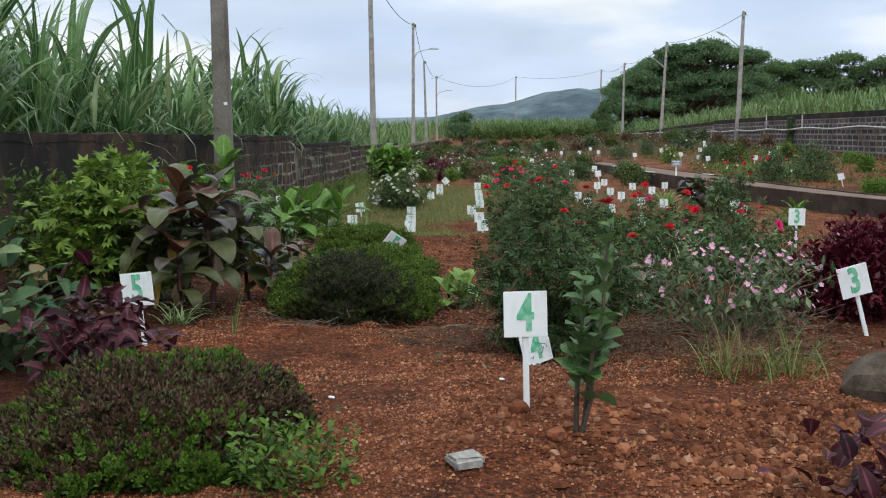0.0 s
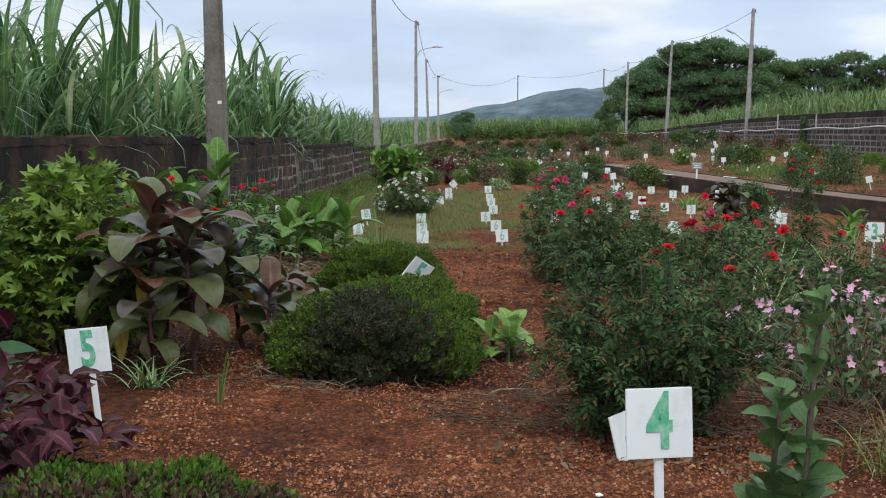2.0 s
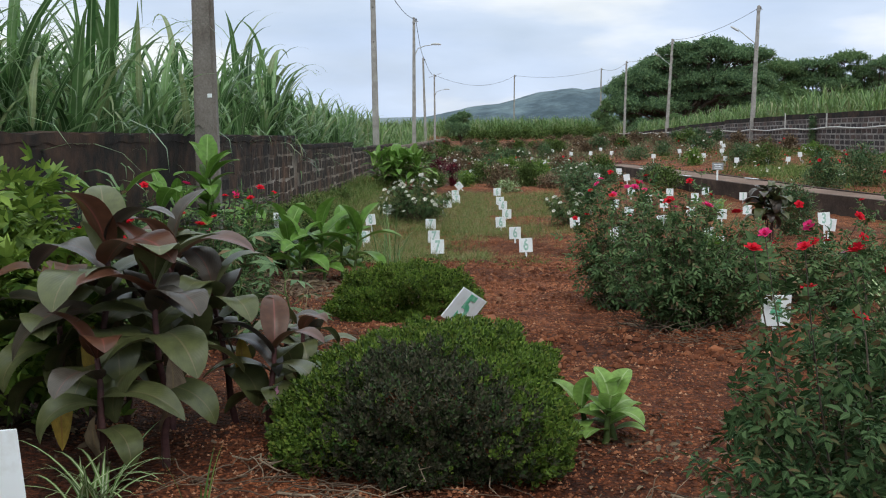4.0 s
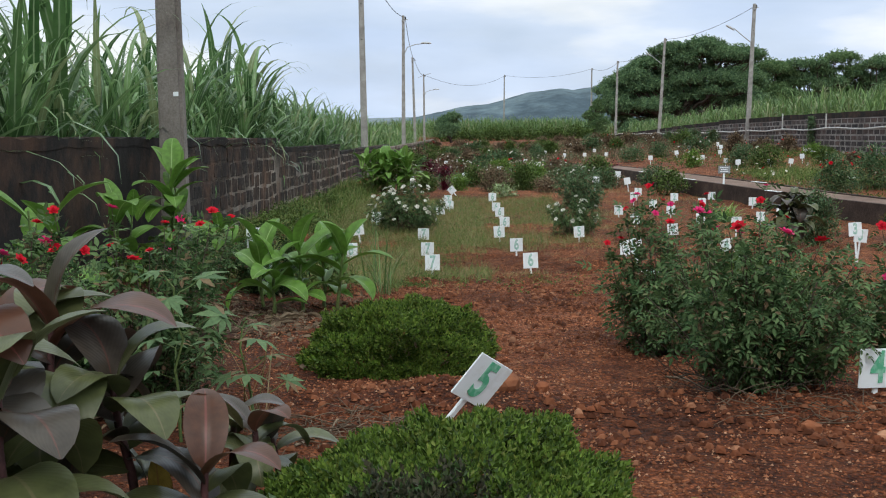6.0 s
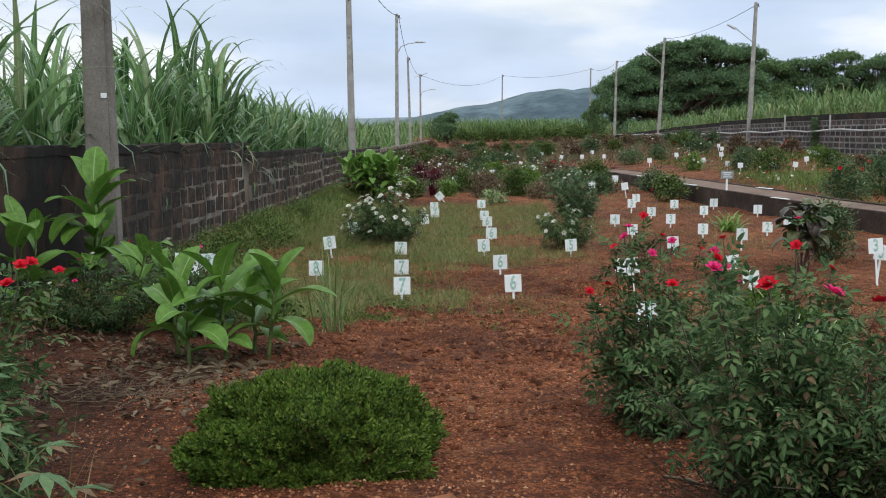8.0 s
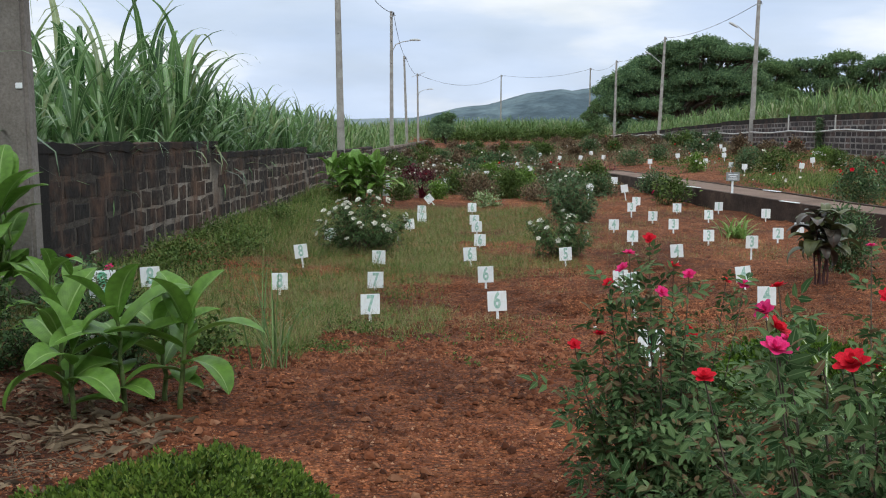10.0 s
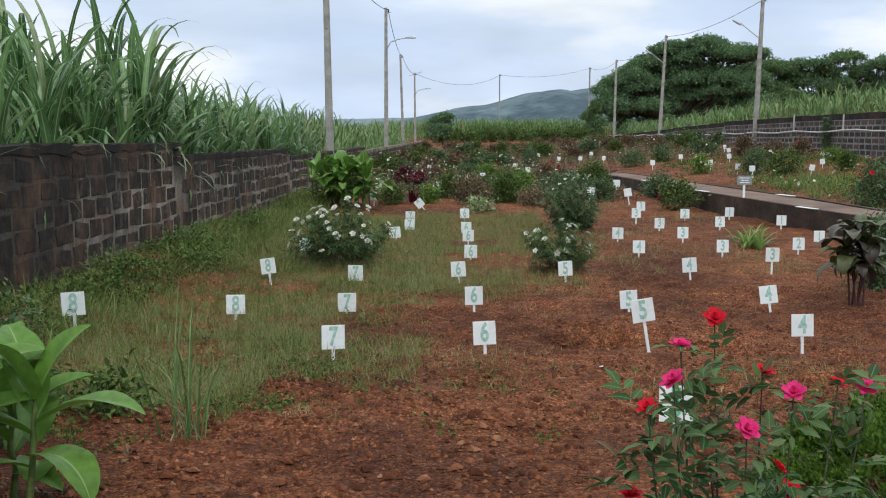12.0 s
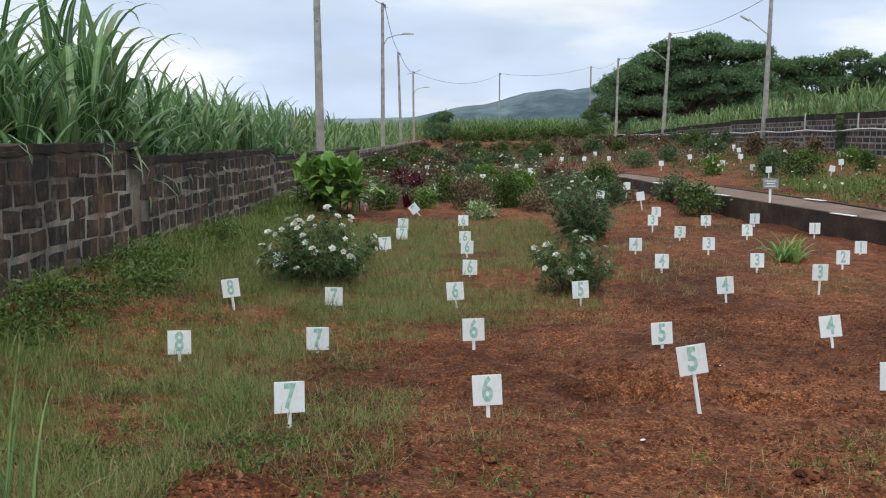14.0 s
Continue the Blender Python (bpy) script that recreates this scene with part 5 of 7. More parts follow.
def big_leaf_mesh(leaf, v):
    if (leaf, v) not in BIG:
        if v > 3:
            S = arched_leaf(*((0.44, 1.7, 0.5, 1.2), (0.50, 2.4, 0.35, 1.1), (0.42, 1.2, 0.7, 1.6), (0.48, 2.9, 0.4, 1.3), (0.34, 0.9, 0.55, 1.5), (0.36, 1.5, 0.4, 1.4), (0.33, 0.5, 0.7, 1.2), (0.38, 1.9, 0.3, 1.2), (0.40, 1.5, 0.35, 1.0), (0.44, 1.9, 0.25, 1.1), (0.38, 1.2, 0.45, 1.3), (0.34, 0.8, 0.8, 1.5), (0.38, 1.1, 0.55, 1.8), (0.46, 2.3, 0.3, 1.2))[v - 4])
        else:
            w, fold, droop = ((0.46, 0.3, 0.3), (0.52, 0.2, 0.6), (0.42, 0.4, 0.15), (0.50, 0.15, 0.95))[v]
            S = leaf_shape(w, 10, fold, droop, 0.45, 0.10, 0.02, 2)
        BIG[(leaf, v)] = mesh_of("leaf", *S[:2], LEAF[leaf], S[2])
    return BIG[(leaf, v)]


def canna(name, x, y, h, stalks, leaves, size, kinds, label, spread=0.2, seed=0, group="", stem="stem", category="canna plant", lean=(0.45, 1.3), from_low=0.2, wide=1.0, withered=0, arching=False):
    """Upright stalks with large single leaves."""
    r = np.random.default_rng(seed + 300)
    ob = thing(name, x, y, at_ground(x, y) - 0.02, label, category, group)
    for s in range(stalks):
        a = r.uniform(0, 6.28)
        d = spread * math.sqrt(r.uniform(0, 1)) if stalks > 1 else 0
        foot = np.array([d * math.cos(a), d * math.sin(a), 0.0])
        H = h * r.uniform(0.6, 0.86)
        tip = foot + np.array([r.normal(0, 0.05), r.normal(0, 0.05), H])
        line = bent(foot - np.array([0, 0, 0.03]), tip, 0.02, 6)
        stalk = part("stalk", mesh_of("stalk", *tubes([(line, 0.014, 0.007)], 6)[:2], M[stem]), ob)
        az = r.uniform(0, 6.28)
        for k in range(leaves):
            f = from_low + (1 - from_low) * (k + 0.5) / leaves
            p = foot + (tip - foot) * f
            az += 2.3 + r.normal(0, 0.4)
            up = lean[1] * (1 - f) + lean[0] * f + r.normal(0, 0.12)
            L = size * r.uniform(0.75, 1.15) * (0.75 + 0.5 * math.sin(f * 2.6))
            dvec = Vector((math.cos(az) * math.sin(up), math.sin(az) * math.sin(up), math.cos(up)))
            side = dvec.cross(Vector((0, 0, 1))).normalized()
            nrm = side.cross(dvec)
            R = Matrix((side, dvec, nrm)).transposed()
            kind = kinds[int(r.integers(len(kinds)))]
            v = (0, 1, 1, 3)[int(r.integers(4))] if up > 0.6 else (0, 2)[int(r.integers(2))]
            v = ((8, 10, 8, 9) if f > 0.7 else (8, 9, 9, 11))[int(r.integers(4))] if arching == "long" else ((4, 6, 4, 5) if f > 0.75 else (4, 5, 5, 7))[int(r.integers(4))] if arching else v
            part("leaf", big_leaf_mesh(kind, v), ob, m=Matrix.Translation(Vector(p)) @ R.to_4x4() @ Matrix.Diagonal((L * wide, L, L, 1)))
    for k in range(withered):
        a = -1.57 + r.normal(0, 0.8)
        p = Vector((spread * 0.8 * math.cos(a), spread * 0.8 * math.sin(a), h * r.uniform(0.25, 0.42)))
        dvec = Vector((math.cos(a) * 0.35, math.sin(a) * 0.35, -1)).normalized()
        side = dvec.cross(Vector((0, 0, 1))).normalized()
        R = Matrix((side, dvec, side.cross(dvec))).transposed()
        L = size * r.uniform(0.6, 0.9)
        part("leaf", big_leaf_mesh(("yellow_canna", "dry")[k % 2], k % 4), ob, "withered hanging leaf", m=Matrix.Translation(p) @ R.to_4x4() @ Matrix.Diagonal((L * 0.7, L, L, 1)))
    return ob


def tuft(name, x, y, n, length, width, leaf, label, lean=(0.1, 0.7), curl=(0.4, 1.6), spread=0.05, seed=0, category="grass clump", group=""):
    r = np.random.default_rng(seed + 500)
    ob = thing(name, x, y, at_ground(x, y) - 0.01, label, category, group)
    base = np.stack([r.normal(0, spread, n), r.normal(0, spread, n), np.zeros(n)], 1)
    B = blades(base, r.uniform(0, 6.28, n), length * r.uniform(0.5, 1.1, n), r.uniform(*lean, n), r.uniform(*curl, n), width * r.uniform(0.7, 1.2, n), 7)
    mass("leaf_tuft", B, LEAF[leaf], ob)
    return ob


# ---- sugar cane ----
def cane_field(name, pts, height, leaves, segs, leaf, label, width=0.055, stalk=True, fall=1.0):
    n = len(pts)
    height = np.interp(pts[:, 1], [8, 18, 20.5, 24.5, 26.5, 30, 34, 46], [1.08, 1.05, 0.88, 0.80, 0.96, 0.96, 0.5 + 0.5 * fall, fall]) * height
    tall = np.repeat(height, leaves)
    base = np.repeat(pts, leaves, 0)
    m = len(base)
    H = np.repeat(height * RNG.uniform(0.22, 0.56, n), leaves)
    lv = np.tile(np.linspace(0.12, 1.0, leaves), n)
    jit = np.repeat(RNG.normal(0, 0.16, (n, 2)), leaves, 0) * lv[:, None]
    b = base + np.stack([jit[:, 0], jit[:, 1], H * lv], 1)
    lean = np.abs(RNG.normal(0.42, 0.22, m)) * (1.3 - 0.85 * lv)
    curl = RNG.uniform(0.8, 3.6, m) * np.where(lv > 0.9, 0.8, 1.0)
    L = tall * RNG.uniform(0.34, 0.66, m)
    B = blades(b, RNG.uniform(0, 6.28, m), L, lean, curl, width * RNG.uniform(0.6, 1.3, m), segs, 2.7)
    ob = new(name, mesh_of(name, *B[:2], LEAF[leaf], B[2]))
    tagged(ob, label, "sugar cane", kind="stuff")
    if stalk:
        lines = [((p - (0, 0, 0.05), p + (0.0, 0.0, q * 0.4)), 0.016, 0.013) for p, q in zip(pts[::2], height[::2])]
        ob2 = part("stalks", mesh_of("stalks", *tubes(lines, 4)[:2], M["stem"]), ob)
        tagged(ob2, kind="stuff")


def field_points(n, x0, x1, y0, y1, seed):
    r = np.random.default_rng(seed)
    x, y = r.uniform(x0, x1, n), r.uniform(y0, y1, n)
    return np.stack([x, y, land(x, y)], 1)


cane_field("sugar_cane", np.concatenate([field_points(110, -7.0, -4.98, 8, 18, 1), field_points(470, -7.0, -4.98, 18, 47, 11), field_points(110, -11, -7.0, 8, 18, 2), field_points(330, -12, -7.0, 18, 47, 12)]), 2.85, 14, 8, "cane", "tall dense green sugar cane behind the wall", 0.095, fall=0.86)
cane_field("sugar_cane_clumps", np.concatenate([field_points(5, -6.4, -5.1, 8, 18, 21), field_points(3, -6.6, -5.1, 20.5, 24.0, 22), field_points(16, -6.7, -5.05, 24, 30.5, 24), field_points(6, -9, -6.4, 9, 26, 23)]), 4.15, 16, 10, "cane", "tall arching clumps of broad cane leaves above the wall", 0.14)
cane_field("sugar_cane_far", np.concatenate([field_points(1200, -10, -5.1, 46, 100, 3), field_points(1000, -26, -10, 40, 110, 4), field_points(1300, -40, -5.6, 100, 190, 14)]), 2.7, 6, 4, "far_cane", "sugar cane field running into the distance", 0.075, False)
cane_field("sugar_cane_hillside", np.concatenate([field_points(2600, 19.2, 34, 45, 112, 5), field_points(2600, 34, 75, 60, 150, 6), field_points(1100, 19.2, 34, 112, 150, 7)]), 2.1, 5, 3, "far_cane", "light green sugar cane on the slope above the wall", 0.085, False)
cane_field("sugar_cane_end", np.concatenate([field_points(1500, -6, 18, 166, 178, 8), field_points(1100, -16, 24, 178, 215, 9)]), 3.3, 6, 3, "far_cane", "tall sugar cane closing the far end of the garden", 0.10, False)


# ---- trees ----
def tree(name, x, y, h, lobes, trunk_h, leaf, label, leaf_size=0.42, per=420, seed=0, trunks=1, group="", squash=0.72):
    r = np.random.default_rng(seed + 900)
    z = float(land(x, y)) - 0.2
    ob = thing(name, x, y, z, label, "tree", group)
    lines, Ts, Ds = [], [], []
    foot = [np.array([r.normal(0, 0.5) * (trunks > 1), r.normal(0, 0.4) * (trunks > 1), 0]) for _ in range(trunks)]
    for (lx, ly, lz, lr) in lobes:
        f = foot[int(r.integers(trunks))]
        fork = f + np.array([lx * 0.12, ly * 0.12, trunk_h * r.uniform(0.7, 1.0)])
        lines.append((np.concatenate([bent(f, fork, 0.02, 4), bent(fork, (lx, ly, lz - lr * 0.2), 0.06, 5)[1:]]), 0.035 * h, 0.05))
        for k in range(5):
            b = np.array([lx, ly, lz]) + r.normal(0, 0.45, 3) * lr * (1, 1, 0.5)
            lines.append((bent((lx * 0.8, ly * 0.8, lz - lr * 0.35), b, 0.08, 4), 0.09, 0.025))
        n = int(per * lr * 2.6)
        d = r.normal(0, 1, (n, 3))
        d /= np.linalg.norm(d, axis=1, keepdims=True)
        d[:, 2] = np.where(d[:, 2] < -0.25, -d[:, 2] * 0.5, d[:, 2])
        rad = lr * r.uniform(0.55, 1.05, n) * (1 + 0.22 * value_noise(d[:, 0] * 3 + seed, d[:, 1] * 3 + lx, 0.8, seed + 2))
        Ts.append(np.array([lx, ly, lz]) + d * rad[:, None] * np.array([1, 1, squash]))
        Ds.append(d)
    T, D = np.concatenate(Ts), np.concatenate(Ds)
    fol = scatter(TINY, frames_from(D * 0.4 + r.normal(0, 0.7, D.shape), 0.5), T, leaf_size * 0.55 * r.uniform(0.6, 1.4, len(T)))
    part("crown", mesh_of("crown", *fol[:2], LEAF[leaf], fol[2], smooth=False), ob)
    part("trunk", mesh_of("trunk", *tubes(lines, 6)[:2], M["bark"]), ob)
    return ob


def profile_lobes(n, tops, base, depth, r0, r1, seed):
    """Crown lobes filling the space between a base height and an outline (offset, height)."""
    r = np.random.default_rng(seed)
    xs, zs = [p[0] for p in tops], [p[1] for p in tops]
    out = []
    for k in range(n):
        lr = r.uniform(r0, r1)
        x = xs[0] + lr * 0.8 + (xs[-1] - xs[0] - lr * 1.6) * (k + r.uniform(0, 1)) / n
        top = min(np.interp(v, xs, zs) for v in (x - lr * 0.5, x, x + lr * 0.5)) - lr * 0.72
        f = (1.0, 0.55, 0.15, 0.85, 0.35)[k % 5] + r.normal(0, 0.05)
        y = depth * r.uniform(-1, 1) * (1.15 - 0.75 * max(f, 0))
        out.append((x, y, base + max(top - base, 0.2) * min(f, 1.0), lr))
    return out


def random_lobes(n, w, d, z0, z1, r0, r1, seed):
    r = np.random.default_rng(seed)
    out = []
    for k in range(n):
        a, q = r.uniform(0, 6.28), math.sqrt(r.uniform(0, 1))
        x, y = w * q * math.cos(a), d * q * math.sin(a)
        out.append((x, y, z0 + (z1 - z0) * (1 - q ** 1.8) + r.normal(0, 0.4), r.uniform(r0, r1)))
    return out

# far trees
Z_TREE = float(land(28, 160)) - 0.2
tree("rain_tree", 28, 160, 15, profile_lobes(105, [(x - 28, z - Z_TREE) for x, z in ((16.6, 6.6), (18.4, 8.4), (20, 9.4), (22.6, 11.4), (25, 12.7), (28, 12.9), (30.2, 13.6), (32.4, 14.1), (34.2, 12.8), (36, 12.6), (38.2, 12.4), (39.6, 9.8))], 2.6, 5.5, 1.3, 2.1, 1) + profile_lobes(14, [(-8, 9), (0, 11), (8, 10)], 4.0, 1.5, 2.0, 2.6, 6) + profile_lobes(16, [(-11, 4.6), (-4, 5.0), (2, 4.6), (10, 4.8)], 0.6, 4.0, 1.2, 1.9, 4), 3.2, "tree", "large dark spreading rain tree on the slope", 0.56, 290, 1, 3)
for i, (x, y, w, top) in enumerate(((43, 187, 5.0, 12.0), (48, 189, 5.0, 12.8), (54, 190, 5.5, 13.1), (60, 192, 6.0, 14.3), (66, 190, 5.5, 13.8), (72, 193, 6.0, 14.2), (78, 194, 6.0, 14.0), (84, 195, 6.0, 14.4))):
    zt = top - float(land(x, y)) + 0.2
    tree("grove_tree", x, y, 11, profile_lobes(24, [(-w, zt * 0.72), (-w * 0.6, zt * 0.95), (0, zt), (w * 0.55, zt * 0.94), (w, zt * 0.7)], zt * 0.25, 4.5, 1.5, 2.2, 20 + i), 2.2, ("tree", "light_tree")[i % 2], "dense dark green tree in a grove on the hill", 0.64, 180, 30 + i, 2, "grove on the hill")
tree("mango_tree", -2.5, 139, 4.6, random_lobes(9, 1.3, 1.3, 1.2, 3.7, 0.8, 1.2, 40), 0.8, "tree", "small dark rounded tree at the field's end", 0.42, 380, 41, 1)
tree("young_tree", 15.7, 152, 5.4, [(0, 0, 1.2, 1.5), (0.5, 0, 2.2, 1.4), (-0.5, 0.2, 2.9, 1.2), (0.1, 0, 3.9, 0.9), (0.2, 0, 4.6, 0.6)], 0.8, "light_tree", "upright dense young tree at the field's edge", 0.4, 420, 43, 1, squash=0.8)
for i, (x, y, w) in enumerate(((22.5, 132, 2.2), (27, 140, 2.4), (33, 138, 2.6), (20.8, 150, 2.0))):
    tree("slope_bush", x, y, 2.6, random_lobes(6, w, 1.5, 0.6, 1.7, 0.8, 1.3, 50 + i), 0.4, ("light_tree", "tree")[i % 2], "rounded green bush among the cane", 0.42, 240, 60 + i, 1, "bushes below the trees")
for i in range(11):
    bush("hedge_bush", -3.0 + i * 1.75, 148 + (i % 3) * 1.2, 1.2, 1.0, 1.2 + 0.3 * (i % 2), "weed", SMALL, 900, 0.25, "low dense green hedge bush before the cane", "bush", "hedge at the far end", seed=70 + i, gap=0.02, stems=5)

# ---- near garden, first part ----
mound(-1.38, 4.72, 0.66, 0.95, 0.27, 7500, 0.060, "clipped low mound of purple-green small-leaved shrub", (("hedge_bright", lambda u, v, w: 1.1 * u - 1.5 * v - 1.28), ("hedge_bright", lambda u, v, w: 1.6 * v - 0.6 * u - 0.55), ("hedge_green", lambda u, v, w: -0.8 * u - 0.7), ("hedge_dark", lambda u, v, w: w * 0 + 9)), 1, 0.14)
bush("young_shrub", -0.72, 4.02, 0.26, 0.22, 0.22, "hedge_bright", OVAL, 700, 0.04, "fresh bright green shoots beside the clipped mound", "shrub", "", 0.02, 0.4, "stem", 16, 5, seed=2, lump=0.4)
mound(-0.88, 8.28, 0.64, 0.92, 0.40, 10500, 0.046, "green clipped mound with a purple-leaved front", (("hedge_deep", lambda u, v, w: 0.55 - 2.2 * ((u + 0.05) ** 2 * 2.2 + (v + 0.62) ** 2 * 1.6)), ("hedge_green", lambda u, v, w: w * 0 + 9)), 4, 0.15)
mound(-1.24, 11.75, 0.57, 0.60, 0.34, 7500, 0.050, "loose green small-leaved mound on red soil", (("hedge_bright", lambda u, v, w: -0.9 * u - 0.8 * v - 0.72), ("hedge_green", lambda u, v, w: w * 0 + 9)), 6, 0.26)
mound(1.62, 14.8, 0.55, 0.55, 0.42, 3200, 0.06, "green small-leaved mound beside the roses", (("hedge_bright", lambda u, v, w: w * 0 + 9),), 7, 0.2)

bush("coleus", -1.92, 5.62, 0.32, 0.26, 0.38, "coleus", leaf_shape(0.58, 6, 0.3, 0.5, 0.42, 0.18), 190, 0.13, "purple coleus with pink-veined leaves", "coleus", "", 0.3, 0.5, "dark_stem", 14, 3, seed=8)
bush("coleus", 1.36, 3.9, 0.2, 0.2, 0.14, "coleus", leaf_shape(0.55, 5, 0.3, 0.35, 0.4, 0.15), 60, 0.12, "small purple coleus on bare soil", "coleus", "", 0.2, 0.5, "dark_stem", 8, 3, seed=9)
bush("croton", -2.66, 6.05, 0.28, 0.3, 0.44, "far_shrub", leaf_shape(0.42, 5, 0.3, 0.4, 0.5), 170, 0.2, "olive green broad-leaved croton", "shrub", "", 0.15, 0.5, "bark", 10, 4, seed=10)
bush("lobed_shrub", -2.78, 8.42, 0.48, 0.46, 1.06, "lobed", LOBED, 2000, 0.092, "yellow-green shrub with hand-shaped leaves", "shrub", "", 0.10, 0.35, "bark", 24, 8, seed=11)
bush("lobed_shrub", -3.50, 8.95, 0.42, 0.45, 0.92, "weed", OVAL, 1500, 0.085, "dense green shrub against the wall", "shrub", "", 0.10, 0.35, "bark", 20, 8, seed=12)
rosette_clump("bronze_canna", -1.96, 8.1, ((-2.12, 7.78, 1.12, 15), (-1.86, 7.74, 0.95, 14), (-2.34, 7.95, 0.84, 12), (-1.96, 8.2, 1.0, 14), (-1.72, 8.36, 0.80, 13), (-2.22, 8.4, 0.95, 12), (-1.56, 8.2, 0.50, 9), (-2.02, 7.52, 0.60, 9)), "clump of dark bronze canna with a few withered leaves", "canna plant", 1, 0.345, 1.20, 8, spread=0.9, low=0.42)
rosette_clump("bronze_canna", -1.5, 8.78, ((-1.52, 8.74, 0.48, 8), (-1.40, 8.86, 0.40, 7), (-1.62, 8.95, 0.44, 7)), "small dark bronze canna shoots", "canna plant", 2, 0.28, 1.2)
rose(-1.42, 8.15, 0.16, 0.14, 0.34, 8, 9, 0.07, "small periwinkle with two pink flowers under the canna", (("vinca_petal", 2, 0.026),), 61, "vinca", "vinca", "periwinkle", "", 0.3, 0, leaf_shape(0.4, 2, 0.2, 0.2), "stem")
hand_leaved(-1.74, 9.98, 0.58, 9, 0.125, "slender young plant with hand-shaped green leaves", 62)
tuft("spider_plant", -2.0, 7.35, 34, 0.36, 0.016, "striped", "variegated spider plant with arching leaves", (0.4, 1.1), (0.6, 1.6), 0.04, 1, "spider plant")
tuft("grass_clump", -1.55, 7.05, 6, 0.28, 0.01, "grass", "few thin green grass stalks in the soil", (0.02, 0.25), (0.1, 0.5), 0.02, 2)
rose(0.42, 6.72, 0.58, 0.60, 0.84, 62, 54, 0.078, "loose dark green rose bush with a few red blooms", (("red_petal", 2, 0.03),), 13, "rose_dark", twigs=60, blooms=(("red_petal", 0.02, 6.60, 1.00, 0.035), ("red_petal", 0.14, 6.55, 1.01, 0.036), ("pink_petal", 0.08, 6.72, 1.03, 0.03), ("red_petal", 0.52, 7.2, 0.72, 0.03)), hang=0.3)
rose(1.05, 8.3, 0.55, 0.55, 0.86, 34, 38, 0.09, "dark green rose bush with red blooms", (("red_petal", 7, 0.04), ("vinca_petal", 4, 0.03)), 14, twigs=8)
rose(1.55, 7.3, 0.80, 0.62, 0.66, 70, 20, 0.075, "sprawling periwinkle covered with pink flowers", (("vinca_petal", 140, 0.019),), 15, "vinca", "vinca", "periwinkle", "", 0.25, 130, leaf_shape(0.4, 2, 0.2, 0.2), "twig")
rose(2.35, 8.6, 0.65, 0.5, 0.62, 40, 20, 0.075, "periwinkle with pink flowers behind the larger one", (("vinca_petal", 70, 0.020),), 16, "vinca", "vinca", "periwinkle", "", 0.25, 10, leaf_shape(0.4, 2, 0.2, 0.2), "twig")
bush("amaranth", 2.68, 7.95, 0.50, 0.46, 0.62, "crimson", TINY, 5200, 0.06, "dense dark crimson amaranth bush", "amaranth", "", 0.06, 0.35, "dark_stem", 18, 6, seed=17)
fleshy_plant(0.39, 4.47, ((0.375, 4.47, 0.40, 4.40, 0.64, 30, 0.36), (0.40, 4.48, 0.50, 4.42, 0.86, 19, 0.36), (0.39, 4.47, 0.46, 4.38, 0.50, 16, 0.36)), "upright plant with round fleshy green leaves", 18)
rosette_clump("broad_leaf_plant", -0.16, 8.26, ((-0.17, 8.24, 0.26, 8), (-0.10, 8.30, 0.22, 6), (-0.22, 8.32, 0.20, 5)), "young plant with broad pale green leaves", "broad-leaf plant", 3, 0.27, 1.6, 0, ("pale_broad", "pale_broad", "pale_broad"), 0.2, 0.9, ((14, 15, 4), (15, 16)), "stem", 0.4)
for i, (x, y) in enumerate(((1.28, 6.05), (1.55, 5.95), (1.45, 6.2), (1.7, 6.1))):
    tuft("grass_clump", x, y, 52, 0.38, 0.006, ("grass", "grass", "dry_grass")[i % 3], "wispy green and straw grass clump", (0.05, 1.0), (0.4, 2.0), 0.08, 10 + i, group="grass clumps on the soil")

# ---- middle part ----
rose(0.42, 12.55, 0.46, 0.50, 0.74, 44, 28, 0.10, "dark green rose bush with crimson blooms", (("red_petal", 2, 0.030),), 20, twigs=24, blooms=(("red_petal", 0.35, 12.64, 0.96, 0.040), ("pink_petal", 0.27, 12.59, 0.91, 0.040), ("pink_petal", 0.22, 12.39, 0.88, 0.040), ("red_petal", 0.17, 12.38, 0.83, 0.040), ("red_petal", 0.41, 12.47, 0.88, 0.040), ("pink_petal", 0.45, 12.39, 0.86, 0.040), ("pink_petal", 0.34, 12.30, 0.81, 0.040), ("red_petal", 0.68, 12.83, 0.78, 0.040), ("red_petal", 0.15, 12.43, 0.64, 0.043), ("red_petal", 0.05, 12.33, 0.62, 0.04), ("pink_petal", 0.76, 12.87, 0.76, 0.043)))
rose(0.70, 11.1, 0.62, 0.55, 0.90, 76, 44, 0.088, "broad dark green rose bush with crimson blooms", (("pink_petal", 2, 0.04), ("red_petal", 3, 0.04)), 21, twigs=70, blooms=(("red_petal", 0.12, 10.56, 0.90, 0.042), ("pink_petal", 0.26, 10.59, 0.95, 0.044), ("red_petal", 0.29, 10.70, 0.97, 0.046), ("pink_petal", 0.36, 10.86, 0.92, 0.036), ("pink_petal", 0.36, 11.05, 0.95, 0.046), ("red_petal", 0.40, 11.09, 1.00, 0.030), ("red_petal", 0.71, 11.23, 0.96, 0.042), ("pink_petal", 0.95, 12.04, 1.0, 0.034), ("red_petal", 0.86, 11.27, 0.87, 0.038), ("pink_petal", 0.63, 11.31, 0.78, 0.04)))
rose(2.0, 12.4, 0.62, 0.55, 0.82, 34, 24, 0.12, "dark green rose bush with red blooms", (("red_petal", 8, 0.04), ("pink_petal", 5, 0.045)), 22)
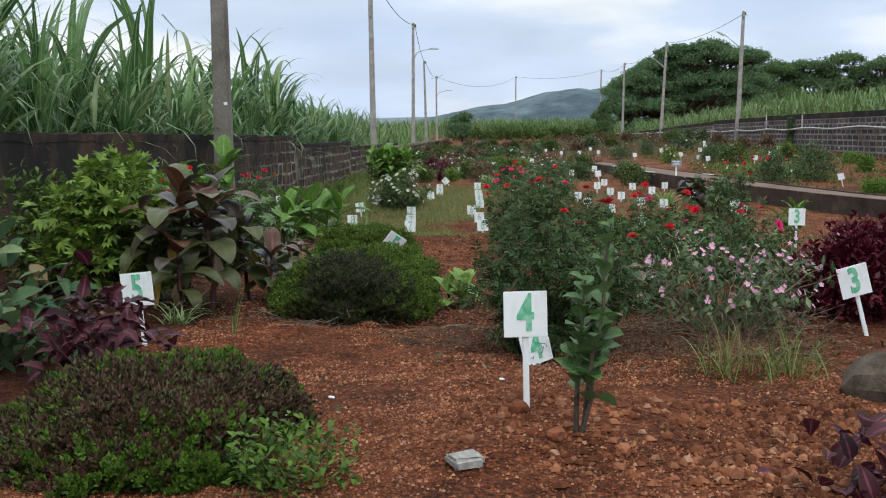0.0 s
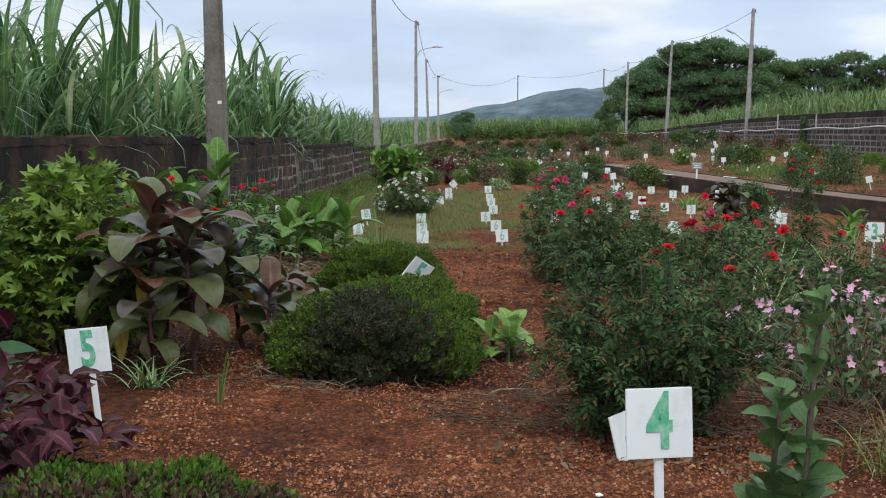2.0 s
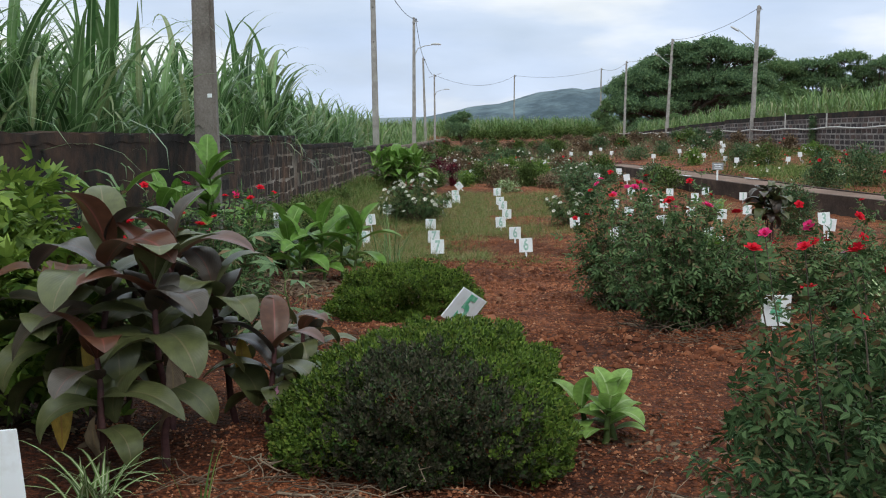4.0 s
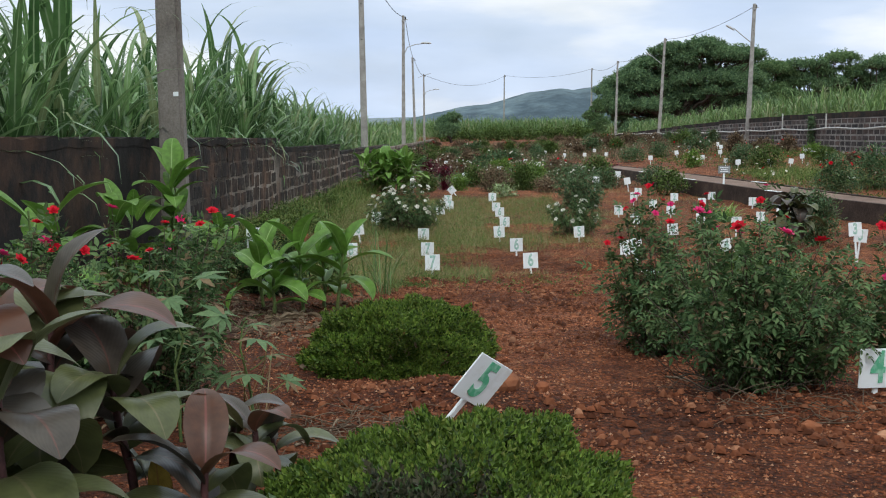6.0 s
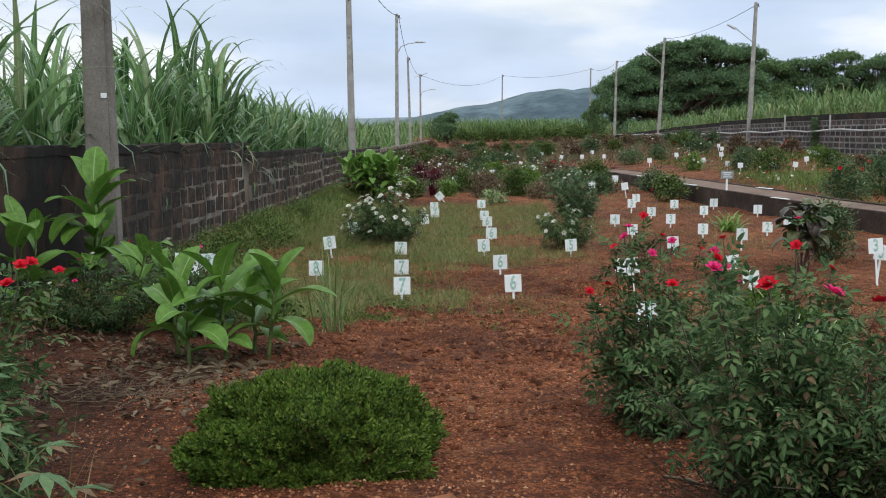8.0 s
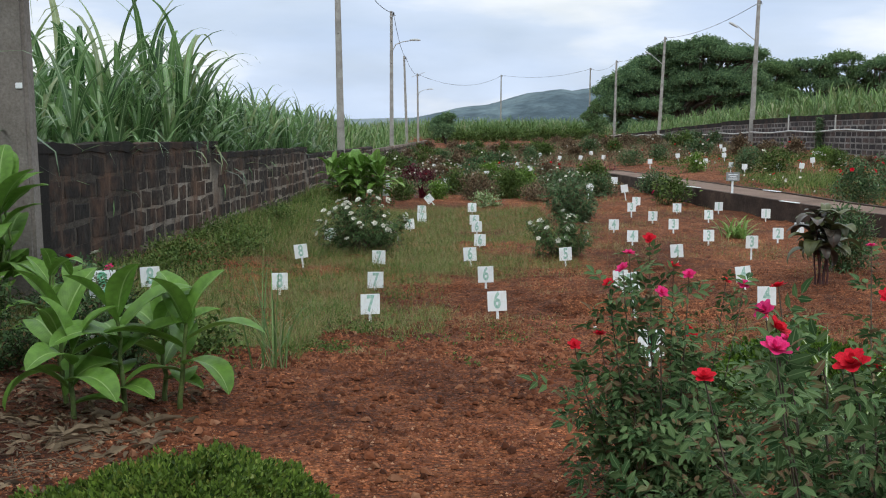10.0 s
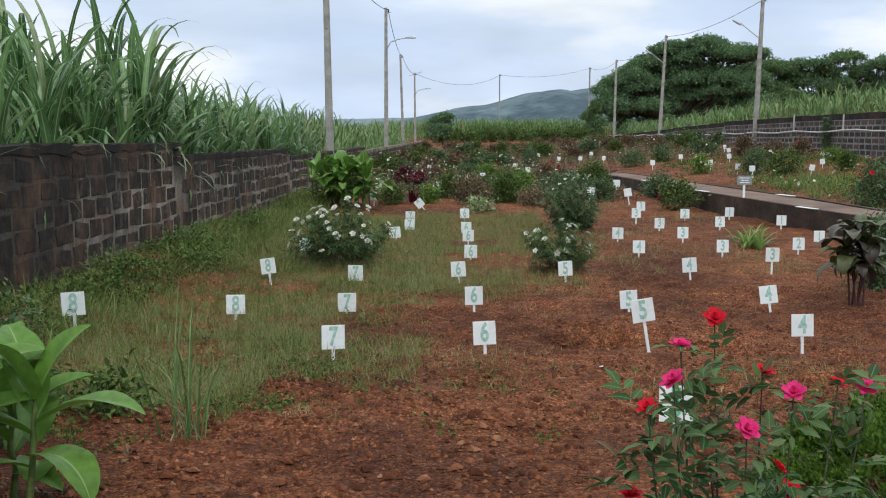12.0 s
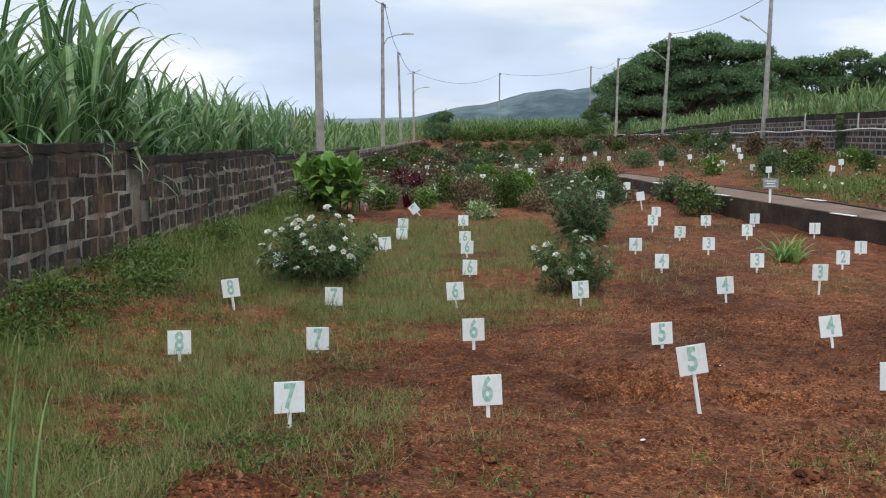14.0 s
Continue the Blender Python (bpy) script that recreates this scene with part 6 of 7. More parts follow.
rose(2.2, 10.0, 0.6, 0.55, 0.72, 30, 24, 0.12, "green rose bush with pink blooms", (("red_petal", 3, 0.042), ("pink_petal", 5, 0.042)), 23)
rose(3.02, 13.75, 0.42, 0.40, 0.58, 34, 22, 0.10, "rose bush with a cluster of bright red blooms on tall stems", (("red_petal", 2, 0.036),), 29, twigs=14, blooms=tuple(("red_petal", bx, 13.8, bz, 0.05) for bx, bz in ((2.92, 0.93), (3.03, 0.87), (3.08, 0.99), (3.13, 0.92), (3.23, 0.99), (3.20, 0.81), (2.71, 0.68))))
tuft("spider_plant", 3.25, 13.0, 40, 0.62, 0.020, "striped", "white-striped strap-leaved plant among the roses", (0.3, 1.0), (0.4, 1.4), 0.06, 29, "spider plant")
canna("broad_leaf_plant", 4.9, 18.1, 0.55, 7, 4, 0.30, ("canna",), "low broad-leaved green plant among the roses", 0.24, 16, "", "stem", "broad-leaf plant", (0.35, 1.1), 0.25, 1.0, arching="long")
tuft("spider_plant", 1.30, 13.35, 44, 0.72, 0.022, "striped", "white-striped strap-leaved plant among the roses", (0.3, 0.9), (0.4, 1.3), 0.05, 20, "spider plant")
tuft("spider_plant", 1.62, 9.55, 40, 0.62, 0.020, "striped", "white-striped strap-leaved plant among the roses", (0.3, 1.0), (0.4, 1.4), 0.06, 27, "spider plant")
tuft("spider_plant", 2.15, 11.3, 44, 0.70, 0.020, "striped", "white-striped strap-leaved plant among the roses", (0.3, 1.0), (0.4, 1.4), 0.06, 28, "spider plant")
tuft("spider_plant", 2.3, 10.2, 40, 0.6, 0.022, "striped", "white-striped strap-leaved plant among the roses", (0.3, 0.9), (0.4, 1.3), 0.05, 21, "spider plant")
rose(-2.36, 10.5, 0.46, 0.46, 0.80, 44, 30, 0.095, "leafy rose bush with bright red blooms near the wall", (("red_petal", 2, 0.036),), 24, group="rose bushes near the wall", twigs=20, blooms=(("red_petal", -2.63, 10.15, 0.97, 0.042), ("pink_petal", -2.43, 10.33, 0.97, 0.046), ("red_petal", -2.23, 10.48, 0.89, 0.042), ("red_petal", -2.28, 10.39, 0.77, 0.036), ("red_petal", -2.09, 10.87, 0.92, 0.046), ("red_petal", -2.13, 10.75, 0.86, 0.042), ("pink_petal", -2.19, 10.60, 0.90, 0.042), ("red_petal", -2.06, 10.70, 0.93, 0.042), ("red_petal", -2.25, 10.9, 0.86, 0.040), ("red_petal", -2.02, 10.95, 0.88, 0.040)))
rose(-2.95, 10.35, 0.45, 0.45, 0.78, 40, 28, 0.10, "leafy rose bush with bright red blooms near the wall", (("red_petal", 5, 0.036), ("pink_petal", 1, 0.04)), 25, group="rose bushes near the wall")
rose(-3.45, 11.75, 0.5, 0.5, 0.86, 32, 26, 0.11, "leafy rose bush with bright red blooms near the wall", (("red_petal", 4, 0.042), ("pink_petal", 2, 0.045)), 27, group="rose bushes near the wall")
rose(-2.68, 15.75, 0.46, 0.5, 0.66, 40, 26, 0.085, "thin dark green rose bush behind the green canna", (("pink_petal", 1, 0.03),), 31, "rose_dark", group="rose bushes near the wall", twigs=30)
rose(-3.35, 15.5, 0.5, 0.5, 0.62, 36, 24, 0.085, "twiggy dark green rose bush near the wall", (("pink_petal", 2, 0.022), ("white_petal", 4, 0.02)), 32, "rose_dark", group="rose bushes near the wall", twigs=30)
bush("weed_clump", -2.25, 16.6, 0.42, 0.34, 0.26, "weed", OVAL, 620, 0.055, "leafy green weeds behind the canna", "weeds", "weeds along the wall", 0.05, 0.5, "stem", 14, 7, (), 455, lump=0.4)
hand_leaved(-2.05, 10.0, 0.80, 11, 0.13, "young plant with large hand-shaped green leaves", 64)
tuft("dry_stalks", -1.76, 10.1, 12, 0.66, 0.007, "dry_grass", "thin dry straw-coloured stalks standing in soil", (0.1, 0.6), (0.0, 0.4), 0.05, 65, "dry stalks")
hand_leaved(-2.45, 11.3, 0.42, 7, 0.10, "low young plant with hand-shaped green leaves", 30)
rosette_clump("green_canna", -2.15, 14.5, ((-2.36, 14.2, 0.56, 7), (-2.16, 14.45, 0.72, 9), (-1.90, 14.6, 0.68, 9), (-2.02, 14.75, 0.60, 7), (-2.5, 14.5, 0.66, 7)), "clump of bright green canna with broad leaves", "canna plant", 10, 0.46, 1.12, 0, ("canna", "canna", "canna"), 0.25, 0.80, ((14, 15, 4), (15, 16)), "stem", 0.3)
canna("green_canna", -3.25, 16.45, 0.74, 3, 5, 0.30, ("canna",), "small bright green canna clump", 0.12, 11, "green cannas", arching="long")
canna("green_canna", -3.86, 17.2, 1.5, 4, 6, 0.46, ("canna",), "tall green canna beside the utility pole", 0.12, 12, "green cannas", wide=1.2, arching="long")
rose(-3.6, 17.9, 0.5, 0.6, 0.6, 30, 24, 0.10, "low leafy rose bush in the weeds", (("red_petal", 2, 0.045), ("white_petal", 2, 0.045)), 63, "far_shrub", group="rose bushes near the wall")
canna("green_canna", -4.05, 15.9, 1.0, 3, 5, 0.40, ("canna",), "green canna against the wall", 0.12, 13, "green cannas", wide=1.15, arching="long")
canna("green_canna", -3.72, 12.9, 1.12, 2, 5, 0.42, ("canna",), "green canna with wide leaves against the wall", 0.1, 14, "green cannas", wide=1.4, arching="long")
tuft("lemon_grass", -1.63, 16.12, 26, 0.92, 0.012, "far_cane", "sparse clump of tall grass-like leaves", (0.02, 0.5), (0.2, 1.7), 0.06, 22)
tuft("dry_stalks", -1.66, 16.05, 10, 0.34, 0.008, "dry_grass", "withered straw blades at the foot of the tall grass", (0.5, 1.4), (0.4, 1.4), 0.05, 66, "dry stalks")

# ---- far part ----
rose(-1.92, 26.2, 0.74, 0.62, 0.98, 56, 30, 0.105, "round rose bush with many white blooms", (("white_petal", 60, 0.046),), 40, name="white_rose_bush", group="white rose bushes", low=0.3, twigs=40)
rose(1.16, 26.1, 0.58, 0.5, 0.74, 40, 28, 0.105, "rose bush with white blooms", (("white_petal", 26, 0.046),), 41, name="white_rose_bush", group="white rose bushes", low=0.3, twigs=40)
rose(1.97, 32.3, 0.70, 0.6, 1.06, 60, 34, 0.12, "rounded loose dark green shrub with a few white blooms", (("white_petal", 3, 0.045),), 42, "far_shrub", "shrub", "shrub", "", 0.05)
canna("green_canna", -2.95, 36.6, 1.22, 44, 5, 0.46, ("canna", "canna", "pale_broad"), "large bright green canna clump beside the wall", 0.80, 43, "green cannas", lean=(0.45, 1.25), from_low=0.15, wide=1.0, arching="long")
canna("bronze_canna", 4.3, 23.2, 1.1, 6, 8, 0.36, ("dark_canna", "olive_canna", "olive_canna", "olive_canna"), "dark bronze canna on open soil", 0.13, 44, "", "dark_stem", lean=(0.55, 1.25), from_low=0.5, wide=0.95, arching=True)
tuft("dracaena", 4.7, 29.4, 60, 0.62, 0.042, "pale_broad", "yellow-green strap-leaved dracaena on soil", (0.1, 1.0), (0.7, 1.9), 0.08, 45, "dracaena")
MID = (
    ("amaranth", -2.15, 48.6, 0.44, 0.74, "crimson", OVAL, 1000, 0.10, "dark crimson leafy bush in a bed", ()),
    ("amaranth", -1.58, 46.0, 0.28, 0.52, "crimson", OVAL, 600, 0.10, "small dark crimson leafy bush", ()),
    ("amaranth", 4.6, 51.5, 0.8, 0.45, "crimson", OVAL, 900, 0.10, "low dark crimson bush beside the path", ()),
    ("shrub", -1.01, 38.1, 0.26, 0.48, "fern", SMALL, 1300, 0.06, "small fresh green shrub", ()),
    ("shrub", -1.95, 38.0, 0.34, 0.46, "weed", SMALL, 1500, 0.06, "olive green leafy shrub on red soil", ()),
    ("shrub", -0.58, 40.5, 0.38, 0.66, "weed", SMALL, 1800, 0.07, "leafy green shrub among withered plants", ()),
    ("withered_bush", 0.02, 38.2, 0.50, 0.76, "brown", NARROW, 2600, 0.08, "dark brown withered fern-like bush", ()),
    ("variegated_shrub", 0.22, 35.8, 0.34, 0.32, "striped", OVAL, 420, 0.09, "low shrub with white-edged leaves", ()),
    ("fern_bush", 0.85, 38.9, 0.44, 0.78, "weed", NARROW, 3200, 0.09, "rounded feathery green bush", ()),
    ("fern_bush", 1.34, 41.2, 0.30, 0.66, "fern", NARROW, 1800, 0.11, "bright yellow-green feathery bush", ()),
    ("withered_bush", 1.45, 37.3, 0.38, 0.40, "brown", SMALL, 1300, 0.06, "low dark brown withered mound", ()),
    ("flowering_shrub", 2.35, 41.0, 0.62, 0.68, "far_shrub", SMALL, 1500, 0.06, "twiggy grey-green shrub with white blooms", (("white_petal", 12, 0.045, 0.3),)),
    ("shrub", 4.0, 47.5, 0.65, 0.7, "weed", SMALL, 1800, 0.09, "olive green shrub before the path", ()),
    ("cypress_bush", 3.08, 66.2, 0.42, 0.95, "far_shrub", SMALL, 1500, 0.08, "upright dark green bush", ()),
    ("shrub", 5.0, 40.6, 0.46, 0.62, "far_shrub", SMALL, 1700, 0.08, "dark green shrub close to the path", ()),
    ("shrub", 4.75, 36.5, 0.48, 0.68, "weed", OVAL, 1300, 0.085, "leafy green shrub beside the path", (("pink_petal", 1, 0.06, 0.3),)),
    ("shrub", 5.1, 24.75, 0.44, 0.88, "far_shrub", NARROW, 4200, 0.075, "feathery dark green shrub beside the bronze canna", ()),
    ("shrub", 9.89, 50.2, 0.46, 0.86, "far_shrub", SMALL, 1900, 0.08, "dense dark green shrub beyond the path", ()),
    ("shrub", 10.6, 48.8, 0.64, 0.9, "weed", OVAL, 1500, 0.10, "loose bright green shrub beyond the path", ()),
    ("shrub", 8.51, 52.4, 0.42, 0.64, "fern", OVAL, 800, 0.10, "yellow-green shrub beyond the path", (("white_petal", 4, 0.05, 0.3),)),
    ("shrub", 7.21, 60.7, 0.70, 0.70, "far_shrub", SMALL, 1500, 0.09, "low dark green shrub beyond the path", ()),
    ("shrub", 9.10, 64.2, 0.55, 0.74, "far_shrub", SMALL, 1400, 0.09, "low dark green shrub beyond the path", ()),
    ("shrub", 8.95, 35.6, 0.56, 1.12, "far_shrub", SMALL, 3200, 0.075, "tall blue-green shrub with red blooms beyond the path", (("red_petal", 8, 0.05, 0.75),)),
    ("shrub", 11.1, 38.9, 0.80, 1.15, "far_shrub", SMALL, 3600, 0.085, "broad blue-green shrub beyond the path", (("red_petal", 4, 0.05, 0.7),)),
)
for i, (name, x, y, rx, h, leaf, shape, n, size, label, fl) in enumerate(MID):
    bush(name, x, y, rx, rx * 0.85, h, leaf, shape, n, size, label, "amaranth" if name == "amaranth" else "shrub", "", 0.05, 0.4, "stem", 12, 7, fl, 400 + i, lump=0.26, twigs=6)
tuft("cordyline", -1.41, 38.1, 34, 0.52, 0.05, "crimson", "dark red strap-leaved cordyline on soil", (0.1, 0.9), (0.3, 1.0), 0.05, 80, "cordyline")
for k in range(7):
    x, y = (-0.87, -0.24, -0.02, -0.49, 0.11, 1.14, 0.55)[k], (17.54, 17.82, 17.91, 20.44, 21.1, 18.5, 19.8)[k]
    tuft("grass_clump", x, y, 22 - 2 * k, 0.15, 0.006, "grass", "small fresh green grass tuft on soil", (0.2, 1.2), (0.2, 1.2), 0.035, 90 + k, group="grass tufts on the open soil")
for k, (x, y, h) in enumerate(((-3.95, 19.4, 0.34), (-3.75, 21.2, 0.30), (-3.9, 22.5, 0.42), (-3.45, 24.4, 0.32), (-3.95, 26.0, 0.36), (-3.7, 29.0, 0.4))):
    bush("weed_clump", x, y, 0.42, 0.5, h, "weed", OVAL, 700, 0.05, "leafy green weeds at the foot of the wall", "weeds", "weeds along the wall", 0.05, 0.5, "stem", 12, 7, (), 440 + k, lump=0.4)

# rows of low shrubs and beds further off
rr = np.random.default_rng(77)
BEDS = [(-3.7, 62), (-3.6, 66), (-3.9, 71), (-3.8, 76), (-4.0, 82), (-4.2, 90), (-4.4, 98), (-4.5, 107), (-3.5, 55), (3.3, 39.5), (0.3, 43.4), (3.0, 44.2)]
for y, x0, x1, n in ((47, -0.9, 3.0, 4), (53, -3, 3, 6), (60, -3, 1.5, 5), (68, -3.5, 2.5, 6), (78, -3.5, 16, 13), (88, -3.5, 16.5, 13), (100, -4, 16.5, 11), (118, -4, 16, 9)):
    for k in range(n):
        BEDS.append((x0 + (x1 - x0) * (k + rr.uniform(0.1, 0.9)) / n, y + rr.uniform(-2, 2)))
for y, x0, x1, n in ((45, 13, 17, 2), (51, 12.5, 17, 3), (57, 11, 17, 4), (66, 11, 17, 4), (38, 11.5, 17, 3), (33, 10.5, 17, 3)):
    for k in range(n):
        BEDS.append((x0 + (x1 - x0) * (k + rr.uniform(0.1, 0.9)) / n, y + rr.uniform(-2, 2)))
for i, (x, y) in enumerate(BEDS):
    kind = ("far_shrub", "brown", "weed", "brown", "brown", "far_shrub", "brown" if y > 66 else "fern")[int(rr.integers(7))]
    w = rr.uniform(0.28, 0.62) if y < 62 else rr.uniform(0.4, 0.85)
    fl = (("white_petal", 4, 0.06, 0.7),) if i % 4 == 0 else (("red_petal", 3, 0.06, 0.8),) if i % 7 == 0 else ()
    label = {"far_shrub": "rounded dark green garden shrub", "rose": "dark green rose bush in a bed", "weed": "loose green shrub in a bed", "brown": "brown half-withered shrub in a bed", "fern": "light green leafy shrub in a bed"}[kind]
    bush("garden_shrub", x, y, w, w * 0.8, (rr.uniform(0.3, 0.65) if y < 62 else rr.uniform(0.5, 1.0)), kind, TINY, int(1100 if y > 60 else 1500), 0.075 if y < 60 else 0.13, label + (" with white blooms" if i % 4 == 0 else " with red blooms" if i % 7 == 0 else ""), "shrub", "garden beds", 0.04, 0.4, "bark", 6, 6, fl, 200 + i)
r = np.random.default_rng(131)
n = 30000
P = np.stack([r.uniform(-3.6, 17.0, n), r.uniform(62, 124, n)], 1)
P = P[value_noise(P[:, 0] * 0.5, P[:, 1], 3.2, 19) + 0.5 * value_noise(P[:, 0], P[:, 1], 1.1, 20) > 0.05]
m = len(P)
B = blades(np.stack([P[:, 0], P[:, 1], land(P[:, 0], P[:, 1]) - 0.02], 1), r.uniform(0, 6.28, m), r.uniform(0.2, 0.62, m), r.uniform(0.05, 0.8, m), r.uniform(0.1, 1.0, m), r.uniform(0.015, 0.035, m), 2)
tagged(new("withered_bedding", mesh_of("withered_bedding", *B[:2], LEAF["brown"], B[2])), "brown withered bedding plants in rows further off", "bedding", kind="stuff")
log = thing("fallen_log", -2.6, 50.7, at_ground(-2.6, 50.7), "dark fallen log lying behind the shrubs", "log", turn=4)
part("trunk", mesh_of("trunk", *tubes([(bent((0, 0, 0.08), (1.6, 0, 0.07), 0.03, 7), 0.10, 0.075)], 9)[:2], M["bark"]), log)
part("stub", mesh_of("stub", *tubes([(bent((1.0, 0, 0.1), (1.25, -0.1, 0.26), 0.04, 4), 0.035, 0.02)], 7)[:2], M["bark"]), log)
r = np.random.default_rng(99)
n = 2200
P = np.stack([18.24 - np.abs(r.normal(0, 0.05, n)), 68.7 + r.normal(0, 0.30, n), r.uniform(0.2, 2.0, n)], 1)
vine = thing("wall_creeper", 18.2, 68.7, 0, "dark green creeper climbing the stone wall", "creeper")
S = scatter(SMALL, frames_from(r.normal(0, 0.6, P.shape) + np.array([-0.8, 0, 0])), P - np.array([18.2, 68.7, 0]), 0.09 * r.uniform(0.6, 1.3, n))
mass("foliage", S, LEAF["far_shrub"], vine)
part("stem", mesh_of("stem", *tubes([(bent((0.03, 0.0, 0.1), (0.03, 0.15, 1.9), 0.05, 7), 0.025, 0.012)], 5)[:2], M["bark"]), vine)

# ---- grass and weeds ----
def grass_patch(name, n, boxes, length, width, leaf, label, seed, lean=(0.05, 0.9), curl=(0.1, 1.2), keep=-0.1, segs=3, bare_edge=1.0):
    r = np.random.default_rng(seed)
    parts_xy = []
    for x0, x1, y0, y1, share in boxes:
        m = int(n * share)
        parts_xy.append(np.stack([r.uniform(x0, x1, m), r.uniform(y0, y1, m)], 1))
    P = np.concatenate(parts_xy)
    v = value_noise(P[:, 0], P[:, 1], 1.1, 88) + 0.4 * value_noise(P[:, 0], P[:, 1], 0.6, seed) + 0.5 * value_noise(P[:, 0], P[:, 1], 0.22, seed + 1)
    # the patch thins out raggedly towards the bare soil
    edge = -0.9 + 0.5 * value_noise(P[:, 0], P[:, 1], 1.4, seed + 5)
    thin = np.clip((P[:, 0] - edge) * 0.9, 0, 2) * (P[:, 1] < 23.6) + np.clip((17.3 - P[:, 1]) * 0.9 + 0.4 * value_noise(P[:, 0], P[:, 1], 0.9, seed + 6), 0, 2) * (P[:, 1] < 20)
    P = P[v + r.normal(0, 0.25, len(P)) - thin * bare_edge > keep]
    m = len(P)
    base = np.stack([P[:, 0], P[:, 1], land_bumpy(P[:, 0], P[:, 1]) - 0.005], 1)
    B = blades(base, r.uniform(0, 6.28, m), length * r.uniform(0.35, 1.2, m), r.uniform(*lean, m), r.uniform(*curl, m), width * r.uniform(0.6, 1.3, m), segs)
    ob = new(name, mesh_of(name, *B[:2], LEAF[leaf], B[2]))
    tagged(ob, label, "grass", kind="stuff")


LEFT = [(-4.4, -1.5, 16.4, 34, 0.66), (-2.4, -0.5, 17.8, 34, 0.14), (-1.4, 1.4, 23.6, 35, 0.20)]
grass_patch("grass", 185000, LEFT, 0.19, 0.0042, "grass", "short green grass and weeds on red soil", 1, (0.1, 1.3), (0.1, 1.4), keep=-0.35, segs=2)
grass_patch("dry_grass", 95000, LEFT, 0.22, 0.0032, "dry_grass", "thin straw-coloured grass on red soil", 2, (0.05, 1.2), (0.1, 1.5), keep=-0.35, segs=2)
grass_patch("grass_verge", 11000, [(-4.45, -3.2, 18, 40, 1.0)], 0.3, 0.008, "grass", "taller weeds along the foot of the wall", 3, keep=-0.3)
grass_patch("dry_grass_far", 14000, [(0.9, 2.6, 24, 27, 0.3), (1.3, 5.5, 27, 38, 0.5), (-3, 5, 38, 60, 0.2)], 0.16, 0.006, "dry_grass", "sparse dry grass between the signs", 4, keep=0.15)
grass_patch("grass_lawn", 12000, [(9.0, 12.5, 40, 48, 0.7), (9, 17, 36, 60, 0.3)], 0.28, 0.014, "grass", "fresh green grass beyond the path", 5, keep=-0.2)
grass_patch("litter_stalks", 7000, [(-2.4, 3, 5.4, 10, 0.4), (-0.4, 2.2, 6.2, 9.2, 0.3), (-3.2, 2, 10, 17, 0.3)], 0.20, 0.0035, "dry_grass", "dry stalks lying on the soil", 6, (1.2, 1.5), (0.0, 0.3), 0.1)


grass_patch("plot_grass", 60000, [(-1.2, 5.2, 16.4, 27, 0.7), (1.2, 6.0, 24, 34, 0.3)], 0.10, 0.0045, "dry_grass", "thin dry grass scattered over the open plots", 7, (0.1, 1.3), (0.1, 1.3), keep=0.62, segs=2, bare_edge=0.0)
grass_patch("plot_tufts", 30000, [(-1.2, 5.2, 15.6, 27, 0.7), (1.2, 6.0, 24, 34, 0.3)], 0.085, 0.005, "grass", "small green grass tufts scattered over the open plots", 8, (0.1, 1.2), (0.1, 1.2), keep=0.85, segs=2, bare_edge=0.0)


def weeds(name, n, boxes, size, leaf, label, seed, keep=0.15):
    r = np.random.default_rng(seed)
    P = np.concatenate([np.stack([r.uniform(a, b, int(n * s)), r.uniform(c, d, int(n * s))], 1) for a, b, c, d, s in boxes])
    v = value_noise(P[:, 0], P[:, 1], 0.7, seed) + 0.6 * value_noise(P[:, 0], P[:, 1], 0.3, seed + 7)
    P = P[v > keep]
    k = 9
    P = np.repeat(P, k, 0)
    T = np.stack([P[:, 0] + r.normal(0, size * 1.3, len(P)), P[:, 1] + r.normal(0, size * 1.3, len(P)), land_bumpy(P[:, 0], P[:, 1]) + np.abs(r.normal(0, size * 1.2, len(P)))], 1)
    d = r.normal(0, 0.7, T.shape) + np.array([0, 0, 0.35])
    S = scatter(TINY, frames_from(d), T, size * r.uniform(0.6, 1.3, len(T)))
    ob = new(name, mesh_of(name, *S[:2], LEAF[leaf], S[2]))
    tagged(ob, label, "weeds", kind="stuff")


weeds("weeds", 6500, [(-4.4, -2.4, 16, 36, 0.8), (-2.6, -0.9, 18.5, 34, 0.2)], 0.026, "weed", "low broad-leaved weeds in the grass", 11, 0.0)
weeds("plot_weeds", 1900, [(-3.8, -1.1, 15.7, 19.0, 0.8), (-1.2, 3.5, 16, 19, 0.2)], 0.028, "weed", "low leafy weeds at the edge of the grass", 16, 0.15)
weeds("wall_weeds", 2600, [(-4.4, -3.4, 14.5, 37, 1.0)], 0.05, "weed", "leafy weeds along the foot of the wall", 12, -0.05)
weeds("low_bedding", 14000, [(-3.8, 4.0, 40, 70, 0.5), (-3.8, 17, 66, 120, 0.5)], 0.09, "far_shrub", "low green bedding plants between the shrubs", 13, 0.1)
weeds("withered_bedding", 14000, [(-3.8, 4.3, 40, 70, 0.5), (-3.8, 17, 66, 120, 0.5)], 0.085, "brown", "low brown withered bedding plants", 14, 0.1)
weeds("side_bedding", 4200, [(8, 17.5, 34, 66, 1.0)], 0.075, "weed", "low green bedding plants beyond the path", 15, 0.25)


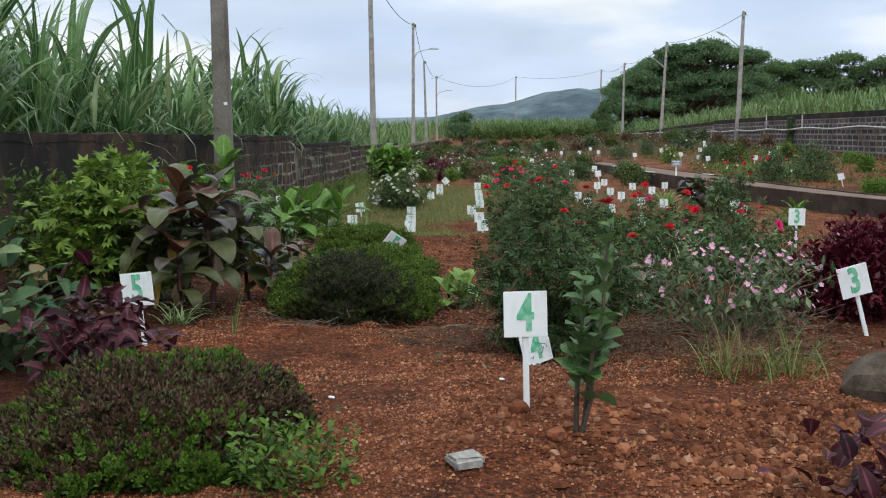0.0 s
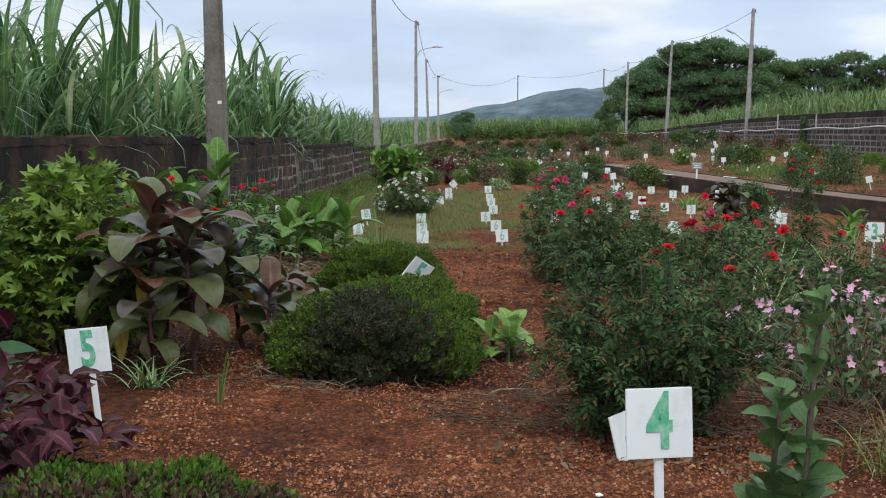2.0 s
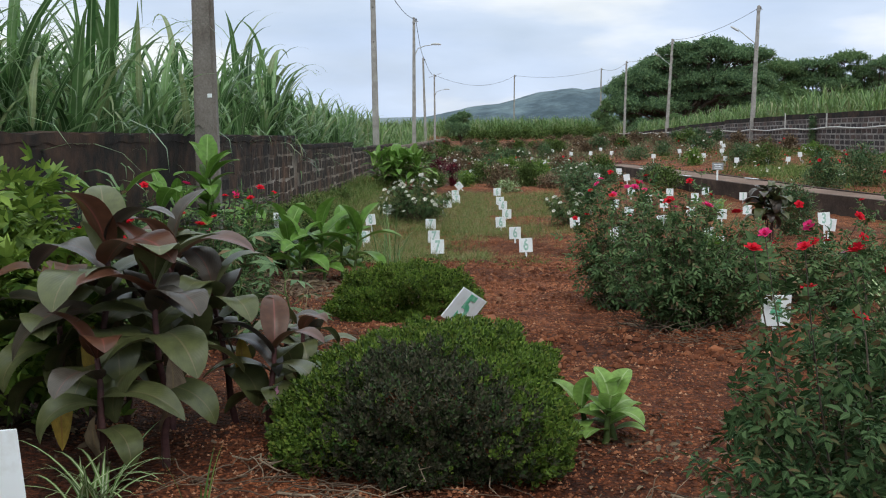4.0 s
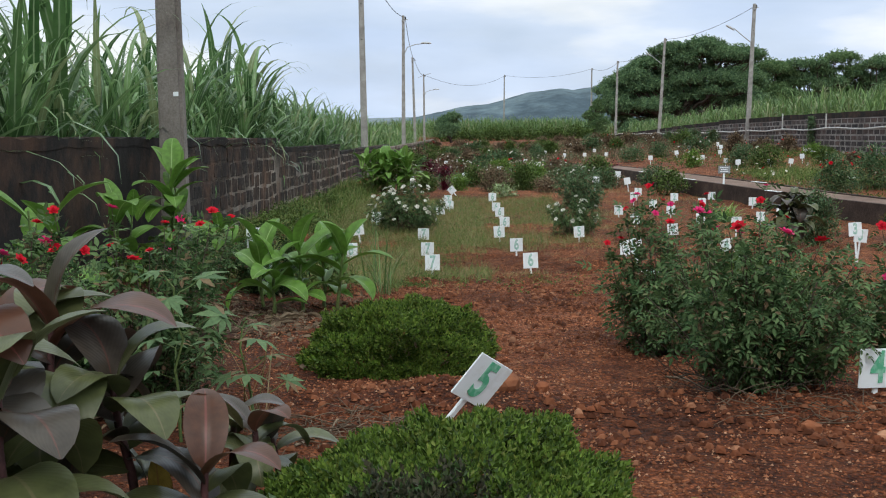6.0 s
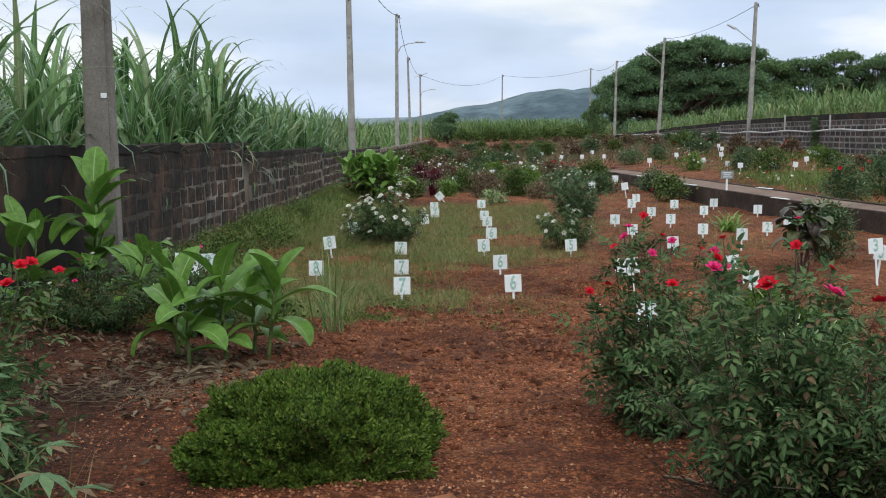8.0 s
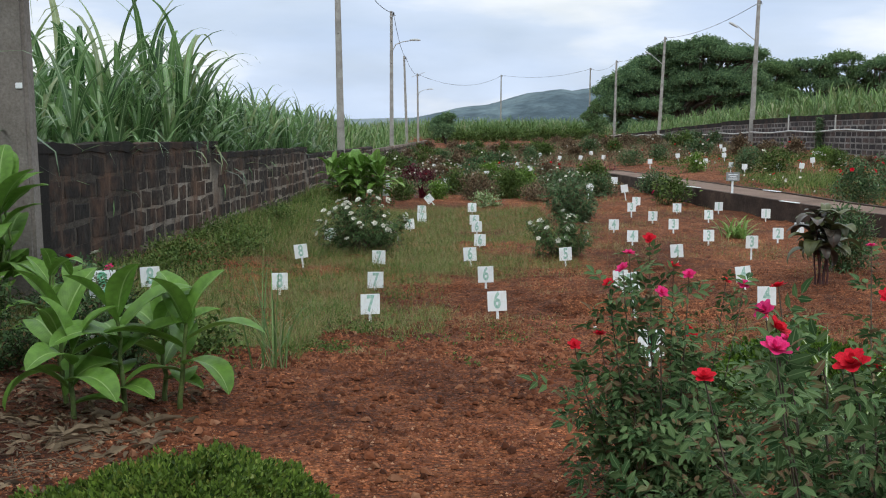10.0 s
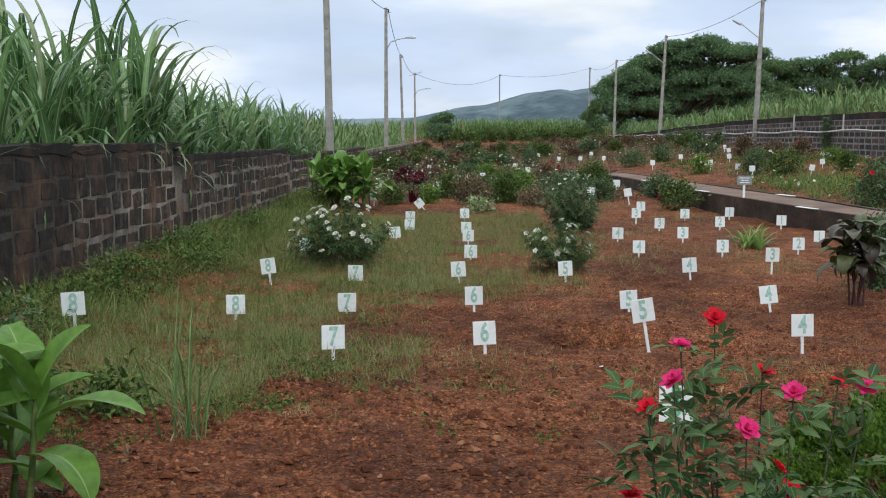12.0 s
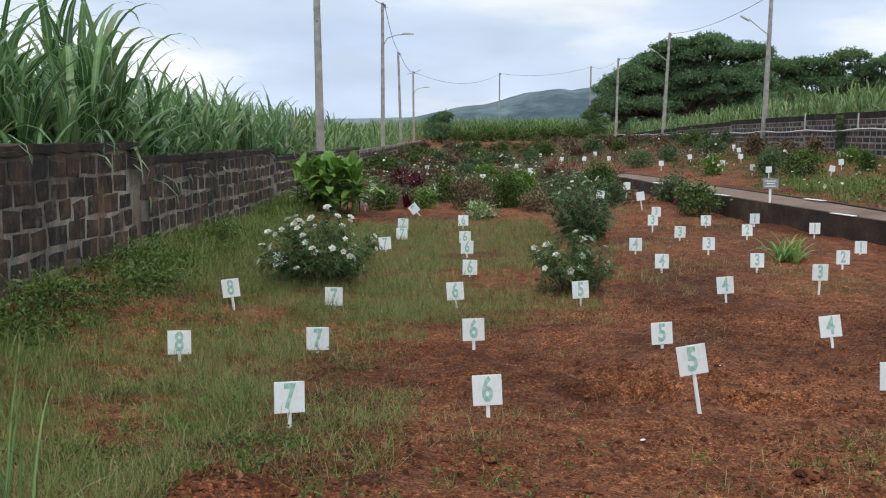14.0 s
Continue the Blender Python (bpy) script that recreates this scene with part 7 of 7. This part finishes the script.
def blossoms(name, n, boxes, petal, label, seed):
    r = np.random.default_rng(seed)
    P = np.concatenate([np.stack([r.uniform(a, b, int(n * s)), r.uniform(c, d, int(n * s))], 1) for a, b, c, d, s in boxes])
    T = np.stack([P[:, 0], P[:, 1], land(P[:, 0], P[:, 1]) + r.uniform(0.15, 0.55, len(P))], 1)
    S = scatter(ROSE, frames_from(r.normal(0, 0.4, T.shape) + np.array([0, -0.6, 0.3])), T, r.uniform(0.03, 0.065, len(T)))
    ob = new(name, mesh_of(name, *S[:2], LEAF[petal], S[2]))
    tagged(ob, label, "flowers", kind="stuff")


blossoms("white_blossoms", 360, [(-3.5, 3.5, 40, 72, 0.5), (-3.5, 17, 60, 100, 0.3), (8, 17, 36, 60, 0.2)], "white_petal", "scattered white blossoms in the far beds", 61)
blossoms("red_blossoms", 90, [(-3, 3.5, 40, 72, 0.4), (5, 17, 34, 80, 0.6)], "red_petal", "scattered red blossoms in the far beds", 62)

# ---- stones and litter ----
def rock_shape(seed):
    r = np.random.default_rng(seed)
    V = np.array([(1, 0.2, 0), (0.2, 1, 0), (-1, 0.1, 0), (-0.1, -1, 0), (0.4, 0.4, 0.9), (-0.4, 0.1, 0.8), (0.2, -0.5, 0.75)], float) * r.uniform(0.7, 1.15, (7, 1)) * np.array([1, r.uniform(0.6, 0.9), r.uniform(0.5, 0.9)])
    F = np.array([(4, 5, 6), (0, 1, 4), (1, 2, 5), (1, 5, 4), (2, 3, 5), (3, 6, 5), (3, 0, 6), (0, 4, 6)])
    return V, F, np.zeros((len(F) * 3, 2))


def grain_shape(seed):
    """A small grain lying on the soil: four faces."""
    r = np.random.default_rng(seed)
    V = np.array([(1, 0.1, 0), (0.1, 0.9, 0), (-0.95, 0, 0), (0, -0.85, 0), (0.1, -0.1, 0.9)], float) * r.uniform(0.75, 1.2, (5, 1))
    F = np.array([(0, 1, 4), (1, 2, 4), (2, 3, 4), (3, 0, 4)])
    return V, F, np.zeros((len(F) * 3, 2))


def stones(name, n, boxes, s0, s1, label, seed, power=3.0, mat="pebble", fine=False):
    r = np.random.default_rng(seed)
    bits = []
    for v in range(5):
        P = np.concatenate([np.stack([r.uniform(a, b, int(n * s / 5)), r.uniform(c, d, int(n * s / 5))], 1) for a, b, c, d, s in boxes])
        keep = value_noise(P[:, 0], P[:, 1], 0.6, seed) + r.normal(0, 0.5, len(P)) > -0.1
        P = P[keep]
        m = len(P)
        size = s0 + (s1 - s0) * r.uniform(0, 1, m) ** power
        a = r.uniform(0, 6.28, m)
        R = np.zeros((m, 3, 3))
        R[:, 0, 0], R[:, 0, 1], R[:, 1, 0], R[:, 1, 1], R[:, 2, 2] = np.cos(a), -np.sin(a), np.sin(a), np.cos(a), 1
        T = np.stack([P[:, 0], P[:, 1], land_bumpy(P[:, 0], P[:, 1]) + size * 0.15], 1)
        bits.append(scatter((grain_shape if fine else rock_shape)(seed + v), R, T, size))
    S = merge(bits)
    ob = new(name, mesh_of(name, *S[:2], M[mat], smooth=False))
    tagged(ob, label, "stones", kind="stuff")


stones("gravel", 60000, [(-2.2, 4.5, 13.5, 25, 1.0)], 0.005, 0.020, "coarse red laterite gravel on the open plots", 41, 2.4, "clod", True)
stones("heap_lumps", 700, [(0.25, 1.25, 4.0, 4.95, 0.8), (0.9, 1.5, 3.7, 4.4, 0.2)], 0.010, 0.034, "loose red laterite lumps on a low heap", 43, 2.0)
stones("pebbles", 130000, [(-1.9, 1.9, 3.4, 8, 0.62), (-2.4, 2.6, 8, 14, 0.38)], 0.0035, 0.012, "small red laterite pebbles and gravel", 31, 1.9, fine=True)
stones("clods", 7000, [(-0.1, 1.8, 3.7, 5.4, 0.34), (-1.8, 1.4, 9.6, 11.0, 0.22), (-1.9, 0.4, 12.0, 18.4, 0.36), (-1, 3.4, 15.4, 18.4, 0.34), (-1, 3, 18.4, 22, 0.12)], 0.010, 0.042, "lumps of red laterite and clods of soil", 37, 2.4, "clod")


def stone(x, y, size, label, flat=0.6, seed=0, mat="pebble"):
    bm = bmesh.new()
    bmesh.ops.create_icosphere(bm, subdivisions=2, radius=1)
    r = np.random.default_rng(seed)
    for v in bm.verts:
        k = 1 + r.normal(0, 0.09)
        v.co = Vector((v.co.x * size * k, v.co.y * size * 0.75 * k, v.co.z * size * flat * k))
    me = bpy.data.meshes.new("stone")
    bm.to_mesh(me)
    bm.free()
    me.materials.append(M[mat])
    ob = new("stone", me)
    ob.matrix_basis = pose(x, y, at_ground(x, y) + size * flat * 0.4, 0, 0, seed * 40)
    tagged(ob, label, "stone", "loose stones")


for i, (x, y, s) in enumerate(((0.16, 4.75, 0.05), (0.30, 4.42, 0.045), (0.55, 4.3, 0.04), (0.9, 4.1, 0.035), (0.75, 4.5, 0.03), (-0.05, 4.35, 0.03), (1.05, 4.35, 0.03), (1.22, 10.3, 0.09), (0.7, 10.2, 0.05), (0.95, 10.0, 0.04), (-0.62, 10.72, 0.07), (-0.45, 10.8, 0.05), (-1.0, 16.6, 0.04))):
    stone(x, y, s, "rough red laterite stone on the soil", 0.75, i)
stone(1.98, 5.62, 0.21, "brown weathered boulder beside the plants", 0.75, 9, "bark")
brick = new("broken_brick", bpy.data.meshes.new("broken_brick"))
bm = box_bm(0.125, 0.095, 0.045, 0.012)
for v in bm.verts:
    v.co += Vector((rr.normal(0, 0.004), rr.normal(0, 0.004), rr.normal(0, 0.004)))
bm.to_mesh(brick.data)
bm.free()
brick.data.materials.append(M["brick"])
brick.matrix_basis = pose(-0.06, 4.15, at_ground(-0.06, 4.15) - 0.005, 4, -3, 25)
tagged(brick, "broken piece of pale grey brick on the soil", "brick")


def dead_branch(x, y, turn, length, label, seed):
    r = np.random.default_rng(seed)
    ob = thing("dead_branch", x, y, at_ground(x, y), label, "branch", "dead branches", turn=turn)
    limb = part("limb", mesh_of("limb", *tubes([(bent((0, 0, 0.008), (length, 0, 0.008), 0.03, 9), 0.007, 0.003)], 5)[:2], M["twig"]), ob)
    for k in range(5):
        a = length * r.uniform(0.1, 0.9)
        line = bent((a, 0, 0.012), (a + r.uniform(0.05, 0.25), r.normal(0, 0.14), r.uniform(0.0, 0.10)), 0.08, 4)
        part("twig", mesh_of("twig", *tubes([(line, 0.003, 0.0014)], 4)[:2], M["twig"]), limb)


def twig_heap(x, y, rx, ry, n, h, label, seed):
    r = np.random.default_rng(seed + 2100)
    ob = thing("twig_heap", x, y, at_ground(x, y), label, "twigs", "heaps of dry twigs")
    lines = []
    for k in range(n):
        a, q, d = r.uniform(0, 6.28), math.sqrt(r.uniform(0, 1)), r.uniform(0, 6.28)
        p = np.array([rx * q * math.cos(a), ry * q * math.sin(a), 0.0])
        p[2] = at_ground(x + p[0], y + p[1]) - at_ground(x, y) + r.uniform(0.0, 0.03)
        L = r.uniform(0.12, 0.42)
        lines.append((bent(p, p + np.array([math.cos(d) * L, math.sin(d) * L, h * r.uniform(0.0, 1.0) ** 2]), 0.07, 5), 0.0032, 0.0013))
    mass("brushwood", tubes(lines, 4), M["brushwood"], ob)


for i, (x, y, rx, ry, n, h) in enumerate(((1.3, 6.62, 0.6, 0.3, 170, 0.34), (-0.15, 6.95, 0.4, 0.45, 90, 0.05), (0.75, 10.5, 0.45, 0.2, 40, 0.10), (-1.35, 10.1, 0.4, 0.3, 110, 0.03), (-1.25, 7.55, 0.5, 0.12, 50, 0.03), (-2.4, 13.3, 0.5, 0.6, 110, 0.06))):
    twig_heap(x, y, rx, ry, n, h, "dry brown twigs lying under the plants", i)
for i, (x, y, t, l) in enumerate(((-1.75, 8.0, -48, 0.55), (-1.4, 7.5, -25, 0.5), (-0.35, 7.3, 20, 0.6), (0.0, 7.6, -30, 0.5), (-1.55, 9.9, 60, 0.5), (0.3, 11.6, -25, 0.45), (1.3, 6.5, 10, 0.7), (-2.2, 13.9, -20, 0.6))):
    dead_branch(x, y, t, l, "dry grey branch lying on the red soil", i)
for i in range(60):
    x, y = -2.2 + rr.normal(0, 0.30), 13.95 + rr.normal(0, 0.24)
    lf = new("fallen_leaf", big_leaf_mesh("dry", i % 4))
    lf.matrix_basis = pose(x, y, at_ground(x, y) + 0.03, rr.uniform(-25, 15), rr.uniform(-70, 70), rr.uniform(0, 360)) @ Matrix.Diagonal((0.085, 0.23, 0.3, 1))
    tagged(lf, "dry curled brown canna leaf on the soil", "leaf", "fallen leaves")
for i, (x, y) in enumerate(((-0.72, 5.35), (0.1, 5.6), (-0.4, 9.9), (1.9, 21.5), (0.9, 19.0))):
    bm = box_bm(0.03, 0.022, 0.008, 0.003)
    bit = part("paper_scrap", bm, None, "small white scrap on the soil", pose(x, y, at_ground(x, y) + 0.004, 5, 8, i * 50), M["white"])
    tagged(bit, category="litter", group="white scraps")

def leaf_litter(name, n, x0, x1, y0, y1, size, label, seed):
    r = np.random.default_rng(seed)
    P = np.stack([r.uniform(x0, x1, n), r.uniform(y0, y1, n)], 1)
    P = P[value_noise(P[:, 0], P[:, 1], 0.55, seed) + r.normal(0, 0.4, n) > -0.1]
    T = np.stack([P[:, 0], P[:, 1], land_bumpy(P[:, 0], P[:, 1]) + 0.012], 1)
    d = r.normal(0, 1, T.shape) * np.array([1, 1, 0.22])
    S = scatter(leaf_shape(0.34, 3, 0.5, 0.35, 0.45), frames_from(d, 0.5), T, size * r.uniform(0.4, 1.3, len(T)))
    ob = new(name, mesh_of(name, *S[:2], LEAF["litter"], S[2]))
    tagged(ob, label, "leaf litter", kind="stuff")


leaf_litter("leaf_litter", 3600, -4.2, -1.75, 10.6, 15.6, 0.075, "dry brown leaf litter under the plants", 71)
leaf_litter("rose_litter", 2200, -0.3, 2.5, 6.05, 8.6, 0.05, "dry brown leaf litter under the rose bushes", 73)
leaf_litter("wall_litter", 900, -4.3, -2.2, 7.0, 10.6, 0.07, "dry brown leaf litter along the wall", 72)

# ---- numbered plot signs ----
DIGIT = {}


def digit_mesh(ch, paint):
    if (ch, paint) not in DIGIT:
        cu = bpy.data.curves.new("number", "FONT")
        cu.body, cu.align_x, cu.align_y, cu.size, cu.extrude, cu.offset = ch, "CENTER", "CENTER", 0.19, 0.0012, 0.006
        cu.materials.append(M[paint])
        DIGIT[ch, paint] = cu
    return DIGIT[ch, paint]


BOARD = None


def plot_sign(ch, x, y, post=0.1, tilt=0.0, turn=0.0, back=0.0, twist=0.0):
    """A white painted board on a thin post, with its green stencilled number."""
    global BOARD
    ob = thing("plot_sign", x, y, at_ground(x, y) - 0.03, (f"white plot sign, green number {ch}," if ch.strip() else "white plot sign, number faded,") + (" leaning in the soil" if abs(tilt) > 7 else " on short white post"), "sign", "numbered plot signs")
    ob.matrix_basis = pose(x, y, at_ground(x, y) - 0.03, back, -tilt, turn) @ pose(0, 0, 0, 0, 0, twist)
    if BOARD is None:
        bm = box_bm(0.19, 0.008, 0.198, 0.0012)
        BOARD = bpy.data.meshes.new("board")
        bm.to_mesh(BOARD)
        bm.free()
        BOARD.materials.append(M["white"])
    part("post", box_bm(0.026, 0.016, post + 0.13, 0.003), ob, mat=M["white"], m=pose(0.0, 0.013, 0))
    board = part("board", BOARD, ob, m=pose(0, 0, post + 0.03))
    if ch.strip():
        faded = y > 17.5
        part("number", digit_mesh(ch, "faded_paint" if faded else "green_paint"), board, "faded green stencilled number" if faded else "green stencilled number", m=pose(0, -0.0062, 0.099, 90) @ Matrix.Diagonal((0.76, 1.14, 1, 1)))
    return ob


for row in (
        (("8", -2.49, 21.64, .06, 0), ("8", -2.62, 24.53, .14, 8), ("8", -3.44, 19.65, .18, 3), ("8", -2.55, 27.2, .1, 0), ("7", -1.24, 19.41, .10, 0), ("7", -1.39, 21.96, .03, 0), ("7", -1.54, 24.5, .05, 0), ("7", -1.36, 30.05, .05, 5), ("7", -1.20, 31.69, .06, 0), ("7", -1.25, 33.01, .05, 0)),
        (("6", 0.01, 19.63, .075, 3), ("6", -0.06, 22.21, .08, 2), ("6", -0.23, 24.87, .09, 4), ("6", -0.07, 27.21, .03, 0), ("6", -0.10, 29.47, .04, 0), ("6", -0.13, 31.17, .04, 0), ("6", -0.16, 33.46, .05, 0)),
        (("5", 1.41, 19.82, .27, 10), ("5", 1.62, 22.46, .04, 4), ("5", 1.19, 25.3, .09, 4), ("5", 1.0, 16.42, .075, 0), ("4", 3.22, 22.74, .10, 8), ("4", 2.82, 20.20, .16, 2), ("4", 2.88, 25.50, .11, 5), ("4", 2.56, 27.97, .07, 0), ("4", 2.48, 29.85, .05, 0)),
        (("3", 4.12, 26.08, .18, 0), ("3", 3.88, 28.05, .08, 0), ("3", 3.63, 30.00, .11, 0), ("3", 3.56, 31.99, .05, 0), ("3", 3.34, 33.47, .13, 0), ("3", 3.79, 35.80, .05, 0), ("2", 5.15, 28.36, .08, 0), ("2", 4.73, 32.06, .06, 0), ("2", 4.45, 34.11, .04, 0), ("1", 6.15, 30.54, .03, 0), ("1", 6.03, 32.55, .07, 0), ("1", 5.46, 34.47, .05, 0)),
        (("9", -2.30, 37.12, .14, 0), ("9", -1.07, 36.54, .08, 40), ("9", -2.63, 43.0, .14, 0), ("9", -1.09, 43.0, .1, 0), ("4", 0.20, 4.84, .31, 1.0), ("4", 1.185, 10.77, .03, 0), ("5", -2.0, 6.6, .24, 6), ("3", 2.45, 7.21, .27, 16), ("3", 3.65, 13.35, .3, 0), ("3", 4.80, 21.6, .42, 4), ("3", 4.93, 22.0, .30, -5)),
        ()):
    for ch, x, y, post, tilt in row:
        plot_sign(ch, x, y, post, tilt, rr.normal(0, 6), rr.normal(0, 3))
plot_sign("4", 0.335, 6.28, 0.02, 12, 32, -6)
plot_sign("5", -1.06, 9.62, 0.345, -38, 0, 0, 36)
plot_sign("8", -2.89, 16.45, 0.36, 2, 8)
plot_sign("8", -2.66, 15.6, 0.12, 0, -10)
for x, y in ((4.28, 79.2), (4.71, 69.6), (5.6, 67.4), (6.84, 73.5), (6.54, 65.4), (7.5, 56.8), (11.25, 67.4), (9.56, 61.5), (9.4, 54.7), (13.6, 70.9), (12.8, 66.3), (11.25, 59.6), (9.5, 50.8), (9.55, 48.9), (10.8, 48.9), (15.2, 59.5), (15.5, 59.5), (13.1, 52.7), (11.5, 48.9)):
    plot_sign(" ", x, y, 0.2, rr.normal(0, 6), rr.normal(0, 10))
for x, y in ((-1.9, 66), (-1.25, 70), (-0.6, 62), (2.35, 55), (4.1, 42.3), (3.9, 38.3), (11.4, 36.5), (2.1, 62), (3.2, 47), (2.9, 38.3), (-0.8, 42.5), (0.5, 50), (-0.9, 54), (1.4, 72)):
    plot_sign(" ", x, y, 0.22, rr.normal(0, 6), rr.normal(0, 10))

tall = thing("plant_label", 5.88, 35.0, at_ground(5.88, 35.0) + 0.38, "grey metal information sign on a white post", "sign")
part("post", box_bm(0.045, 0.03, 0.46, 0.004), tall, mat=M["white"])
plate = part("plate", box_bm(0.31, 0.012, 0.20, 0.004), tall, "grey metal plate", pose(0, -0.022, 0.30), M["grey_sign"])
for k in range(3):
    part("text_line", box_bm(0.21 - 0.05 * (k % 2), 0.002, 0.018, 0.0005), plate, "faded writing", pose(0, -0.008, 0.04 + 0.05 * k), M["white"])
